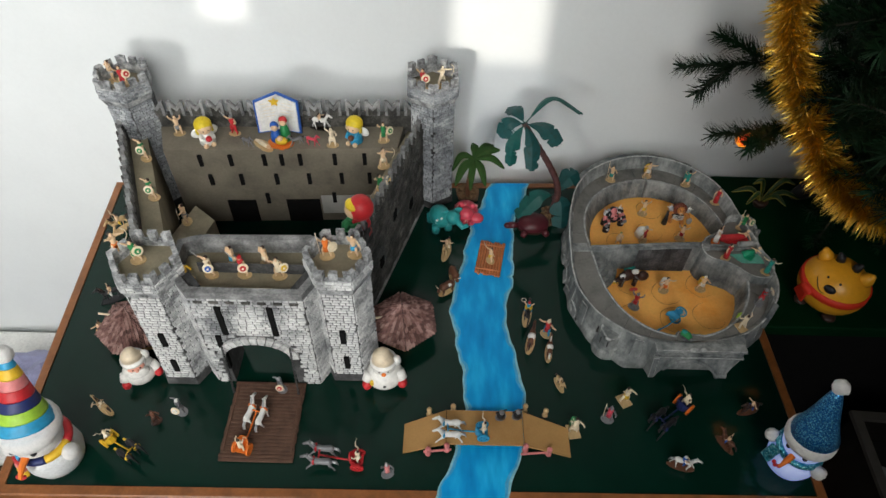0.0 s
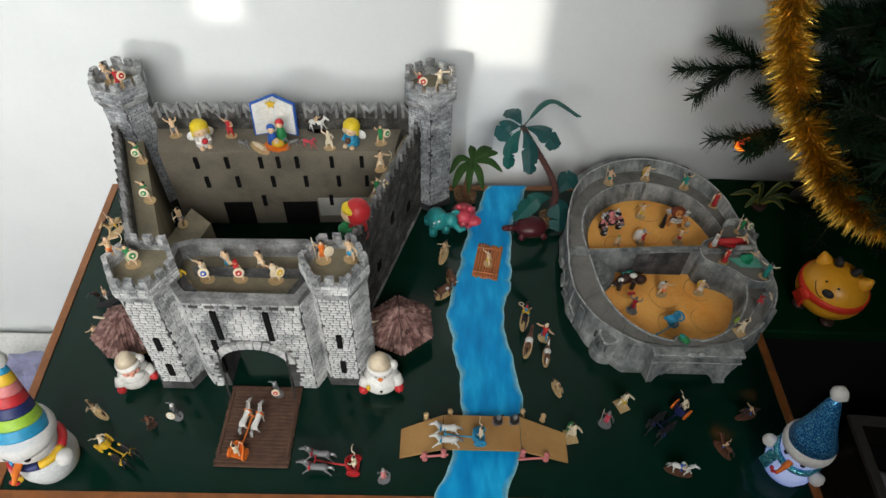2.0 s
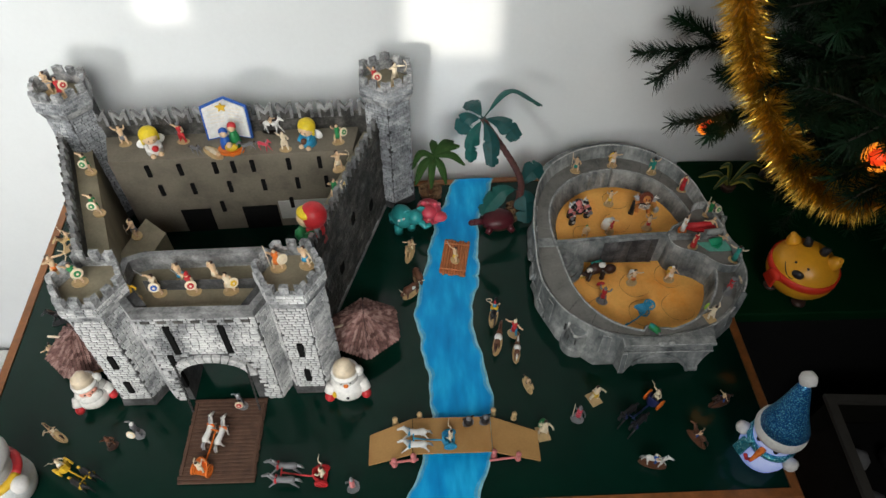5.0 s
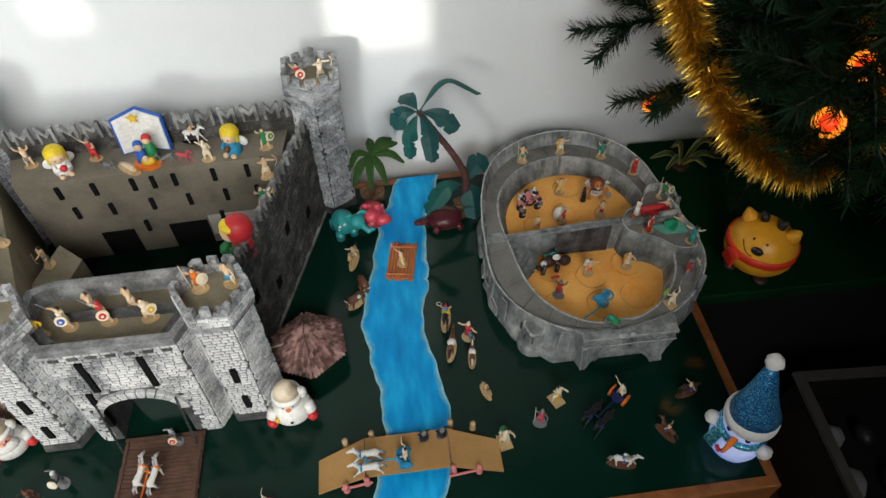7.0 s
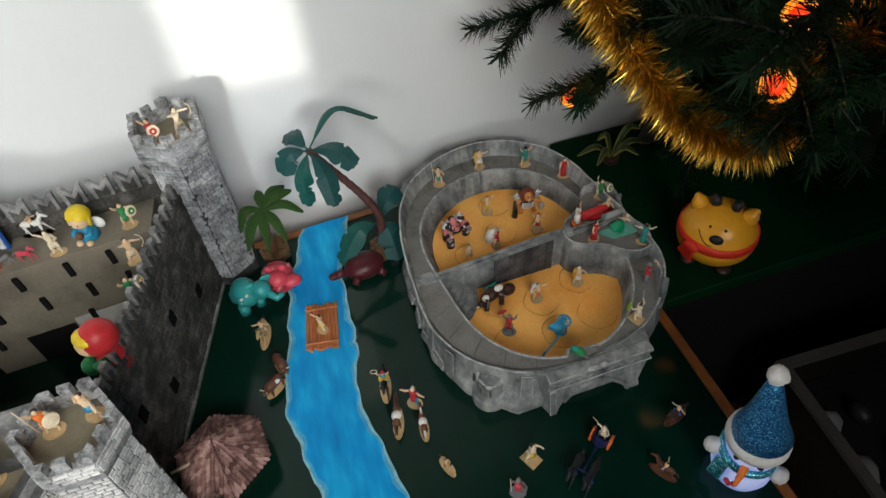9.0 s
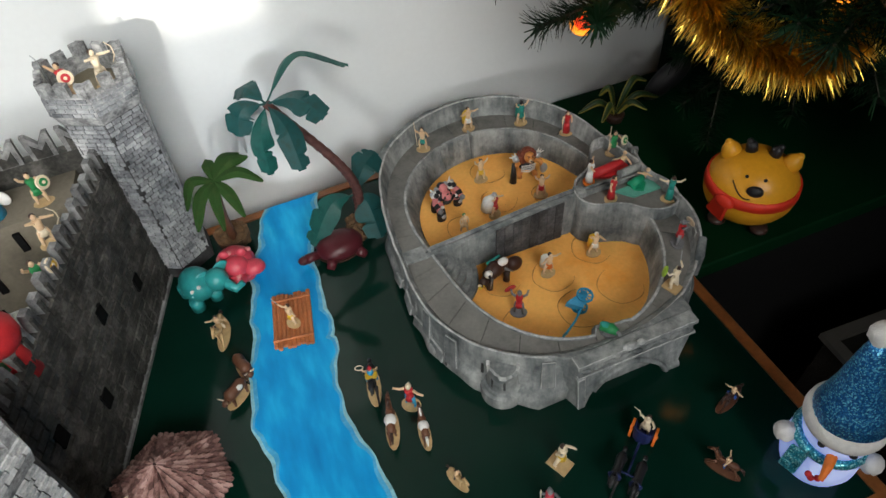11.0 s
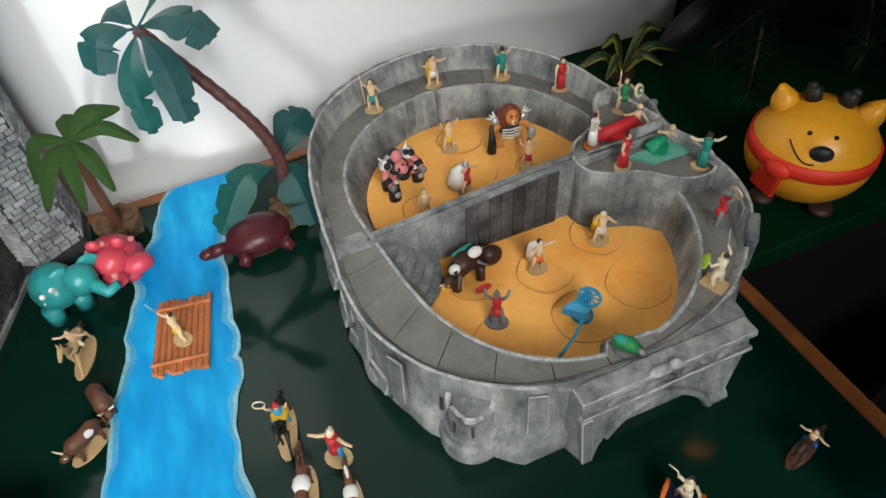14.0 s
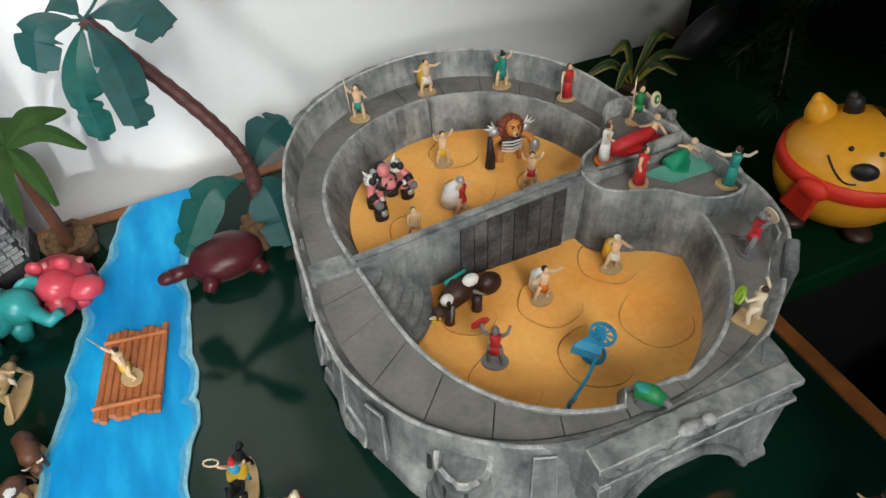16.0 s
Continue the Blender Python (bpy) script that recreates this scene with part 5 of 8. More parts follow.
warrior("tan plastic archer on the side wall walk", (-0.0745, 0.8065, 0.15), 30, arms="bow", weapon="bow", cloth="cream")
warrior("tan fighter with a green shield on the side wall walk", (-0.0748, 0.7491, 0.15), 40, cloth="green", shield="yellow")
warrior("tan plastic archer on the inner platform", (-0.3648, 0.7305, 0.098), -60, arms="bow", weapon="bow", cloth="grey")
warrior("archer with an orange coat on the tower", (-0.3802, 0.5837, 0.196), 60, cloth="orange", arms="bow", weapon="bow")
warrior("fighter with a green round shield on the tower", (-0.3524, 0.5719, 0.196), 10, cloth="green", shield="green")
warrior("fighter with a tan round shield and a long spear", (-0.1243, 0.5866, 0.196), 10, cloth="orange", shield="cream", weapon="spear")
warrior("archer in a blue tunic on the tower", (-0.0911, 0.5896, 0.196), -20, cloth="sky", arms="bow", weapon="bow")
warrior("fighter with a red round shield on the back tower", (-0.4636, 0.8822, 0.228), 20, cloth="red", shield="red")
warrior("grey archer on the back tower", (-0.4851, 0.8956, 0.228), -40, cloth="silver", arms="bow")
warrior("red-coated fighter with a red round shield", (-0.0185, 0.8954, 0.228), -20, cloth="red", shield="red", weapon="sword")
warrior("cream archer on the back tower", (0.0102, 0.9048, 0.228), 40, skin="cream", cloth="cream", arms="bow", weapon="bow")
warrior("small yellow fighter on the gatehouse roof", (-0.2994, 0.5680, 0.164), 30, cloth="yellow", skin="yellow", size=0.033)
warrior("fighter with a blue round shield on the gatehouse roof", (-0.2727, 0.5781, 0.164), -20, cloth="cream", shield="blue", weapon="sword")
warrior("archer in a light blue tunic on the gatehouse roof", (-0.2478, 0.5948, 0.164), -30, cloth="sky", arms="bow")
warrior("fighter with a red round shield on the gatehouse roof", (-0.2315, 0.5796, 0.164), -15, cloth="red", shield="red", weapon="sword", helm="red")
warrior("tan archer on the gatehouse roof", (-0.2066, 0.5963, 0.164), -30, cloth="cream", arms="bow")
warrior("fighter with a yellow round shield on the gatehouse roof", (-0.1867, 0.5784, 0.164), 10, cloth="cream", shield="yellow")

# open book with a nativity group in front of it
book = thing("nativity_book", "blue open storybook with a gold star and a nativity group", "ornament", pose(-0.2410, 0.8668, 0.155, 0, 0, 2) @ Matrix.Scale(0.90, 4))
for s in (-1, 1):
    bm = bmesh.new()
    m_ = pose(0, 0.016, 0.003, -8) @ pose(0, 0, 0, 0, 0, -20 * s)
    pts = [(0, 0), (0.040 * s, 0), (0.040 * s, 0.061), (0.0, 0.071)]
    if s < 0:
        pts.reverse()
    vs = prism(bm, pts, -0.002, 0.002)
    bmesh.ops.transform(bm, matrix=m_ @ pose(0, 0, 0, 90), verts=vs)
    part("cover", bm, C["blue"], book)
    bm = bmesh.new()
    pts = [(0, 0.003), (0.0375 * s, 0.003), (0.0375 * s, 0.0585), (0.0, 0.068)]
    if s < 0:
        pts.reverse()
    vs = prism(bm, pts, 0.0022, 0.0045)
    bmesh.ops.transform(bm, matrix=m_ @ pose(0, 0, 0, 90), verts=vs)
    pg = part("page", bm, C["white"], book)
    for q in range(5):
        bm = bmesh.new()
        x0, x1 = sorted((0.006 * s, (0.031 - 0.003 * (q % 2)) * s))
        vs = box(bm, x0, x1, 0.0046, 0.0049, 0.030 + q * 0.006, 0.0306 + q * 0.006)
        for v in vs:
            v.co.y, v.co.z = v.co.z, v.co.y
        bmesh.ops.transform(bm, matrix=m_ @ pose(0, 0, 0, 90), verts=vs)
        part("text_line", bm, C["cream"], pg)
bm = bmesh.new()
star = [(0.009 * (1 if q % 2 == 0 else 0.45) * math.sin(q * math.pi / 5), 0.009 * (1 if q % 2 == 0 else 0.45) * math.cos(q * math.pi / 5)) for q in range(10)]
vs = prism(bm, list(reversed(star)), -0.0015, 0.0015)
bmesh.ops.transform(bm, matrix=pose(0, 0.002, 0.070, 90), verts=vs)
part("star", bm, C["yellow"], book, "small gold star")
f = Fig()
f.slab(oval(0.55, 0.35, c=(0, -0.15)), 0, 0.18, "orange")
f.limb([(-0.2, 0, 0.1), (-0.2, 0, 0.5), (-0.2, 0, 0.72)], [0.26, 0.2, 0.12], "blue", 10)
f.ball((-0.18, -0.06, 0.85), 0.16, "skin")
f.ball((-0.2, 0.02, 0.9), 0.19, "blue", (1, 0.9, 1))
f.limb([(0.2, 0.05, 0.1), (0.2, 0.05, 0.65), (0.2, 0.05, 0.95)], [0.25, 0.2, 0.12], "green", 10)
f.ball((0.2, 0, 1.1), 0.16, "skin")
f.ball((0.2, 0.06, 1.15), 0.19, "red", (1, 0.9, 1))
f.ball((0.08, -0.3, 0.35), 0.26, "yellow", (1.1, 0.7, 0.7))
f.ball((0.05, -0.36, 0.52), 0.13, "skin")
f.done("nativity_ornament", "small painted family group in blue, green and red", "ornament", (-0.2354, 0.8506, 0.155), 0, 0.036)


def angel(label, at, yaw, gown):
    f = Fig()
    f.limb([(0, 0, 0.02), (0, 0, 0.3), (0, 0, 0.5)], [0.3, 0.26, 0.14], gown, 12)
    f.ball((0, -0.02, 0.72), 0.29, "skin", (1, 0.95, 0.95), 14)
    f.ball((0, 0.05, 0.80), 0.33, "hair", (1, 0.95, 0.9), 14)
    for s in (-1, 1):
        f.ball((0.30 * s, 0.2, 0.38), 0.2, "white", (1, 0.35, 1), 12)
        f.limb([(0.2 * s, -0.05, 0.42), (0.22 * s, -0.25, 0.32), (0.08 * s, -0.32, 0.36)], [0.09, 0.08, 0.07], gown)
        f.ball((0.14 * s, -0.32, 0.07), 0.10, "skin")
        f.ball((0.09 * s, -0.295, 0.72), 0.022, "black")
        f.limb([(0.23 * s, 0.0, 0.78), (0.27 * s, -0.04, 0.5)], [0.1, 0.05], "hair")
    f.ball((0.02, -0.36, 0.4), 0.12, "red" if gown == "white" else "brown")
    f.done("angel_figurine", label, "ornament", at, yaw, 0.041, "angel ornaments")


angel("painted angel with yellow hair holding a red heart", (-0.3491, 0.8471, 0.155), 30, "white")
angel("painted angel with yellow hair and a blue gown", (-0.1224, 0.8594, 0.155), -20, "sky")
# hooded doll on the side wall walk
f = Fig()
f.limb([(0, 0, 0), (0, 0, 0.3), (0, 0, 0.5)], [0.24, 0.22, 0.16], "red", 12)
f.ball((0, 0.02, 0.75), 0.30, "red", (1, 1, 1.05), 14)
f.ball((-0.06, -0.10, 0.73), 0.25, "skin", (0.9, 0.9, 0.95), 14)
f.ball((-0.05, -0.12, 0.88), 0.20, "hair", (1.1, 0.9, 0.6), 12)
f.limb([(0.15, -0.1, 0.4), (0.05, -0.3, 0.35)], [0.08, 0.07], "green")
f.limb([(-0.18, -0.08, 0.42), (-0.2, -0.28, 0.3)], [0.08, 0.07], "green")
f.ball((-0.1, -0.3, 0.28), 0.17, "green", (1, 0.8, 0.9))
f.limb([(-0.1, -0.05, 0.02), (-0.12, -0.2, -0.06)], [0.08, 0.07], "skin")
f.done("hooded_doll", "small doll in a red hood sitting on the wall", "doll", (-0.0934, 0.6725, 0.1505), -50, 0.060)

# ---- huts by the castle ----
def hut(at, yaw, label, R=0.043):
    th = thing("toy_hut", label, "toy hut", pose(*at, 0, 0, yaw), "toy huts")
    bm = bmesh.new()
    prism(bm, octagon(0, 0, R * 0.7, 0, 6), 0, 0.030)
    part("hut_wall", bm, M_CARD, th)
    bm = bmesh.new()
    lo = octagon(0, 0, R, 0, 6)
    rings(bm, [[(*p, 0.024) for p in lo], [(*p, 0.027) for p in lo], [(p[0] * 0.04, p[1] * 0.04, 0.066) for p in lo]])
    roof = part("roof", bm, M_ROOFBED, th)
    bm = bmesh.new()
    rk = random.Random(5)
    for row in range(10):
        u0, u1 = row / 10, (row + 1.12) / 10
        for k in range(6):
            a, b = Vector((*lo[k], 0.0275)), Vector((*lo[(k + 1) % 6], 0.0275))
            top_ = Vector((0, 0, 0.0675))
            n = max(1, round((1 - u0) * 10))
            for q in range(n + row % 2):
                sh = 0.5 * (row % 2)
                s0, s1 = max(0.0, (q - sh + 0.08) / n), min(1.0, (q - sh + 0.92) / n)
                l0, l1 = a.lerp(top_, u0).lerp(b.lerp(top_, u0), s0), a.lerp(top_, u0).lerp(b.lerp(top_, u0), s1)
                h0, h1 = a.lerp(top_, min(u1, 1)).lerp(b.lerp(top_, min(u1, 1)), s0), a.lerp(top_, min(u1, 1)).lerp(b.lerp(top_, min(u1, 1)), s1)
                up = (l1 - l0).cross(h0 - l0).normalized() * (0.0032 + rk.uniform(0, 0.0014))
                vs = [bm.verts.new(p) for p in (l0 + up, l1 + up, h1 + up * 0.3, h0 + up * 0.3, l0, l1, (l0 + l1) / 2 + up - (h0 - l0) * 0.30, (l0 + l1) / 2 - (h0 - l0) * 0.30)]
                bm.faces.new((vs[0], vs[6], vs[1], vs[2], vs[3]))
                bm.faces.new((vs[4], vs[7], vs[6], vs[0]))
                bm.faces.new((vs[7], vs[5], vs[1], vs[6]))
                bm.faces.new((vs[4], vs[0], vs[3]))
                bm.faces.new((vs[1], vs[5], vs[2]))
    tagged(part("shingles", bm, M_SHINGLE, roof), kind="stuff")
    bm = bmesh.new()
    tube(bm, [(-R - 0.008, 0.0, 0.040), (-R * 0.3, 0, 0.044)], 0.0016, 6)
    part("beam", bm, C["cream"], th)
    return th


hut((-0.0369, 0.6098, 0), 8, "brown shingled toy hut beside the castle")
hut((-0.4219, 0.5920, 0), -10, "brown shingled toy hut beside the castle")

# ---- round santa and snowman figurines ----
def stout(label, at, yaw, santa):
    f = Fig()
    f.ball((0, 0, 0.36), 0.40, "glass", (1, 0.92, 0.92), 20)
    f.ball((0, -0.02, 0.78), 0.27, "glass", (1, 0.95, 0.85), 18)
    if santa:
        f.ball((0, -0.215, 0.78), 0.16, "face", (1.25, 0.55, 0.70), 14)
        f.ball((0, -0.315, 0.765), 0.045, "face", seg=8)
        f.ball((0, -0.23, 0.58), 0.22, "glass", (1.15, 0.6, 0.85), 14)
        for s in (-1, 1):
            f.ball((0.085 * s, -0.295, 0.81), 0.020, "black")
            f.ball((0.10 * s, -0.295, 0.70), 0.075, "glass", (1.3, 0.5, 0.5), 10)
    else:
        f.ball((0, -0.27, 0.76), 0.055, "orange", seg=10)
        for s in (-1, 1):
            f.ball((0.09 * s, -0.25, 0.83), 0.025, "black")
        f.ball((0, -0.36, 0.40), 0.035, "black")
    f.limb([(0, 0, 0.86), (0, 0, 0.93)], [0.29, 0.285], "glass", 18)
    f.limb([(0, 0, 0.93), (0, 0.03, 1.05), (0.06, 0.06, 1.14), (0.12, 0.08, 1.17)], [0.255, 0.22, 0.13, 0.04], "hat", 16)
    f.ball((0.27, 0.0, 0.86), 0.11, "glass", (1, 1, 1.2), 10)
    for s in (-1, 1):
        f.limb([(0.30 * s, -0.05, 0.52), (0.38 * s, -0.16, 0.36)], [0.13, 0.12], "glass", 10)
        f.ball((0.38 * s, -0.21, 0.28), 0.12, "red", (0.9, 1, 1), 12)
    if not santa:
        f.ball((-0.27, -0.27, 0.42), 0.08, "yellow", (0.6, 0.6, 1.3))
    f.done("santa_figurine" if santa else "snowman_figurine", label, "ornament", at, yaw, 0.056 if santa else 0.063, "round ceramic ornaments")


stout("white ceramic santa with red mittens and a cream hat", (-0.3939, 0.5227, 0), 32, True)
stout("white ceramic snowman with red mittens and a cream hat", (-0.0575, 0.5261, 0), 5, False)


# ---- bridge, raft, and small things along the river ----
bridge = thing("toy_bridge", "tan cardboard bridge on short red-brown posts across the river", "toy bridge", pose(0.0018, 0.0066, 0))
SPAN = [(-0.029, 0.0035), (0.027, 0.0120), (0.128, 0.0125), (0.189, 0.0035)]
for (x0, z0), (x1, z1) in zip(SPAN, SPAN[1:]):
    bm = bmesh.new()
    vs = box(bm, 0, 1, 0, 1, 0, 1)
    for v in vs:
        u = v.co.x
        x = x0 + (x1 - x0) * u + (0.0004 if v.co.x < 0.5 else -0.0004)
        ylo = (0.4145 + 0.010 * min(1, max(0, min((x + 0.029) / 0.056, (0.189 - x) / 0.061))))
        yhi = (0.4540 + 0.018 * min(1, max(0, min((x + 0.029) / 0.056, (0.189 - x) / 0.061))))
        v.co = Vector((x, ylo if v.co.y < 0.5 else yhi, z0 + (z1 - z0) * u + (0 if v.co.z > 0.5 else -0.0028)))
    part("deck", bm, M_CARD, bridge)
for x, y in ((0.004, 0.4150), (0.028, 0.4205), (0.130, 0.4225), (0.160, 0.4185), (0.004, 0.4700), (0.036, 0.4760), (0.133, 0.4790), (0.160, 0.4730)):
    bm = bmesh.new()
    tube(bm, [(x, y, 0.0), (x, y, 0.013)], 0.0028, 9)
    ball(bm, (x, y, 0.0150), 0.0038, seg=10)
    ball(bm, (x, y, 0.0025), 0.0042, seg=10, scale=(1, 1, 0.6))
    part("post", bm, C["pink"] if y < 0.45 else C["base"], bridge)
for x0, x1 in ((-0.002, 0.034), (0.124, 0.166)):
    bm = bmesh.new()
    tube(bm, [(x0, 0.4165, 0.004), (x1, 0.4205, 0.004)], 0.0016, 7)
    part("rail", bm, C["pink"], bridge)

raft = thing("toy_raft", "terracotta toy log raft lying on the blue river", "toy raft", pose(0.0955, 0.7535, 0.0026, 0, 0, -10))
for k in range(9):
    bm = bmesh.new()
    rk = random.Random(k)
    x = -0.0182 + k * 0.00455
    tube(bm, [(x, -0.034 + rk.uniform(-0.002, 0.002), 0.0024), (x, 0.034 + rk.uniform(-0.002, 0.002), 0.0024)], 0.00235, 9)
    part("log", bm, M_RAFT, raft)
for y in (-0.026, 0.026):
    bm = bmesh.new()
    tube(bm, [(-0.0205, y, 0.0052), (0.0205, y + 0.0006, 0.0052)], 0.0014, 7)
    part("crossbar", bm, M_RAFT, raft)
warrior("cream plastic figure fighting on the raft", (0.0955, 0.7463, 0.0072), -60, cloth="yellow", weapon="sword", size=0.031, arms="out")

rider("rider on a yellow and brown horse", (0.0243, 0.7672, 0), -15, "base", "cream", 0.0328, arms="out")
bull("red-brown plastic bull on an oval base", (0.0369, 0.7142, 0), 20, "brown", "dark", 0.028)
bull("brown and white plastic bull on an oval base", (0.0257, 0.6877, 0), -50, "brown", "white", 0.028)
rider("black horse with a yellow blanket and a lasso rider", (0.1487, 0.6435, 0), -12, "black", "sky", 0.0344, saddle="yellow", weapon="lasso", arms="up", helm="red", mane="black")
warrior("running figure in a red shirt and blue trousers", (0.1752, 0.6116, 0), -40, cloth="red", legs="sky", helm="cream", arms="out")
rider("brown and white plastic horse on a long base", (0.1505, 0.5949, 0), 165, "brown", "white", 0.0328, man=False, saddle="white")
rider("brown and white plastic horse on a long base", (0.1759, 0.5791, 0), 172, "brown", "white", 0.0279, man=False, saddle="white", mane="white")
rider("tan rider with black hair on a pale horse", (0.1856, 0.5268, 0), 20, "base", "black", 0.0215, arms="rein")
warrior("cream plastic fighter raising a sword", (0.2735, 0.5050, 0), 25, cloth="yellow", skin="cream", weapon="sword", square=True, size=0.035)
warrior("grey plastic fighter with a red shield", (0.2461, 0.4771, 0), -20, skin="grey", cloth="rose", helm="grey", basecol="grey", weapon="spear", size=0.033)
rider("rider in blue on a brown horse", (0.3959, 0.4446, 0), -150, "brown", "blue", 0.0255, base="brown", arms="out")
rider("rider in blue on a dark brown horse", (0.4413, 0.4941, 0), -75, "dark", "blue", 0.0270, base="brown", arms="out")
rider("rider in blue on a galloping white horse", (0.3309, 0.4136, 0), 75, "white", "blue", 0.0290, mane="silver", base="brown", arms="rein", helm="white")
chariot("black toy chariot with two dark horses and a cream driver", pose(0.3514, 0.4972, 0, 0, 0, -52), "navy", "black", "navy", wheelcol="orange", mane="black", size=0.0335)
chariot("yellow toy chariot with black horses and a white driver", pose(-0.4064, 0.4285, 0, 0, 0, 62), "yellow", "black", "yellow", driver="white", mane="yellow", size=0.0285)
chariot("red toy chariot with two grey horses", pose(-0.0835, 0.4077, 0, 0, 0, -92), "red", "grey", "red", mane="silver", size=0.0327)
chariot("orange toy chariot with two white horses on the drawbridge", pose(-0.2311, 0.4187, 0.0048, 0, 0, 167), "orange", "white", "orange", mane="silver", size=0.0318)
chariot("blue toy chariot with two white horses on the bridge", pose(0.0755, 0.4449, 0.0128, 0, 0, -88), "sky", "white", "sky", mane="silver", size=0.0310)
warrior("grey knight with a red cross standing on the drawbridge", (-0.1978, 0.5067, 0.0048), -30, skin="silver", cloth="grey", helm="silver", basecol="grey", size=0.030, shield="red")
warrior("grey knight with a white and red shield", (-0.3262, 0.4722, 0), -40, skin="grey", cloth="grey", helm="white", shield="white", basecol="grey", size=0.032)
warrior("grey and pink plastic fighter", (-0.0444, 0.3941, 0), 20, skin="grey", cloth="pink", helm="silver", basecol="grey", size=0.030)
warrior("small dark plastic fighter", (-0.3561, 0.4573, 0), 40, skin="brown", cloth="dark", basecol="dark", size=0.028)
rider("tan archer on a pale horse", (-0.4297, 0.4722, 0), -120, "base", "cream", 0.0255, shield="yellow", arms="bow")
warrior("cream fighter with a green shield by the bridge", (0.1980, 0.4577, 0), 10, skin="cream", cloth="cream", cape="green", weapon="spear", square=True, size=0.036)
for x, y in ((885, 738), (914, 737)):
    f = Fig()
    f.slab(oval(0.35, 0.25), 0, 0.12, "grey")
    f.limb([(0, 0, 0.1), (0, 0, 0.4), (0, 0, 0.6)], [0.28, 0.26, 0.12], "black", 8)
    f.ball((0, -0.05, 0.7), 0.16, "grey")
    f.limb([(-0.35, 0.05, 0.62), (0.35, 0.0, 0.72)], [0.06, 0.05], "black", 6)
    f.done("dark_figurine", "small dark grey plastic figure on the bridge", "figurine", (*{885: (0.1007, 0.4698,), 914: (0.1227, 0.4713,)}[x], 0.0128), 20, 0.022, "dark plastic figures")
rider("yellow and brown mounted figure beside the castle wall", (-0.5217, 0.8001, 0), -30, "base", "yellow", 0.0344, weapon="spear", arms="fight")
rider("black and white mounted figure beside the castle", (-0.4825, 0.6557, 0), -60, "black", "white", 0.0328, arms="out", base="black")
rider("orange-brown mounted figure behind the hut", (-0.4749, 0.5898, 0), 30, "base", "orange", 0.0295, arms="out")

# ---- toy animals ----
f = Fig()
f.ball((0, 0, 0.40), 0.42, "rose", (1.05, 0.9, 0.85), 18)
f.ball((0.05, -0.30, 0.52), 0.30, "rose", (1, 0.9, 0.85), 16)
f.ball((0.42, -0.32, 0.40), 0.24, "rose", (1.2, 0.9, 0.75), 14)
f.ball((0.05, -0.50, 0.30), 0.22, "rose", (1, 0.9, 0.8), 14)
for s in (-1, 1):
    f.ball((0.05 + 0.2 * s, -0.18, 0.82), 0.12, "rose", (1, 0.6, 1), 10)
    for y in (-0.25, 0.25):
        f.limb([(0.24 * s, y, 0.25), (0.25 * s, y, 0.0)], [0.16, 0.15], "rose", 10)
for x, y, z in ((-0.30, -0.12, 0.66), (0.10, -0.56, 0.44), (0.35, 0.1, 0.6), (-0.05, -0.1, 0.78)):
    f.ball((x, y, z), 0.07, "pink", (1, 1, 0.7))
f.done("hippo_toy", "shiny red toy hippo with pale spots", "toy animal", (0.0561, 0.8496, 0), -10, 0.047)
f = Fig()
f.ball((0, 0.05, 0.45), 0.40, "aqua", (0.9, 1.15, 0.85), 16)
f.ball((0.35, -0.25, 0.55), 0.26, "aqua", seg=14)
f.limb([(0.45, -0.42, 0.5), (0.58, -0.6, 0.35), (0.75, -0.65, 0.45)], [0.12, 0.10, 0.07], "aqua", 8)
for s in (-1, 1):
    f.ball((0.35 + 0.22 * s, -0.10, 0.62), 0.20, "aqua", (1, 0.3, 1), 12)
    for y in (-0.2, 0.35):
        f.limb([(0.22 * s, y, 0.3), (0.22 * s, y, 0.0)], [0.15, 0.14], "aqua", 9)
for k in range(5):
    f.ball((0.14 * math.cos(k * 1.25) - 0.1, -0.32 + 0.02 * k, 0.55 + 0.13 * math.sin(k * 1.25)), 0.05, "white", (1, 0.6, 1), 7)
f.done("elephant_toy", "turquoise toy elephant with white painted flowers", "toy animal", (0.0127, 0.8280, 0), 20, 0.050)
f = Fig()
f.ball((0, 0, 0.26), 0.50, "maroon", (1.05, 0.8, 0.55), 22)
f.limb([(-0.42, 0, 0.2), (-0.62, -0.03, 0.26), (-0.78, -0.05, 0.27)], [0.10, 0.10, 0.11], "maroon", 10)
f.ball((-0.83, -0.05, 0.27), 0.12, "maroon", (1.2, 0.9, 0.8))
for x, y in ((-0.35, -0.34), (-0.35, 0.34), (0.38, -0.34), (0.38, 0.34)):
    f.limb([(x * 0.8, y * 0.8, 0.18), (x * 1.15, y * 1.15, 0.05)], [0.13, 0.09], "maroon", 8)
f.slab(oval(0.52, 0.40, 20), 0.12, 0.17, "dark")
for k in range(7):
    a = k * math.pi / 3
    c_ = (0, 0) if k == 6 else (0.27 * math.cos(a), 0.2 * math.sin(a))
    f.ball((c_[0], c_[1], 0.44 - 0.14 * (k != 6)), 0.15, "maroon", (1, 0.9, 0.6), 6)
f.done("turtle_toy", "shiny dark red toy turtle with a domed shell", "toy animal", (0.1700, 0.8273, 0), 6, 0.052)

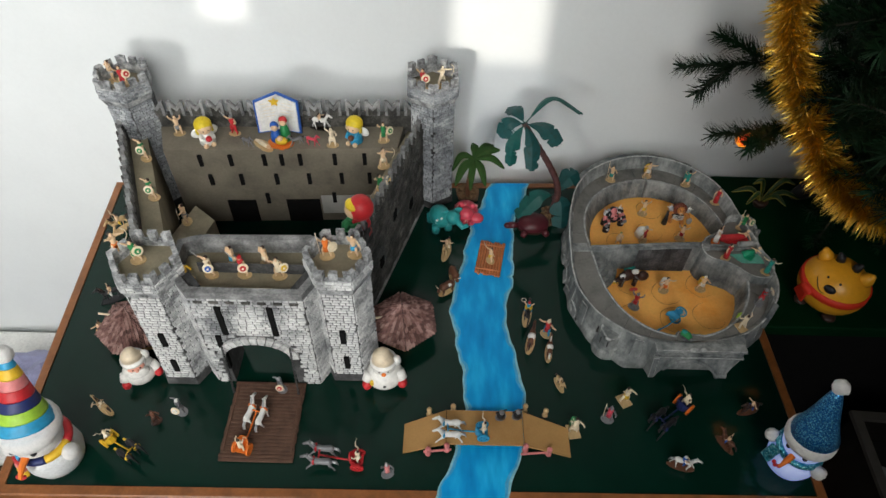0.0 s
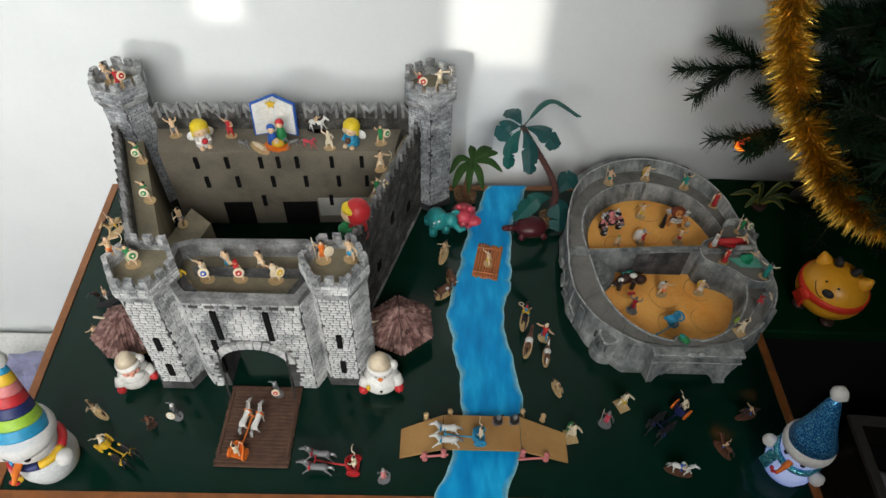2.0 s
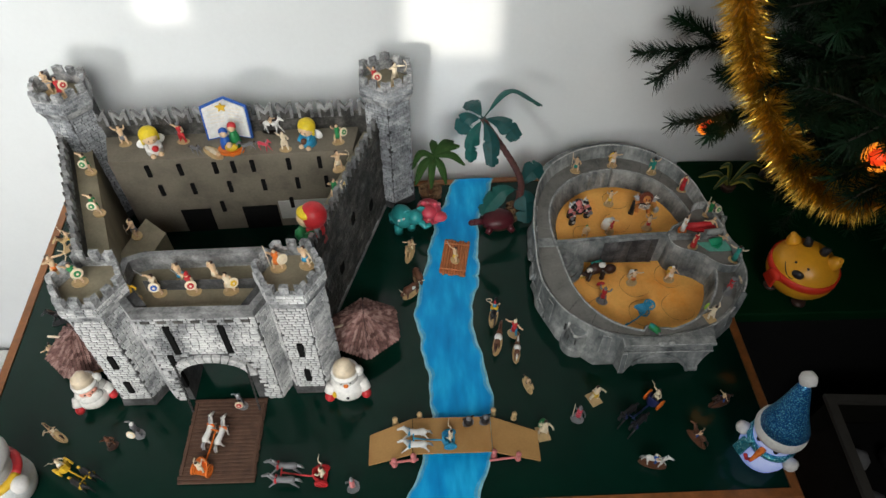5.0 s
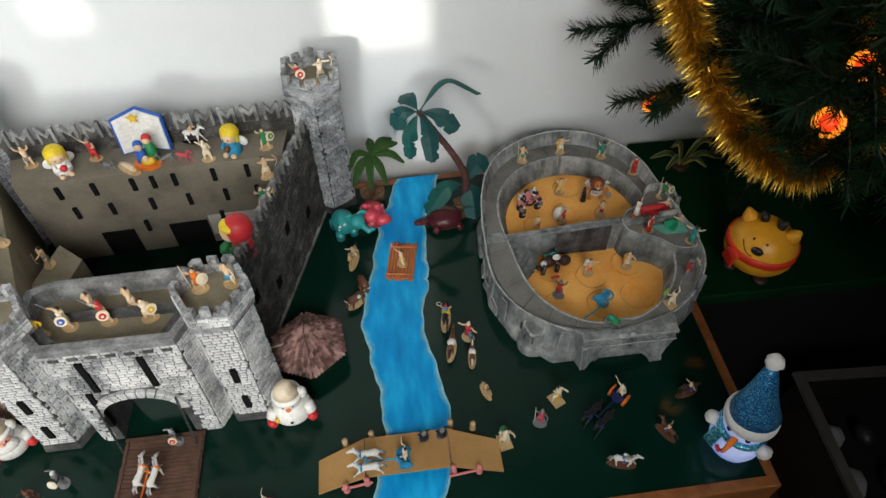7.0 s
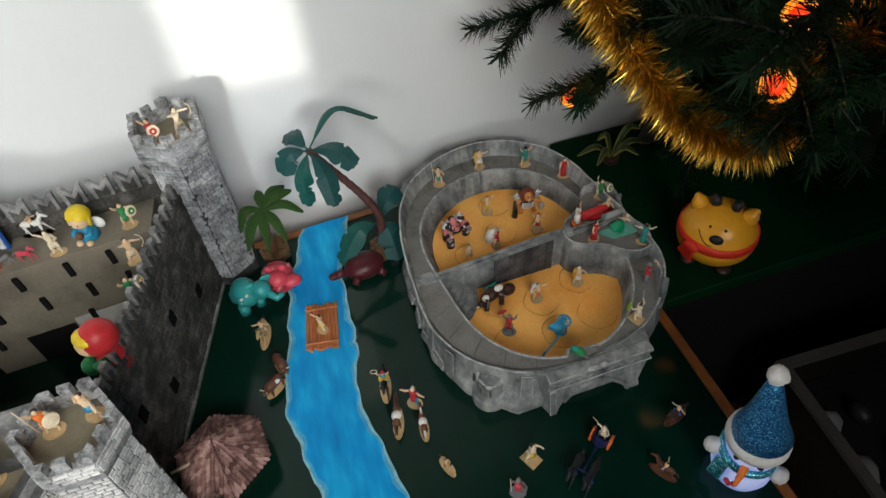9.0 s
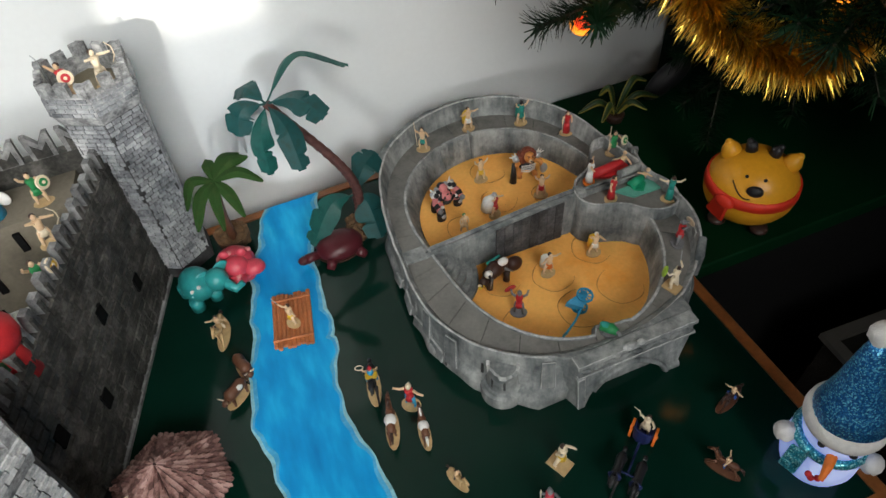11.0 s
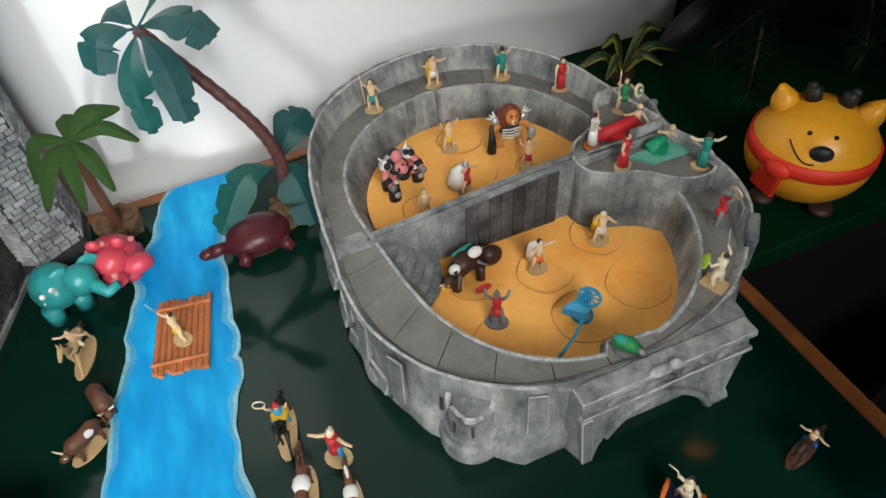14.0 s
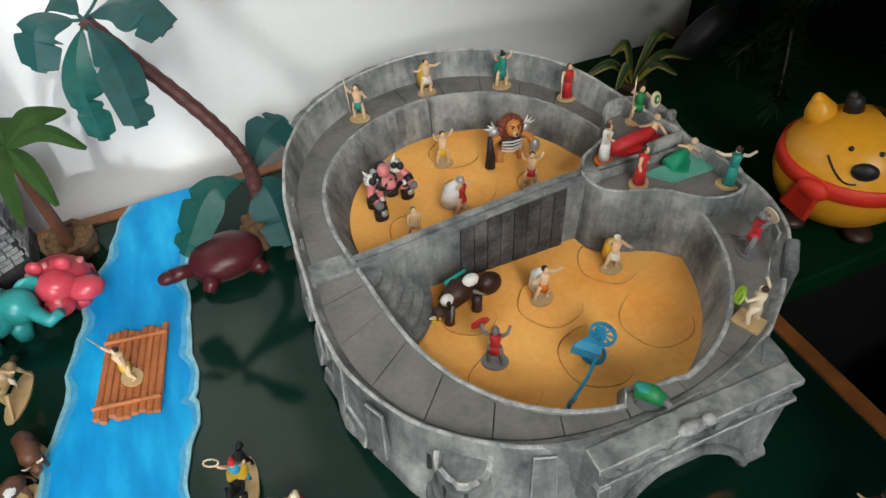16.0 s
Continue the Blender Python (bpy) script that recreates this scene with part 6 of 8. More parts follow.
# ---- palms ----
def leaf_blade(path, width, fold=0.25, notch=0.0, seed=0, thick=0.0006, face=(0.0, -0.55, 0.85), n=18, stem=0.0):
    """A cut palm leaf along a path, folded along its rib, with ragged edges."""
    rk = random.Random(seed)
    bm = bmesh.new()
    P_ = smoothline(path, n)
    loops = []
    cuts = [[(rk.uniform(0.50, 0.97), notch * rk.uniform(0.6, 1.4)) for q in range(rk.randint(1, 3))] for side in (0, 1)]
    for k, p in enumerate(P_):
        u = k / (n - 1)
        d = (P_[min(k + 1, n - 1)] - P_[max(k - 1, 0)]).normalized()
        sd = d.cross(Vector(face))
        sd = sd.normalized() if sd.length > 0.05 else Vector((1, 0, 0))
        up = sd.cross(d).normalized()
        w = width * (math.sin(math.pi * min(1, 0.06 + u * 0.90)) ** 0.75)
        if u < stem:
            w = 0.0011
        elif stem:
            v = (u - stem) / (1 - stem)
            w = width * (0.16 + 0.95 * min(1, v / 0.55) ** 0.8) * (1 - 0.30 * max(0.0, (v - 0.62) / 0.38)) * (1 if v < 0.97 else 0.45)
        jl = 1 - sum(c * max(0.0, 1 - abs(u - q) / 0.035) for q, c in cuts[0])
        jr = 1 - sum(c * max(0.0, 1 - abs(u - q) / 0.035) for q, c in cuts[1])
        dn = up * (-fold * w)
        loops.append([p + sd * w * jl + dn, p + up * 0.0006, p - sd * w * jr + dn, p - sd * w * jr * 0.98 + dn - up * thick, p - up * thick, p + sd * w * jl * 0.98 + dn - up * thick])
    rings(bm, loops)
    return bm


def palm(name, label, base, hub, bend, r0, r1, leaves, mat_leaf, wid, ringed=True, fuzzy=False, edge_on=()):
    th = thing(name, label, "toy palm", pose(*base))
    H = Vector(hub) - Vector(base)
    pts = smoothline([(0, 0, 0.004), Vector(bend), H], 44)
    bm = bmesh.new()
    tube(bm, pts, [(r0 + (r1 - r0) * k / 43) * (1.0 + (0.13 if ringed and k % 2 else 0)) for k in range(44)], 10)
    part("trunk", bm, C["brown"] if not ringed else M_TRUNK, th)
    for k, (dx, dy, dz, mx, my, mz) in enumerate(leaves):
        bm = leaf_blade([H, H + Vector((mx, my, mz)), H + Vector((dx, dy, dz))], wid * (0.85 + 0.3 * ((k * 37) % 10) / 10), 0.26 if not fuzzy else 0.34, 0.38 if not fuzzy else 0.04, k, n=44, stem=0.13 if not fuzzy else 0.0, face=(0.0, 0.30, 0.90) if k in edge_on else (0.0, -0.55, 0.85))
        part("leaf", bm, mat_leaf if k % 3 or fuzzy else C["leaf_b"], th)
    bm = bmesh.new()
    for q in range(26):
        rk = random.Random(q)
        a = rk.uniform(0, 6.28)
        rr = rk.uniform(0.0, 0.016)
        ball(bm, (rr * math.cos(a), rr * math.sin(a), rk.uniform(0.002, 0.012)), rk.uniform(0.004, 0.008), seg=6)
    if fuzzy:
        loops = []
        for r, z in ((0.015, 0.0), (0.019, 0.008), (0.0205, 0.017), (0.0165, 0.0165), (0.015, 0.011)):
            loops.append([(r * (1 + 0.10 * noise.noise(Vector((math.cos(a) * 2, math.sin(a) * 2, z * 90)))) * math.cos(a), r * math.sin(a), z + (0.0025 * noise.noise(Vector((math.cos(a) * 3, math.sin(a) * 3, 5))) if z > 0.012 else 0)) for a in [2 * math.pi * q / 28 for q in range(28)]])
        rings(bm, loops, cap0=True, cap1=True)
    part("root_clump", bm, M_FIBRE, th, "clump of brown fibre at the foot")
    return th


M_TRUNK = mat("ringed_palm_trunk", (0.10, 0.035, 0.03), 0.6, var=0.4, scale=120, fine=700, bump=0.6)
M_FIBRE = mat("brown_fibre", (0.20, 0.11, 0.05), 0.9, var=0.5, scale=180, fine=900, bump=1.0, depth=0.002)
# leaf tips and middles as offsets from the hub, placed to fit the camera's view
palm("palm_tree", "tall toy palm with teal leaves and a ringed trunk", (0.202, 0.853, 0), (0.140, 0.878, 0.183), (0.000, -0.002, 0.085), 0.0056, 0.0042,
     [(0.094, 0.031, -0.001, 0.043, 0.040, 0.022), (0.046, -0.059, 0.008, 0.026, -0.030, 0.016), (0.013, -0.057, -0.047, 0.010, -0.032, -0.012), (-0.017, -0.017, -0.073, -0.014, -0.012, -0.026),
      (-0.035, -0.009, -0.022, -0.024, -0.004, 0.002), (-0.023, 0.049, -0.007, -0.012, 0.022, 0.008)], C["leaf"], 0.0120, edge_on=(0,))
palm("palm_shoot", "low toy palm leaves round the tall palm's foot", (0.208, 0.856, 0), (0.204, 0.858, 0.052), (0.000, 0.0, 0.02), 0.006, 0.004,
     [(-0.062, -0.024, -0.034, -0.030, -0.012, 0.006), (0.014, -0.036, -0.044, 0.010, -0.016, -0.006), (0.038, 0.030, 0.026, 0.018, 0.012, 0.024)], C["leaf"], 0.0165)
palm("palm_bush", "small toy palm with fuzzy olive leaves", (0.0596, 0.8971, 0), (0.0665, 0.8691, 0.118), (0.001, -0.010, 0.06), 0.0050, 0.0036,
     [(-0.036, -0.003, -0.026, -0.022, -0.001, 0.006), (-0.031, -0.030, -0.034, -0.018, -0.015, -0.006), (0.018, -0.034, -0.030, 0.010, -0.018, -0.006), (0.047, -0.020, -0.003, 0.026, -0.010, 0.010),
      (0.032, 0.039, -0.004, 0.017, 0.018, 0.010), (-0.003, 0.041, -0.002, -0.001, 0.020, 0.008), (-0.006, -0.036, -0.038, -0.004, -0.018, -0.006), (0.040, 0.010, 0.010, 0.020, 0.004, 0.014)], C["fuzz"], 0.0066, False, True)

# ---- in the arena ----
A_ = "arena figurines"
warrior("cream figure with a teal skirt and a spear", (0.3040, 0.8990, 0.0505), -20, skin="skin", cloth="teal", weapon="spear", size=0.0315, group=A_)
warrior("figure in a white skirt waving a yellow cloak", (0.3690, 0.9110, 0.0505), 10, cloth="white", cape="yellow", arms="out", size=0.0315, group=A_)
warrior("figure with a dark mask and teal wings", (0.4320, 0.8920, 0.0505), 0, cloth="teal", helm="black", cape="teal", hair="black", arms="up", size=0.0315, group=A_)
warrior("figure in a long red robe with a staff", (0.4720, 0.8500, 0.0505), -10, cloth="red", robe=True, weapon="spear", arms="down", size=0.0315, group=A_)
warrior("yellow-clad dancer with raised arms", (0.3570, 0.8490, 0.0205), 0, cloth="yellow", arms="up", size=0.0315, group=A_)
warrior("figure in a red tunic with raised arms", (0.4085, 0.7930, 0.0205), -20, cloth="red", arms="up", size=0.0315, group=A_)
warrior("figure with a large white cloak and a red belt", (0.3461, 0.7876, 0.0205), 50, cloth="red", cape="white", helm="silver", wide=1.5, size=0.0325, group=A_)
warrior("small figure with a green collar", (0.3049, 0.7795, 0.0205), 0, cloth="skin", hair="green", arms="down", base=False, size=0.027, group=A_)
warrior("figure with black hair and a white shawl", (0.3630, 0.6910, 0.0115), 10, cloth="orange", hair="black", cape="white", wide=1.15, arms="out", size=0.0315, group=A_)
warrior("white-clad figure with a yellow cloth", (0.4215, 0.6955, 0.0115), 0, cloth="white", hair="white", cape="yellow", size=0.0315, group=A_)
warrior("grey fighter with a red shield held overhead", (0.3110, 0.6580, 0.0115), 150, skin="grey", cloth="red", helm="grey", basecol="grey", arms="up", shield="grey", rim="red", size=0.0330, group=A_)
warrior("red and grey fighter crouching on the walk", (0.4819, 0.6426, 0.0505), 60, skin="grey", cloth="red", basecol="grey", shield="red", helm="grey", size=0.032, group=A_)
warrior("cream figure with a green shield on a square base", (0.4435, 0.5975, 0.0505), -160, skin="cream", cloth="cream", weapon="sword", square=True, shield="lime", rim="lime", size=0.0300, group=A_)
warrior("guard with a green round shield and a spear", (0.4926, 0.7828, 0.0605), -10, cloth="green", shield="green", weapon="spear", size=0.0315, group=A_)
warrior("figure in a white robe reaching out", (0.4435, 0.7520, 0.0605), 60, skin="skin", cloth="white", robe=True, arms="out", basecol="orange", size=0.0315, group=A_)
warrior("figure in a red robe by the parapet", (0.4505, 0.7190, 0.0605), 30, cloth="red", robe=True, arms="down", size=0.0315, group=A_)
warrior("figure in a pale green robe by the parapet", (0.5043, 0.6922, 0.0605), 150, skin="cream", cloth="teal", robe=True, arms="out", size=0.0315, group=A_)
# two women lying at table in the guests' box
f = Fig()
f.limb([(-1.0, -0.10, 0.10), (-0.6, -0.08, 0.20), (-0.1, 0.0, 0.28), (0.25, 0.05, 0.36)], [0.22, 0.20, 0.19, 0.14], "red", 10)
f.slab([(-1.15, -0.22), (-0.5, -0.42), (0.2, -0.40), (0.55, -0.12), (0.45, 0.22), (-0.3, 0.18), (-0.9, 0.05)], 0, 0.14, "red")
f.limb([(0.25, 0.05, 0.36), (0.30, 0.07, 0.60)], [0.12, 0.10], "skin", 9)
f.ball((0.31, 0.05, 0.78), 0.09, "skin")
f.limb([(0.20, 0.05, 0.58), (-0.02, -0.02, 0.60), (-0.25, -0.06, 0.66)], [0.045, 0.04, 0.03], "skin")
f.limb([(0.38, 0.05, 0.56), (0.52, -0.10, 0.36), (0.60, -0.22, 0.20)], [0.045, 0.04, 0.035], "skin")
f.done("reclining_figurine", "woman in a flowing red gown reclining in the guests' box", "figurine", (0.4812, 0.7570, 0.0605), -8, 0.027, A_)
f = Fig()
f.slab([(-1.0, -0.10), (-0.42, -0.62), (0.80, -0.45), (0.62, 0.20)], 0, 0.09, "mint")
f.limb([(-0.35, -0.10, 0.14), (0.0, 0.0, 0.26), (0.25, 0.10, 0.34)], [0.22, 0.20, 0.13], "jade", 10)
f.slab([(-0.30, -0.30), (0.05, -0.46), (0.32, -0.10), (0.30, 0.18), (-0.30, 0.14)], 0.088, 0.16, "jade")
f.limb([(0.25, 0.10, 0.34), (0.38, 0.16, 0.46)], [0.11, 0.09], "skin", 9)
f.ball((0.48, 0.17, 0.58), 0.09, "skin")
f.limb([(0.30, 0.12, 0.46), (0.05, 0.22, 0.50)], [0.045, 0.03], "skin")
f.limb([(0.40, 0.12, 0.44), (0.62, 0.02, 0.30)], [0.045, 0.03], "skin")
f.done("reclining_figurine", "woman in a green gown reclining on a mint cloth", "figurine", (0.4870, 0.7247, 0.0605), -8, 0.027, A_)
# armoured brute, lion warrior, dark winged beast
f = Fig()
for x, y in ((-0.50, -0.40), (0.52, -0.22), (-0.34, 0.12), (0.30, 0.16)):
    f.slab(oval(0.19, 0.16, 10, (x, y)), 0, 0.20, "black")
    f.limb([(x, y, 0.18), (x * 0.95, y * 0.8, 0.34), (x * 0.6, y * 0.4, 0.58)], [0.14, 0.15, 0.15], "pink", 9)
    f.limb([(x, y, 0.16), (x * 0.98, y * 0.95, 0.36)], [0.19, 0.17], "black", 10)
    f.ball((x, y - 0.13, 0.24), 0.11, "silver", (1, 0.8, 0.9), 9)
    f.ball((x * 0.9, y * 0.8 - 0.08, 0.46), 0.12, "black", (1.1, 1, 0.6), 8)
    f.ball((x * 0.8, y * 0.7 - 0.10, 0.54), 0.07, "white", seg=7)
f.ball((0, 0, 0.70), 0.30, "black", (1.15, 0.85, 0.8), 14)
f.ball((0, -0.08, 0.74), 0.25, "pink", (1.0, 0.85, 0.8), 12)
f.ball((0.0, -0.22, 0.72), 0.17, "pink", seg=10)
for s in (-1, 1):
    f.ball((0.40 * s, 0.02, 0.92), 0.19, "white", (1, 1, 0.8), 10)
    f.ball((0.44 * s, -0.12, 0.99), 0.11, "black", seg=8)
    f.ball((0.30 * s, -0.06, 1.05), 0.09, "black", seg=8)
    f.ball((0.52 * s, 0.06, 1.00), 0.08, "silver", seg=8)
    f.limb([(0.40 * s, 0.12, 0.98), (0.52 * s, 0.16, 1.20)], [0.07, 0.01], "white", 6)
    f.limb([(0.42 * s, -0.02, 0.88), (0.58 * s, -0.16, 0.66), (0.56 * s, -0.38, 0.50)], [0.12, 0.11, 0.10], "pink", 9)
    f.limb([(0.58 * s, -0.18, 0.64), (0.57 * s, -0.32, 0.54)], [0.13, 0.12], "black", 9)
    f.ball((0.56 * s, -0.44, 0.48), 0.12, "grey", seg=9)
    f.ball((0.22 * s, 0.12, 1.02), 0.11, "silver", seg=8)
f.ball((-0.05, -0.06, 1.10), 0.18, "pink", seg=12)
f.ball((-0.05, 0.05, 1.17), 0.16, "black", (1.1, 1, 0.6), 10)
for q in (-0.14, 0.0, 0.14):
    f.ball((q, -0.26, 0.84 - abs(q) * 0.5), 0.07, "black", (1, 0.5, 1), 7)
    f.ball((q, 0.26, 0.88), 0.09, "white" if q else "silver", seg=7)
f.limb([(-0.30, -0.30, 0.62), (0.0, -0.36, 0.58), (0.30, -0.30, 0.66)], 0.06, "black", 6)
f.done("armoured_figurine", "burly pink toy fighter in black and silver armour", "figurine", (0.2984, 0.8239, 0.0205), 20, 0.0300)
f = Fig()
f.ball((0, 0, 0.60), 0.28, "black", (1.15, 0.85, 0.9), 14)
for q in range(4):
    f.limb([(-0.28, -0.16 - 0.02 * q, 0.42 + 0.10 * q), (0.0, -0.25, 0.40 + 0.10 * q), (0.28, -0.16 - 0.02 * q, 0.42 + 0.10 * q)], 0.026, "white", 5)
f.ball((0, 0.02, 1.02), 0.33, "mane", (1, 0.75, 1.15), 16)
for q in range(14):
    a_ = 2 * math.pi * q / 14
    f.ball((0.27 * math.cos(a_), -0.05, 1.02 + 0.31 * math.sin(a_)), 0.10, "mane", seg=7)
f.ball((0, -0.26, 1.14), 0.22, "lion", (0.9, 0.8, 1.1), 12)
for s in (-1, 1):
    f.ball((0.08 * s, -0.40, 1.22), 0.030, "black", seg=7)
    f.limb([(0.03 * s, -0.41, 1.26), (0.13 * s, -0.38, 1.31)], 0.022, "mane", 5)
f.ball((0, -0.44, 1.08), 0.085, "skin")
f.ball((0, -0.51, 1.11), 0.035, "black", seg=7)
f.limb([(-0.06, -0.48, 1.01), (0, -0.50, 0.99), (0.06, -0.48, 1.01)], 0.025, "maroon", 5)
for s in (-1, 1):
    f.limb([(0.18 * s, 0, 0.45), (0.30 * s, -0.05, 0.2), (0.32 * s, -0.12, 0.05)], [0.15, 0.11, 0.12], "lion", 9)
    f.limb([(0.30 * s, 0, 0.78), (0.52 * s, -0.06, 0.66), (0.58 * s, -0.2, 0.5)], [0.12, 0.10, 0.09], "lion", 9)
    f.ball((0.42 * s, 0.02, 0.92), 0.16, "silver", (1, 0.8, 0.9), 10)
    for q in (0.0, 0.10, 0.20):
        f.limb([(0.40 * s, 0.04, 0.95), ((0.50 + q) * s, 0.06, 1.24 - q)], [0.06, 0.01], "white", 6)
f.slab(oval(0.3, 0.24, 12), 0.48, 0.56, "black")
f.limb([(-0.62, -0.26, 0.05), (-0.60, -0.24, 0.40), (-0.62, -0.22, 0.95)], [0.15, 0.12, 0.06], "black", 8)
f.ball((0.62, -0.22, 0.42), 0.19, "silver", (0.8, 0.6, 1.2), 10)
for q in range(9):
    f.limb([(-0.24 + 0.06 * q, 0.14, 1.14), (-0.30 + 0.075 * q, 0.14, 0.86), (-0.28 + 0.07 * q, 0.12, 0.66)], [0.10, 0.09, 0.04], "mane", 6)
f.done("lion_figurine", "orange lion-headed toy warrior in silver armour", "figurine", (0.4093, 0.8319, 0.0205), -8, 0.0310)
f = Fig()
f.limb([(-0.5, -0.1, 0.5), (-0.1, 0, 0.62), (0.35, 0.05, 0.5)], [0.24, 0.32, 0.22], "umber", 12)
f.ball((0.74, -0.02, 0.40), 0.34, "umber", (1.0, 0.75, 0.9), 16)
f.ball((-0.72, -0.2, 0.42), 0.19, "dark", (1.0, 0.9, 1.0), 10)
f.ball((-0.80, -0.36, 0.44), 0.04, "yellow")
f.ball((-0.90, -0.26, 0.30), 0.09, "yellow", (1, 0.8, 0.7), 8)
f.limb([(-0.85, -0.25, 0.42), (-1.02, -0.28, 0.5)], [0.06, 0.02], "cream", 6)
for x, y in ((-0.45, -0.25), (-0.35, 0.2), (0.3, -0.25), (0.35, 0.25)):
    f.limb([(x, y * 0.7, 0.4), (x - 0.03, y, 0.18), (x - 0.06, y * 1.1, 0.0)], [0.15, 0.12, 0.13], "dark", 8)
f.ball((-0.52, -0.22, 0.78), 0.17, "white", (1, 0.8, 0.9), 10)
f.ball((-0.55, -0.34, 0.80), 0.06, "black", seg=8)
f.ball((0.22, -0.05, 0.86), 0.19, "white", (1.2, 0.8, 0.8), 10)
f.limb([(0.15, -0.3, 0.75), (0.5, -0.32, 0.40)], [0.05, 0.02], "grey", 6)
f.limb([(-0.45, -0.36, 0.65), (-0.55, -0.42, 0.2)], [0.05, 0.02], "grey", 6)
f.limb([(-0.3, 0.25, 0.75), (0.3, 0.28, 0.85)], [0.06, 0.05], "teal", 6)
f.done("beast_figurine", "dark brown toy beast with silver armour plates", "figurine", (0.3107, 0.7081, 0.0115), 8, 0.0285)
chariot("light blue toy chariot tipped over on the sand", pose(0.3771, 0.6306, 0.0115) @ pose(0, 0, 0.0100, 0, -80, -40), "sky", "sky", "sky", driver=None, horses=False, size=0.0330)
f = Fig()
f.slab(oval(0.3, 0.22), 0, 0.06, "grey")
f.limb([(-0.3, 0, 0.35), (0.1, 0, 0.4), (0.35, 0, 0.3)], [0.2, 0.22, 0.14], "green", 10)
f.limb([(0.3, 0, 0.35), (0.5, -0.15, 0.4)], [0.1, 0.08], "grey", 8)
f.ball((-0.1, 0, 0.5), 0.2, "teal", (1.4, 0.8, 0.5))
for s in (-1, 1):
    f.limb([(0.15 * s, 0.1 * s, 0.3), (0.2 * s, 0.1 * s, 0.05)], [0.08, 0.06], "grey", 7)
f.done("crouching_figurine", "green and grey toy fighter crouching in the broken notch", "figurine", (0.3590, 0.5775, 0.0505), -50, 0.0235, A_)

# ---- light-up snowmen ----
def glitter(name, col, spark):
    m, nt, b = nodes_of(name)
    v = nt.nodes.new("ShaderNodeTexVoronoi")
    v.inputs["Scale"].default_value = 1000
    co = nt.nodes.new("ShaderNodeTexCoord")
    nt.links.new(co.outputs["Object"], v.inputs["Vector"])
    r = ramp_node(nt, v.outputs["Color"], [(0.35, col), (0.62, tuple(min(1, c * 1.8) for c in col)), (0.85, spark)])
    nt.links.new(r.outputs[0], b.inputs["Base Color"])
    b.inputs["Metallic"].default_value, b.inputs["Roughness"].default_value = 0.55, 0.32
    bp = nt.nodes.new("ShaderNodeBump")
    bp.inputs["Strength"].default_value, bp.inputs["Distance"].default_value = 0.9, 0.002
    nt.links.new(v.outputs["Color"], bp.inputs["Height"])
    nt.links.new(bp.outputs[0], b.inputs["Normal"])
    return m


M_GLIT = glitter("blue_glitter", (0.006, 0.10, 0.30), (0.25, 0.75, 0.9))
M_GLIT2 = glitter("teal_glitter", (0.01, 0.20, 0.27), (0.45, 0.9, 0.9))
M_PEARL = mat("pearly_snow_body", (0.72, 0.74, 0.75), 0.3, var=0.12, scale=250, fine=500, bump=0.9, depth=0.002)
M_GLOW = mat("glowing_snow_body", (0.70, 0.74, 0.76), 0.4, var=0.06, scale=60, emit=((0.22, 0.34, 1.0), 0.55))
M_FLEECE = mat("white_fleece", (0.76, 0.74, 0.72), 0.9, var=0.1, scale=200, fine=900, bump=0.8, depth=0.002)


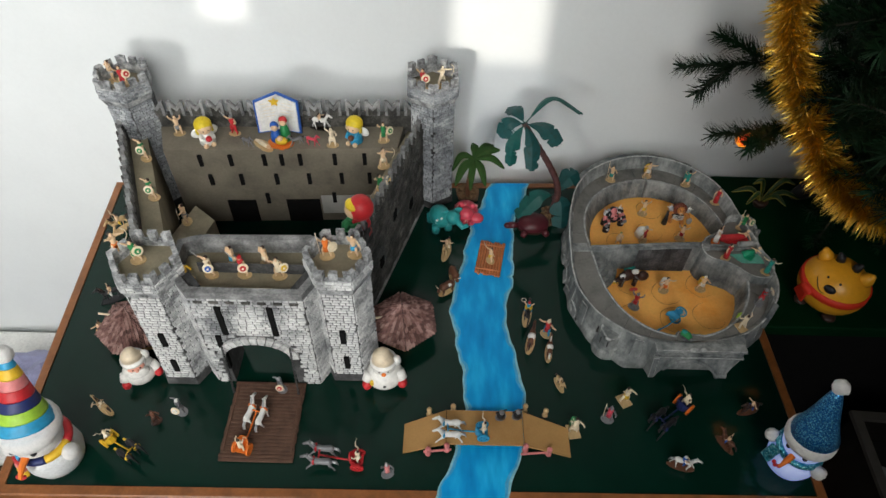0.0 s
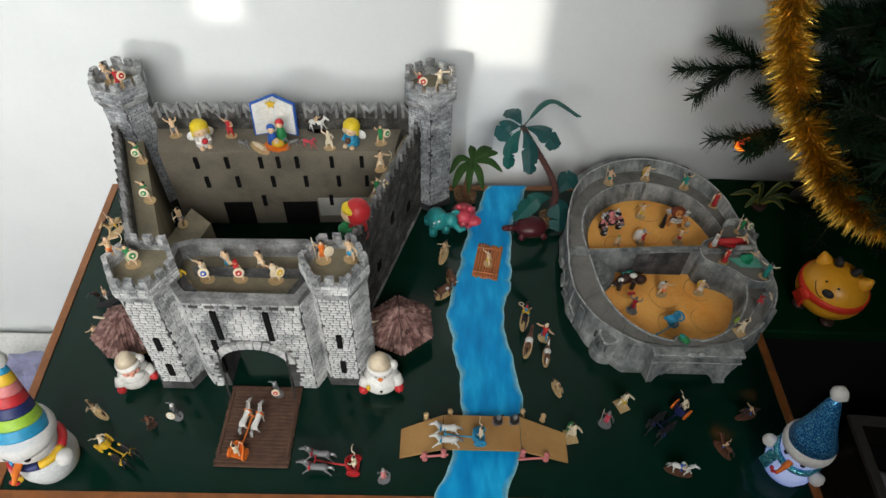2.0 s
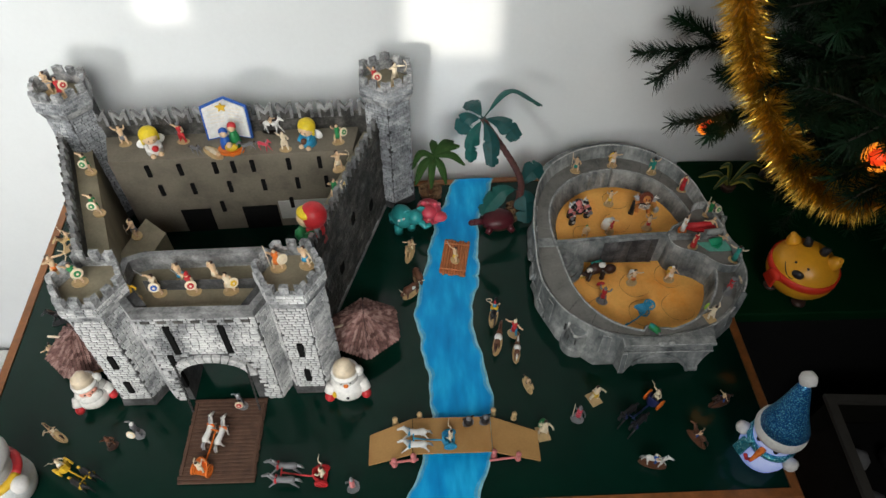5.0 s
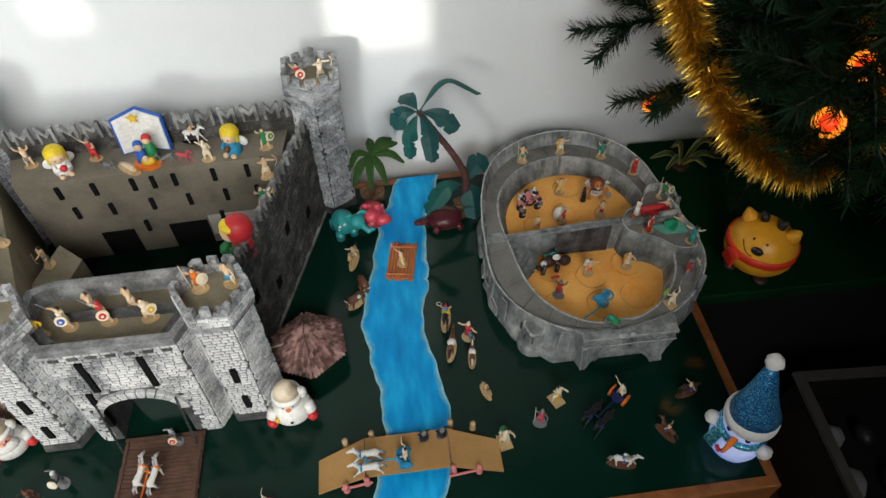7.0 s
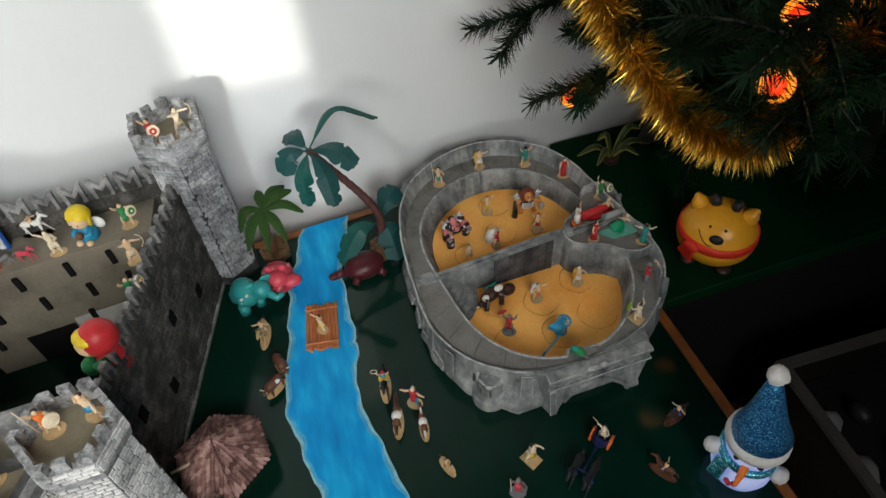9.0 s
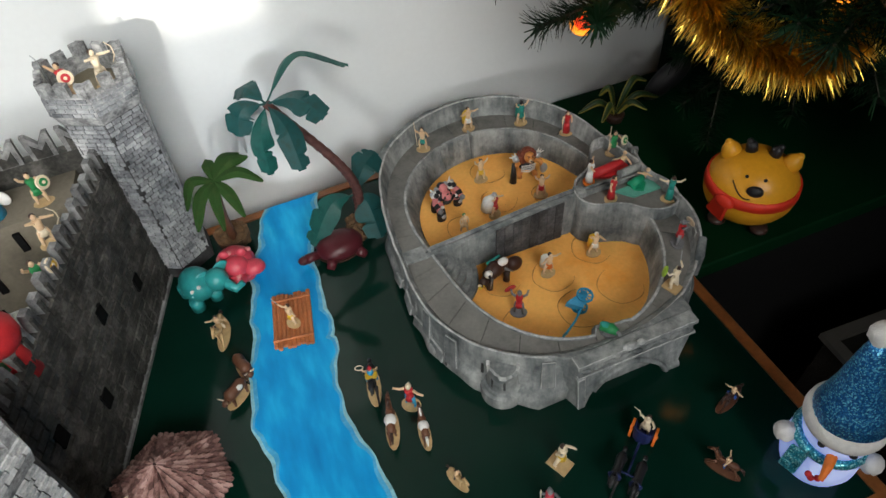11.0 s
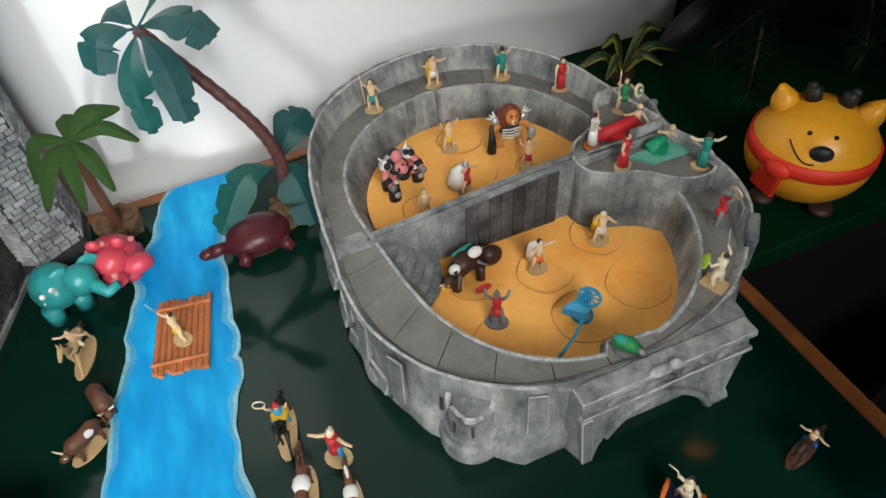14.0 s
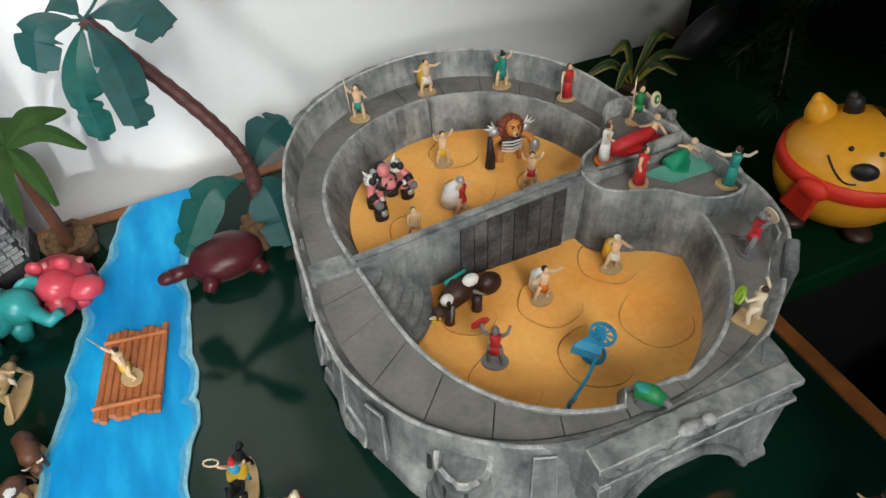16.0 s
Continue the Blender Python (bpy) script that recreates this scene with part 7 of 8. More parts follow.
def lamp_snowman(label, at, yaw, tip, k, h, body_m, hat_rows, band_m, scarf_rows):
    """A snowman lamp: domed body, head, tall hat in rings, scarf, pompoms. k: width, h: height."""
    th = thing("snowman_lamp", label, "ornament", pose(*at, 0, 0, yaw))
    bm = bmesh.new()
    lathe(bm, [(0.026 * k, 0), (0.035 * k, 0.006 * h), (0.0395 * k, 0.020 * h), (0.0385 * k, 0.036 * h), (0.032 * k, 0.048 * h), (0.026 * k, 0.053 * h)], 30)
    body = part("body", bm, body_m, th)
    bm = bmesh.new()
    ball(bm, (0, -0.002, 0.070 * h), 0.034 * k, seg=24, scale=(1, 1, 0.92))
    part("head", bm, body_m if hat_rows[0] is M_GLIT else M_FLEECE, th)
    h0, tip = Vector((0, 0, 0.086 * h)), pose(*at, 0, 0, yaw).inverted() @ Vector(tip)
    bm = bmesh.new()
    loops = []
    for r_, z_ in ((0.034, -0.010), (0.0385, -0.009), (0.0400, -0.003), (0.0390, 0.005), (0.0350, 0.009)):
        loops.append([(r_ * k * math.cos(a), r_ * k * math.sin(a), h0.z + z_ * h) for a in [2 * math.pi * q / 30 for q in range(30)]])
    rings(bm, loops)
    part("hat_band", bm, band_m, th, smooth=True)
    n = len(hat_rows)
    base_ = h0 + Vector((0, 0, 0.0092 * h))
    for q, mm in enumerate(hat_rows):
        u0, u1 = q / n, (q + 1) / n
        bm = bmesh.new()
        rad = lambda u: (0.0325 * (1 - u) ** 0.85 * (1 - 0.16 * math.sin(math.pi * u)) + 0.0045) * k
        cc = lambda u: base_.lerp(tip, u)
        sub_ = 6
        tube(bm, [cc(u0 + (u1 - u0) * e_ / sub_) for e_ in range(sub_ + 1)], [rad(u0 + (u1 - u0) * e_ / sub_) for e_ in range(sub_ + 1)], 26)
        part("hat" if n == 1 else "hat_stripe", bm, mm, th, smooth=True)
    bm = bmesh.new()
    ball(bm, tip + Vector((0, 0, 0.004 * h)), 0.0125 * k, seg=16)
    for v in bm.verts:
        v.co += (v.co - tip).normalized() * 0.0018 * noise.noise(v.co * 420)
    part("pompom", bm, M_FLEECE, th)
    ns = len(scarf_rows)
    for q, mm in enumerate(scarf_rows):
        bm = bmesh.new()
        a0, a1 = 2 * math.pi * q / ns, 2 * math.pi * (q + 1) / ns
        tube(bm, [(0.033 * k * math.cos(a0 + (a1 - a0) * e_ / 8), 0.033 * k * math.sin(a0 + (a1 - a0) * e_ / 8), 0.0505 * h) for e_ in range(9)], 0.0060 * k, 9)
        part("scarf", bm, mm, th, smooth=True)
    for q in range(3):
        bm = bmesh.new()
        x0 = -0.036 * k
        vs = box(bm, x0, x0 + 0.019 * k, -0.004 * k, 0.002 * k, -0.0095 * h * (q + 1), -0.0095 * h * q - 0.0002, 0.0012)
        bmesh.ops.transform(bm, matrix=pose(0, -0.037 * k, 0.047 * h, -14, 0, -22), verts=bm.verts[:])
        part("scarf_end", bm, scarf_rows[q % ns], th)
    bm = bmesh.new()
    tube(bm, [(0, -0.030 * k, 0.066 * h), (-0.002 * k, -0.046 * k, 0.061 * h), (-0.004 * k, -0.058 * k, 0.052 * h)], [0.0055 * k, 0.0048 * k, 0.0025 * k], 9)
    part("nose", bm, C["orange"], th, "orange carrot nose")
    bm = bmesh.new()
    for dx, dz in ((0, 0), (0.004, 0.003), (-0.003, 0.004)):
        ball(bm, (-0.010 * k + dx, -0.052 * k, 0.042 * h + dz), 0.0028, seg=7)
    part("berry_bunch", bm, C["red"], th)
    for s in (-1, 1):
        bm = bmesh.new()
        ball(bm, (0.0145 * s * k, -0.0325 * k, 0.0735 * h), 0.0042 * k, seg=10)
        part("eye", bm, C["black"], th)
        bm = bmesh.new()
        ball(bm, (0.042 * s * k, -0.012 * k, 0.046 * h), 0.0120 * k, seg=12)
        for v in bm.verts:
            v.co += Vector((1, 1, 1)) * 0.0012 * noise.noise(v.co * 400)
        part("mitten", bm, M_FLEECE, th)
    return th


lamp_snowman("snowman lamp with a blue glitter hat and a teal scarf", (0.4690, 0.4225, 0), -50, (0.4632, 0.4350, 0.170), 0.75, 0.90, M_GLOW, [M_GLIT], M_FLEECE, [M_GLIT2] * 3)
lamp_snowman("pearly snowman with a striped rainbow hat and scarf", (-0.4606, 0.4044, 0), -2, (-0.4632, 0.4425, 0.180), 0.86, 1.06, M_PEARL,
             [C["sky"], C["lime"], C["navy"], C["red"], C["pink"], C["yellow"], C["sky"]], M_FLEECE, [C["red"], C["pink"], C["yellow"], C["sky"], C["navy"], C["yellow"]])

# ---- bear on the side table ----
def on_ball(x, z, out=1.004):
    yy = 1 - (x / (0.055 * 1.03)) ** 2 - ((z - 0.056) / (0.055 * 0.93)) ** 2
    return (x, -0.055 * 0.95 * math.sqrt(max(0, yy)) * out, z)
bear = thing("bear_ornament", "round mustard-yellow bear ornament with a red scarf", "ornament", pose(0.607, 0.682, 0.0004, 0, 0, -47) @ Matrix.Scale(0.87, 4))
bm = bmesh.new()
ball(bm, (0, 0, 0.056), 0.055, seg=32, scale=(1.03, 0.95, 0.93))
part("body", bm, C["bear"], bear)
for s in (-1, 1):
    bm = bmesh.new()
    tube(bm, [(0.032 * s, 0.004, 0.090), (0.036 * s, 0.004, 0.102), (0.0405 * s, 0.003, 0.112)], [0.0125, 0.0115, 0.0045], 18)
    ball(bm, (0.0400 * s, 0.003, 0.1105), 0.0050, seg=12)
    part("ear", bm, C["bear"], bear, smooth=True)
    bm = bmesh.new()
    ball(bm, (0.026 * s, -0.020, 0.006), 0.011, seg=12, scale=(1.1, 1.2, 0.55))
    part("foot", bm, C["dark"], bear)
    bm = bmesh.new()
    ball(bm, on_ball(0.0105 * s, 0.094, 1.0), 0.0022, seg=8)
    part("eye", bm, C["black"], bear)
    bm = bmesh.new()
    tube(bm, [(0.013 * s, 0.004, 0.104), (0.015 * s, 0.004, 0.114), (0.018 * s, 0.004, 0.118)], [0.0075, 0.0070, 0.0035], 12)
    ball(bm, (0.0175 * s, 0.004, 0.1172), 0.0045, seg=9)
    part("antler", bm, C["black"], bear, "stubby black antler", smooth=True)
bm = bmesh.new()
ball(bm, on_ball(0.003, 0.083, 1.02), 0.0090, seg=14, scale=(1.1, 0.6, 0.85))
part("nose", bm, C["black"], bear)
bm = bmesh.new()
arc_ = [(-0.024 + 0.0010 * q, 0, 0.086 - 0.0135 * math.sin(math.pi * min(1, q / 24) * 0.62)) for q in range(25)]
tube(bm, [on_ball(x, z, 1.005) for x, _, z in arc_], 0.0008, 6)
part("mouth", bm, C["black"], bear)
bm = bmesh.new()
n = 48
loops = []
for q in range(n):
    a = 2 * math.pi * q / n
    z = 0.065 + 0.003 * math.sin(a)
    r = math.sqrt(max(0, 1 - ((z - 0.056) / 0.051) ** 2))
    c_ = Vector((0.0567 * r * math.cos(a), 0.0523 * r * math.sin(a), z))
    o_ = Vector((math.cos(a), math.sin(a), 0))
    loops.append([c_ - o_ * 0.0035 + Vector((0, 0, 0.0078)), c_ + o_ * 0.0002 + Vector((0, 0, 0.0068)), c_ + o_ * 0.0014 - Vector((0, 0, 0.0060)), c_ - o_ * 0.001 - Vector((0, 0, 0.0075))])
loops.append(loops[0])
rings(bm, loops, cap0=False, cap1=False)
part("scarf", bm, C["scarf"], bear, "red scarf", smooth=True)
bm = bmesh.new()
ball(bm, (-0.026, -0.0475, 0.060), 0.011, seg=12, scale=(1.2, 0.6, 0.85), rot=Matrix.Rotation(-0.5, 3, "Z"))
vs = box(bm, -0.011, 0.011, -0.0028, 0.0028, -0.030, 0.0, 0.002)
for v in vs:
    v.co.x *= 1 - v.co.z * 9
bmesh.ops.transform(bm, matrix=pose(-0.029, -0.0480, 0.058, 10, 14, -32), verts=vs)
part("scarf_knot", bm, C["scarf"], bear)

# ---- christmas tree ----
M_NEEDLE = mat("tree_needles", (0.006, 0.026, 0.009), 0.6, spec=0.14, var=0.4, scale=40, fine=300, bump=0)
M_BARK = mat("tree_stem", (0.03, 0.028, 0.018), 0.8, var=0.3)
M_GOLD = mat("gold_tinsel", (0.95, 0.62, 0.11), 0.28, 1.0, var=0.35, scale=200, bump=0)
TRUNK = (0.93, 0.78)
tree = thing("christmas_tree", "dark green artificial christmas tree on the side table", "christmas tree", pose(*TRUNK, 0.0))
bm = bmesh.new()
tube(bm, [(0, 0, 0), (0, 0, 0.5), (0, 0, 1.3)], [0.022, 0.018, 0.006], 10)
part("trunk", bm, M_BARK, tree)


def twig(verts, faces, p0, p1, n, ln, rk, sag=0.0):
    """Needles all round a stretch of stem."""
    d = (p1 - p0)
    u_ = d.normalized()
    s_ = u_.orthogonal().normalized()
    t_ = u_.cross(s_)
    for k in range(n):
        q = p0 + d * rk.random()
        a = rk.uniform(0, 6.283)
        w = (s_ * math.cos(a) + t_ * math.sin(a)) * rk.uniform(0.75, 1.0) + u_ * rk.uniform(0.25, 0.8)
        tip = q + w.normalized() * ln * rk.uniform(0.65, 1.1)
        sd = w.cross(u_).normalized() * 0.0010
        i = len(verts)
        verts += [q - sd, q + sd, tip + sd * 0.4, tip - sd * 0.4]
        faces.append((i, i + 1, i + 2, i + 3))


def branch(p0, p1, twigs, seed, ln=0.026, dens=1.0):
    """A stem from p0 to p1 with side twigs, needles on all of it; tree coordinates."""
    rk = random.Random(seed)
    verts, faces, stems = [], [], []
    p0, p1 = Vector(p0), Vector(p1)
    d = p1 - p0
    mid = p0.lerp(p1, 0.5) + Vector((0, 0, 0.03 * d.length))
    line = smoothline([p0, mid, p1], 9)
    stems.append((line, 0.0032))
    for a, b in zip(line[2:], line[3:]):
        twig(verts, faces, a, b, int(150 * dens * (a - b).length / 0.05), ln, rk)
    flat = d.cross(Vector((0, 0, 1))).normalized()
    for k in range(twigs):
        u = 0.25 + 0.7 * (k + rk.random() * 0.5) / twigs
        q = line[min(8, int(u * 8))].lerp(line[min(8, int(u * 8) + 1)], (u * 8) % 1)
        s_ = 1 if k % 2 else -1
        L_ = (0.16 - 0.09 * u) * rk.uniform(0.8, 1.2)
        e = q + (flat * s_ * rk.uniform(0.55, 0.8) + d.normalized() * 0.7 + Vector((0, 0, rk.uniform(-0.35, 0.25)))).normalized() * L_
        stems.append(([q, q.lerp(e, 0.5) + Vector((0, 0, 0.004)), e], 0.0018))
        twig(verts, faces, q, e, int(150 * dens * L_ / 0.05), ln * 0.92, rk)
    bm = bmesh.new()
    for pts, r in stems:
        tube(bm, pts, [r * (1 - 0.6 * j / (len(pts) - 1)) for j in range(len(pts))], 5, 0)
    vv = [bm.verts.new(v) for v in verts]
    for f_ in faces:
        bm.faces.new([vv[i] for i in f_]).material_index = 1
    part("branch", bm, [M_BARK, M_NEEDLE], tree)


T0 = Vector((*TRUNK, 0.0))
def to_tree(x, y, z):
    return Vector((x, y, z)) - T0


# branches that reach out over the arena
branch((-0.02, 0, 0.36), to_tree(0.357, 0.899, 0.278), 7, 1, 0.024, 1.5)
branch((-0.02, -0.01, 0.30), to_tree(0.384, 0.781, 0.246), 5, 2, 0.022, 1.5)
branch((-0.02, -0.01, 0.40), to_tree(0.449, 0.718, 0.350), 7, 3, 0.024, 1.4)
branch((-0.01, -0.02, 0.34), to_tree(0.523, 0.632, 0.285), 8, 4)
branch((-0.02, 0.0, 0.22), to_tree(0.549, 0.854, 0.190), 6, 5)
branch((-0.02, 0.0, 0.26), to_tree(0.595, 0.799, 0.085), 5, 6, 0.022, 1.2)
branch((-0.02, 0.02, 0.30), to_tree(0.523, 0.924, 0.210), 6, 7)
branch((-0.01, -0.02, 0.30), to_tree(0.613, 0.667, 0.230), 7, 8)
rk = random.Random(77)
seed = 20
for z, L_, n in ((0.24, 0.34, 8), (0.34, 0.44, 13), (0.40, 0.46, 17), (0.48, 0.45, 17), (0.56, 0.43, 15), (0.64, 0.40, 13), (0.72, 0.32, 9), (0.84, 0.27, 8), (0.96, 0.22, 7), (1.08, 0.16, 6), (1.2, 0.11, 5)):
    for k in range(n):
        a = 2 * math.pi * (k + rk.uniform(-0.2, 0.2)) / n + z * 5
        dx, dy = math.cos(a), math.sin(a)
        l = L_ * rk.uniform(0.85, 1.1)
        if dy > 0:
            l = min(l, 0.19 / max(dy, 0.05))
        branch((0, 0, z), (dx * l, dy * l, z + rk.uniform(-0.05, 0.02) - 0.05 * l), 8, seed, 0.030, 0.85)
        seed += 1

# gold tinsel, its strands thrown out from a drooping core
def tinsel(path, r, n, seed, label):
    rk = random.Random(seed)
    P_ = smoothline(path, 60)
    th = thing("tinsel_garland", label, "tinsel", pose(0, 0, 0), "tinsel garlands")
    bm = bmesh.new()
    tube(bm, P_, 0.0012, 5)
    part("core", bm, M_GOLD, th)
    bm = bmesh.new()
    for k in range(n):
        u = rk.random() * 58.99
        i = int(u)
        p = P_[i].lerp(P_[i + 1], u - i)
        d = (P_[i + 1] - P_[i]).normalized()
        s_ = d.orthogonal().normalized()
        a = rk.uniform(0, 6.283)
        w = (s_ * math.cos(a) + d.cross(s_) * math.sin(a)) + d * rk.uniform(-0.4, 0.4) + Vector((0, 0, -0.15))
        w.normalize()
        L_ = r * rk.uniform(0.6, 1.1)
        side_ = w.cross(Vector((rk.uniform(-1, 1), rk.uniform(-1, 1), rk.uniform(-1, 1)))).normalized() * 0.00085
        mid = p + w * L_ * 0.55
        tip = p + w * L_ + Vector((0, 0, -0.004)) + side_ * rk.uniform(-2, 2)
        vs = [bm.verts.new(q) for q in (p - side_, p + side_, mid + side_, mid - side_, tip)]
        bm.faces.new((vs[0], vs[1], vs[2], vs[3]))
        bm.faces.new((vs[3], vs[2], vs[4]))
    tagged(part("tinsel_fringe", bm, M_GOLD, th), kind="stuff")
    return th


tinsel([(0.407, 0.793, 0.480), (0.424, 0.772, 0.400), (0.455, 0.733, 0.335), (0.492, 0.690, 0.279), (0.523, 0.658, 0.254), (0.556, 0.635, 0.247), (0.590, 0.632, 0.268), (0.623, 0.639, 0.300), (0.665, 0.658, 0.330)], 0.035, 7200, 1, "gold tinsel garland hanging in the christmas tree")
tinsel([(0.598, 0.698, 0.40), (0.657, 0.664, 0.385), (0.712, 0.649, 0.40), (0.780, 0.637, 0.43)], 0.029, 2600, 2, "gold tinsel garland deeper in the christmas tree")

# orange lamps: a yellow glass cup with a red bulb
M_LAMP = mat("lit_orange_glass", (0.9, 0.40, 0.05), 0.3, var=0.1, emit=((1.0, 0.30, 0.02), 1.6))
M_BULB = mat("lit_red_bulb", (0.8, 0.08, 0.02), 0.3, var=0.1, emit=((1.0, 0.05, 0.01), 1.0))
def tree_lamp(at, target, r=0.022):
    th = thing("fairy_light", "glowing orange glass christmas light with a red bulb", "christmas light", look(at, target), "christmas lights")
    bm = bmesh.new()
    lathe(bm, [(r * 0.35, -r * 0.9), (r * 0.75, -r * 0.6), (r, 0.0), (r * 0.96, r * 0.18), (r * 0.78, r * 0.24), (r * 0.7, r * 0.05), (r * 0.3, -r * 0.4)], 24)
    part("cup", bm, M_LAMP, th)
    bm = bmesh.new()
    ball(bm, (0, 0, r * 0.06), r * 0.58, seg=16, scale=(1, 1, 0.7))
    part("bulb", bm, M_BULB, th)
    bm = bmesh.new()
    tube(bm, [(0, 0, -r * 0.9), (0, 0.003, -r * 1.6)], r * 0.3, 8)
    part("socket", bm, C["green"], th)
branch(to_tree(0.620, 0.694, 0.330), to_tree(0.560, 0.631, 0.322), 1, 402, 0.016, 0.45)
for at in ((0.5735, 0.648, 0.300), (0.630, 0.702, 0.331), (0.436, 0.787, 0.236)):
    d_ = (Vector((0.15, 0.15, 0.62)) - Vector(at))
    tree_lamp(at, Vector(at) - d_, 0.0175 if at[0] > 0.5 else 0.0130)
    l_ = new("fairy_glow", bpy.data.lights.new("fairy_glow", "POINT"))
    l_.data.energy, l_.data.color, l_.data.shadow_soft_size = 0.050, (1.0, 0.35, 0.06), 0.02
    l_.location = Vector(at) + d_.normalized() * 0.03

# ---- beside the tree ----
M_STRIPE = mat("plant_leaf_green", (0.022, 0.065, 0.018), 0.4, var=0.4, scale=40)
M_STRIPE2 = mat("plant_leaf_yellow", (0.30, 0.26, 0.04), 0.5, var=0.2, scale=60)
plant = thing("striped_plant", "green plant with long yellow-edged leaves", "plant", pose(0.580, 0.900, 0.0003) @ Matrix.Scale(0.66, 4))
for k, (a, L_, h) in enumerate(((175, 0.085, 0.055), (215, 0.075, 0.06), (140, 0.075, 0.075), (15, 0.085, 0.08), (320, 0.06, 0.05), (350, 0.09, 0.055))):
    ca, sa = math.cos(math.radians(a)), math.sin(math.radians(a))
    if sa > 0.3:
        L_ *= 0.5
    path_ = [(0, 0, 0.012), (ca * L_ * 0.45, sa * L_ * 0.45, h), (ca * L_, sa * L_, h * 0.72)]
    lf_ = part("leaf", leaf_blade(path_, 0.0075, 0.25, 0.0, k), M_STRIPE2, plant, smooth=True)
    part("leaf_middle", leaf_blade([(x, y, z + 0.0012) for x, y, z in path_], 0.0050, 0.25, 0.0, k, 0.0004), M_STRIPE, lf_, smooth=True)
bm = bmesh.new()
lathe(bm, [(0.016, 0), (0.02, 0.016), (0.017, 0.018), (0.01, 0.017)], 16)
part("pot", bm, C["dark"], plant)
bm = bmesh.new()
ball(bm, (0, 0, 0), 0.030, seg=18, scale=(0.55, 0.5, 1.35))
solo("black_pouch", bm, C["black"], "elongated black cloth pouch leaning on the box", "pouch", m=pose(0.660, 0.905, 0.0400, 12, 38, 0))
# dark box added in front of the white wall, for the shade behind the tree
bm = bmesh.new()
box(bm, 0.695, 1.14, 0.905, 0.972, 0.0003, 0.36, 0.004)
solo("wrapped_box", bm, mat("dark_green_paper", (0.002, 0.009, 0.005), 0.7, spec=0.06, var=0.4, scale=12), "added dark green box in place of the shade behind the tree", "box")

# ---- right of the table ----
M_CAB = mat("dark_cabinet_wood", (0.050, 0.022, 0.012), 0.5, spec=0.2, var=0.4, scale=10, fine=120)
# built out from a strip of brown wood; added to keep this side dark
cab = thing("wooden_cabinet", "tall dark brown wooden cabinet beside the tree", "cabinet", pose(1.18, 0.30, FLOOR))
bm = bmesh.new()
box(bm, 0, 0.45, -0.55, 0.68, 0, 1.75, 0.004)
part("body", bm, M_CAB, cab)
for y0 in (-0.53, 0.08):
    bm = bmesh.new()
    box(bm, -0.018, -0.0005, y0, y0 + 0.57, 0.06, 1.70, 0.004)
    d_ = part("door", bm, M_CAB, cab)
    bm = bmesh.new()
    ball(bm, (-0.026, y0 + (0.53 if y0 < 0 else 0.04), 0.9), 0.012, seg=10)
    part("knob", bm, M_IRON, d_)
bench = thing("wooden_bench", "low dark wooden bench beside the table", "bench", pose(0.86, 0.36, FLOOR))
bm = bmesh.new()
box(bm, -0.26, 0.28, -0.30, 0.24, 0.40, 0.43, 0.003)
part("seat", bm, M_CAB, bench)
for x, y in ((-0.23, -0.27), (0.25, -0.27), (-0.23, 0.21), (0.25, 0.21)):
    bm = bmesh.new()
    box(bm, x - 0.02, x + 0.02, y - 0.02, y + 0.02, 0, 0.3995, 0.002)
    part("leg", bm, M_CAB, bench)
crate = thing("plastic_crate", "smoky clear plastic crate with dark things inside", "crate", pose(0.672, 0.555, FLOOR + 0.43, 0, 0, -3))
M_CLEAR = mat("smoky_plastic", (0.014, 0.013, 0.011), 0.2, spec=0.3, var=0.2, scale=30, bump=0.05)
for x0, x1, y0, y1, z0, z1 in ((0, 0.42, -0.42, 0, 0, 0.006), (0, 0.005, -0.42, 0, 0.006, 0.19), (0.415, 0.42, -0.42, 0, 0.006, 0.19), (0.005, 0.415, -0.005, 0, 0.006, 0.19), (0.005, 0.415, -0.42, -0.415, 0.006, 0.19)):
    bm = bmesh.new()
    box(bm, x0, x1, y0, y1, z0, z1, 0.001)
    part("panel", bm, M_CLEAR, crate)
bm = bmesh.new()
o_ = [(-0.006, -0.426), (0.426, -0.426), (0.426, 0.006), (-0.006, 0.006)]
rings(bm, [[(*p, z) for p in rr] for rr, z in ((o_, 0.188), (o_, 0.196), (inset(o_, 0.014), 0.196), (inset(o_, 0.014), 0.188), (o_, 0.188))], cap0=False, cap1=False)
part("rim", bm, mat("grey_plastic_rim", (0.06, 0.056, 0.05), 0.3, var=0.2), crate)
rk = random.Random(9)
for k in range(26):
    bm = bmesh.new()
    ball(bm, (0, 0, 0), rk.uniform(0.018, 0.034), seg=8, scale=(1, rk.uniform(0.6, 1), 0.7))
    solo("dark_bauble", bm, C["black"] if k % 3 else C["grey"], "dark shiny bauble lying in the crate", "bauble", "baubles in the crate", m=pose(0.70 + (k % 6) * 0.064 + rk.uniform(-0.01, 0.01), 0.19 + (k // 6) * 0.072, FLOOR + 0.43 + 0.135, rk.uniform(0, 90), 0, rk.uniform(0, 90)))
bm = bmesh.new()
box(bm, 0.68, 1.08, 0.145, 0.548, FLOOR + 0.4365, FLOOR + 0.55, 0.004)
solo("dark_cloth", bm, M_DARK, "folded dark cloth filling the crate", "cloth")

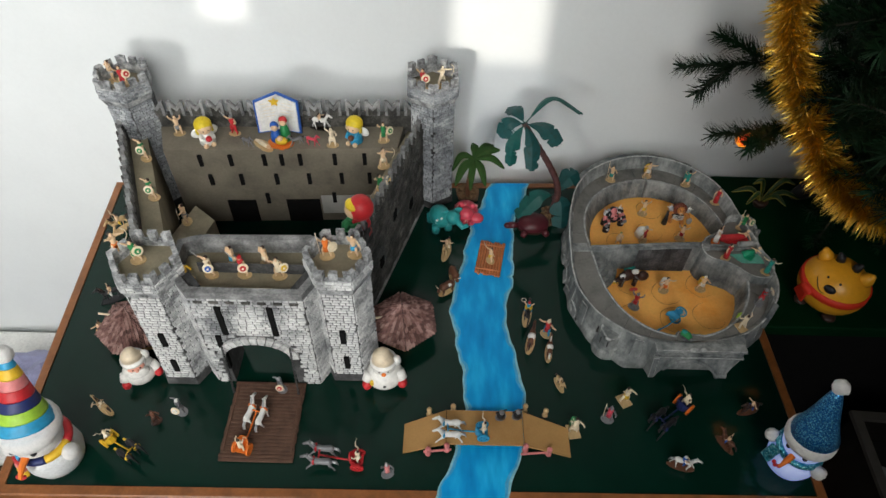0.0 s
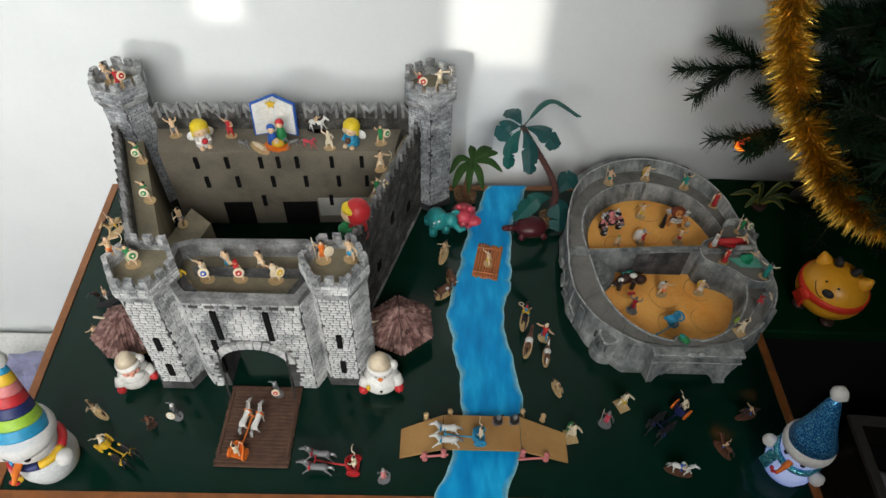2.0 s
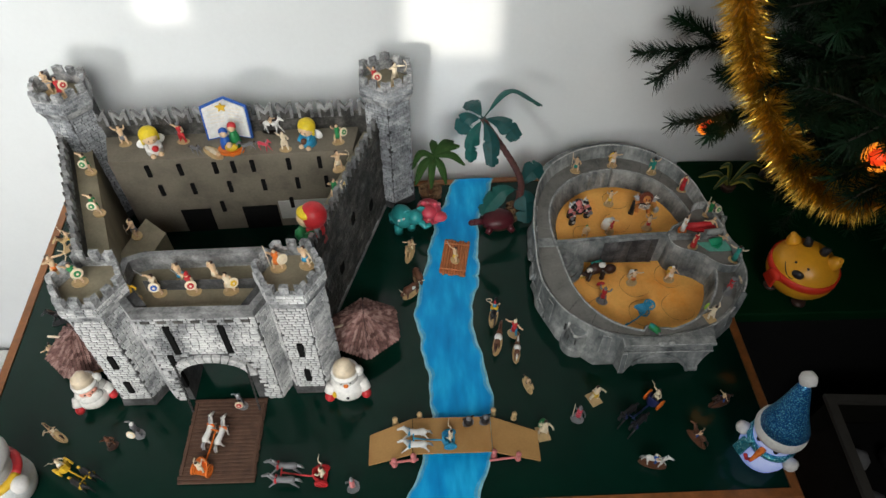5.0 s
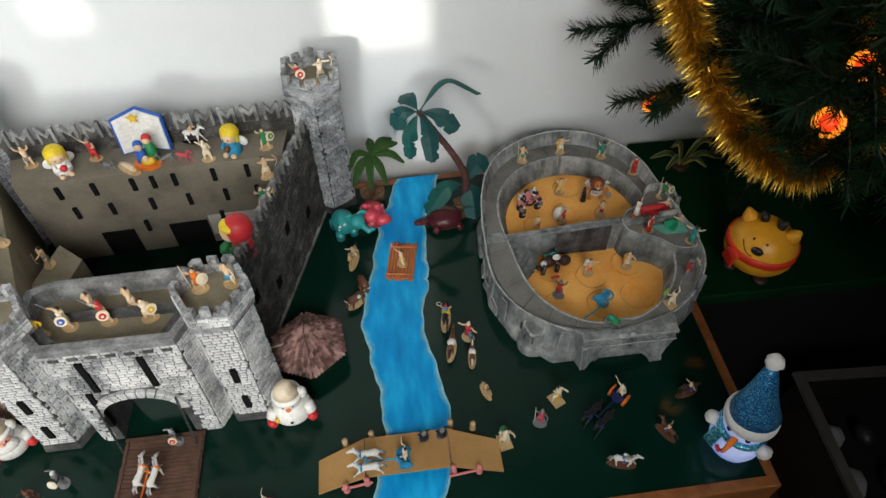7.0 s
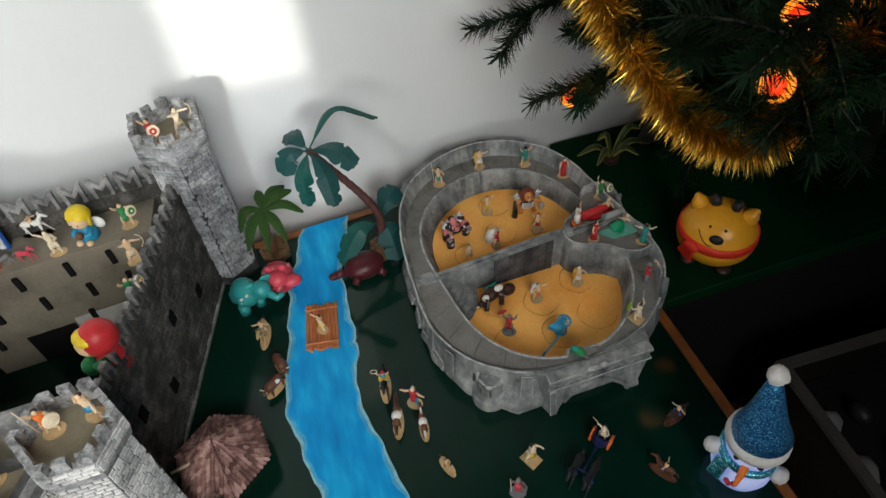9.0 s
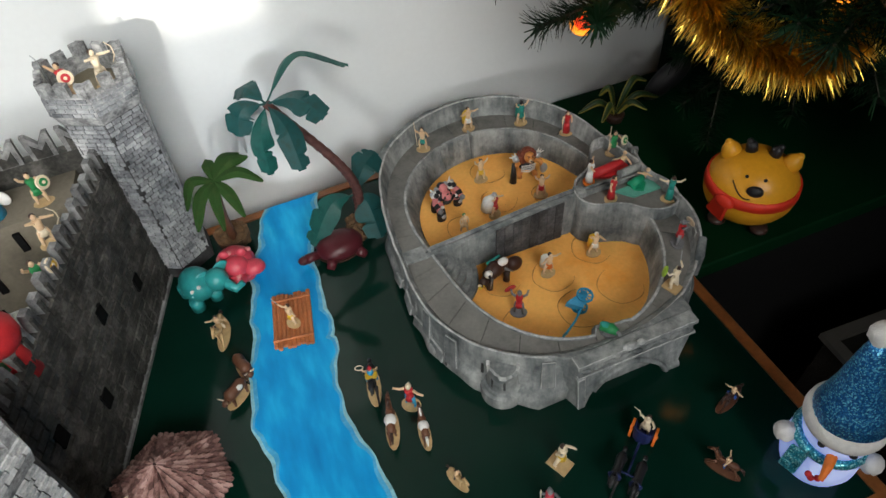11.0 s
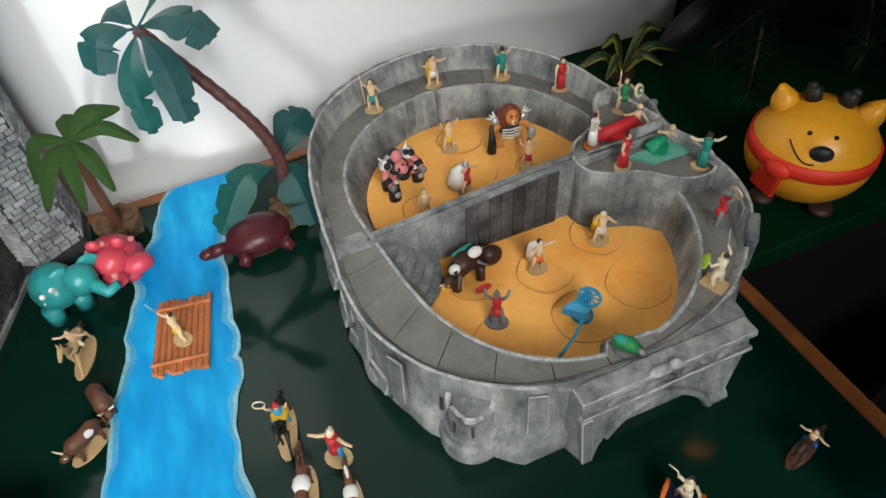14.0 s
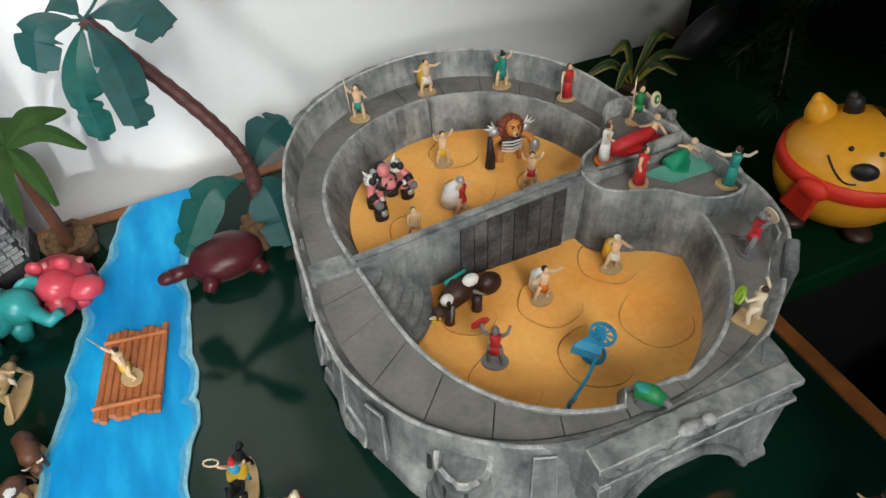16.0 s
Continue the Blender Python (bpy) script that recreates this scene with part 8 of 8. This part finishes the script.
# crumpled paper on a white stool left of the table
stool = thing("white_stool", "white painted stool against the wall", "stool", pose(-0.98, 0.80, FLOOR))
bm = bmesh.new()
box(bm, -0.2, 0.2, -0.17, 0.17, 0.14, 0.165, 0.006)
part("seat", bm, C["white"], stool)
for x in (-0.17, 0.17):
    for y in (-0.14, 0.14):
        bm = bmesh.new()
        box(bm, x - 0.018, x + 0.018, y - 0.018, y + 0.018, 0, 0.1395, 0.003)
        part("leg", bm, C["white"], stool)
bm = bmesh.new()
bmesh.ops.create_icosphere(bm, subdivisions=3, radius=0.09)
for v in bm.verts:
    v.co *= 1 + 0.35 * noise.noise(v.co * 22)
    v.co.z = max(v.co.z * 0.6, -0.03)
solo("crumpled_bag", bm, mat("lilac_plastic", (0.30, 0.30, 0.48), 0.4, var=0.3, scale=30), "crumpled lilac plastic bag on the stool", "bag", m=pose(-0.93, 0.80, FLOOR + 0.1955))


# ---- bricks of the castle, last ----
BW, BH, GAP = 0.0100, 0.0041, 0.00065


def blocked(parent, x, z, w):
    """True where the gate's arch or a slit is."""
    if parent is not gate:
        return False
    xx = GX0 + x
    inside = abs(xx + w / 2 - ARCH_X) < ARCH_R + w / 2 + 0.008 and z < ARCH_H
    if not inside:
        ex, ez = (xx + w / 2 - ARCH_X) / (ARCH_R + 0.012), (z - ARCH_H) / 0.044
        inside = z >= ARCH_H - 0.004 and ex * ex + ez * ez < 1.0
    return inside


def brick_shape(w, h, deep=0.0022):
    c = min(0.00045, w * 0.25)
    return ([(0, 0.0006, 0), (w, 0.0006, 0), (w, 0.0006, h), (0, 0.0006, h), (c, -deep, c), (w - c, -deep, c), (w - c, -deep, h - c), (c, -deep, h - c)],
            [(4, 5, 6, 7), (0, 1, 5, 4), (1, 2, 6, 5), (2, 3, 7, 6), (3, 0, 4, 7)])


shared = {}
joined = {}
made_bricks = 0
for body, a, b, z0, z1, seed in brick_jobs:
    a, b = Vector(a), Vector(b)
    L_ = (b - a).length
    d = (b - a) / L_
    yaw = math.degrees(math.atan2(d.y, d.x))
    facing = Vector((d.y, -d.x)).y < 0.2           # the sides turned to the room
    own = body is gate or (body in (fr, fl) and d.x > 0.95 and seed < 500)
    rk = random.Random(seed)
    rows_ = int((z1 - z0 + 0.0005) / (BH + GAP))
    hh = (z1 - z0) / rows_ - GAP
    for r in range(rows_):
        z = z0 + r * (hh + GAP)
        x = -(BW * (0.5 if r % 2 else 0.0)) + rk.uniform(-0.002, 0.002)
        while x < L_ - 0.002:
            w = BW * rk.choice((0.8, 1.0, 1.0, 1.2))
            x0, x1 = max(0.0003, x), min(L_ - 0.0003, x + w - GAP)
            x += w
            if x1 - x0 < 0.003 or blocked(body, x0, z, x1 - x0) or not facing:
                continue
            deep = 0.0010 + rk.uniform(0, 0.0006)
            if own and made_bricks < 300:
                key = (round(x1 - x0, 4), round(hh, 5), 0.0013)
                if key not in shared:
                    me = bpy.data.meshes.new("brick")
                    v_, f_ = brick_shape(key[0], hh, key[2])
                    me.from_pydata(v_, [], f_)
                    me.materials.append(M_STONE)
                    shared[key] = me
                ob = new("brick", shared[key])
                ob.parent = body
                p = a + d * x0
                ob.matrix_basis = pose(p.x + LEAN_X * z, p.y + LEAN_Y * z, z, -math.degrees(LEAN_Y), 0, yaw)
                made_bricks += 1
            else:
                v_, f_ = brick_shape(x1 - x0, hh, deep)
                V, F = joined.setdefault(body.name, (body, [], []))[1:]
                m_ = pose(*(a + d * x0), z, 0, 0, yaw)
                i = len(V)
                lean_ = body not in (bl, br)
                for p in v_:
                    q = m_ @ Vector(p)
                    V.append((q.x + LEAN_X * q.z * lean_, q.y + LEAN_Y * q.z * lean_, q.z))
                F += [tuple(i + q for q in f__) for f__ in f_]
for nm, (body, V, F) in joined.items():
    me = bpy.data.meshes.new("brickwork")
    me.from_pydata(V, [], F)
    # back towers get the copy with shade in its colour
    me.materials.append(M_STONE_SHADE if body in (bl, br) else M_STONE_I)
    ob = new("brickwork", me)
    ob.parent = body
    tagged(ob, kind="stuff")

# stones of the gate's arch
for k in range(15):
    a0, a1 = math.pi * k / 15 + 0.015, math.pi * (k + 1) / 15 - 0.015
    bm = bmesh.new()
    pts = [(ARCH_X - R_ * math.cos(t), ARCH_H + q_ * math.sin(t)) for R_, q_, t in ((ARCH_R + 0.0005, 0.0305, a0), (ARCH_R + 0.0005, 0.0305, a1), (ARCH_R + 0.011, 0.0420, a1), (ARCH_R + 0.011, 0.0420, a0))]
    vs = [bm.verts.new((x + LEAN_X * z, y + LEAN_Y * z, z)) for y in (GY - 0.0045, GY + 0.003) for x, z in pts]
    for q in ((3, 2, 1, 0), (0, 1, 5, 4), (1, 2, 6, 5), (2, 3, 7, 6), (3, 0, 4, 7)):
        bm.faces.new([vs[i] for i in q])
    bmesh.ops.recalc_face_normals(bm, faces=bm.faces[:])
    part("arch_stone", bm, M_STONE, gate)

# rough blocks on the outer faces of the side walls
for w_, a, b, out in ((rw, RW[1], RW[0], 1), (lw, LW[0], LW[1], 1)):
    a, b = Vector(a), Vector(b)
    d = (b - a).normalized()
    rk = random.Random(4)
    V, F = [], []
    for r in range(17):
        z = 0.001 + r * 0.0098
        x = -0.006 * (r % 2)
        while x < (b - a).length - 0.004:
            w = rk.uniform(0.011, 0.019)
            x0, x1 = max(0, x), min((b - a).length, x + w - 0.0012)
            x += w
            if x1 - x0 < 0.004:
                continue
            v_, f_ = brick_shape(x1 - x0, 0.0086, rk.uniform(0.0008, 0.0024))
            m_ = pose(*(a + d * x0), z, 0, 0, math.degrees(math.atan2(d.y, d.x)))
            i = len(V)
            V += [tuple(m_ @ Vector(p)) for p in v_]
            F += [tuple(i + q for q in f__) for f__ in f_]
    me = bpy.data.meshes.new("stonework")
    me.from_pydata(V, [], F)
    me.materials.append(M_DARKSTONE)
    ob = new("stonework", me)
    ob.parent = w_
    tagged(ob, kind="stuff")
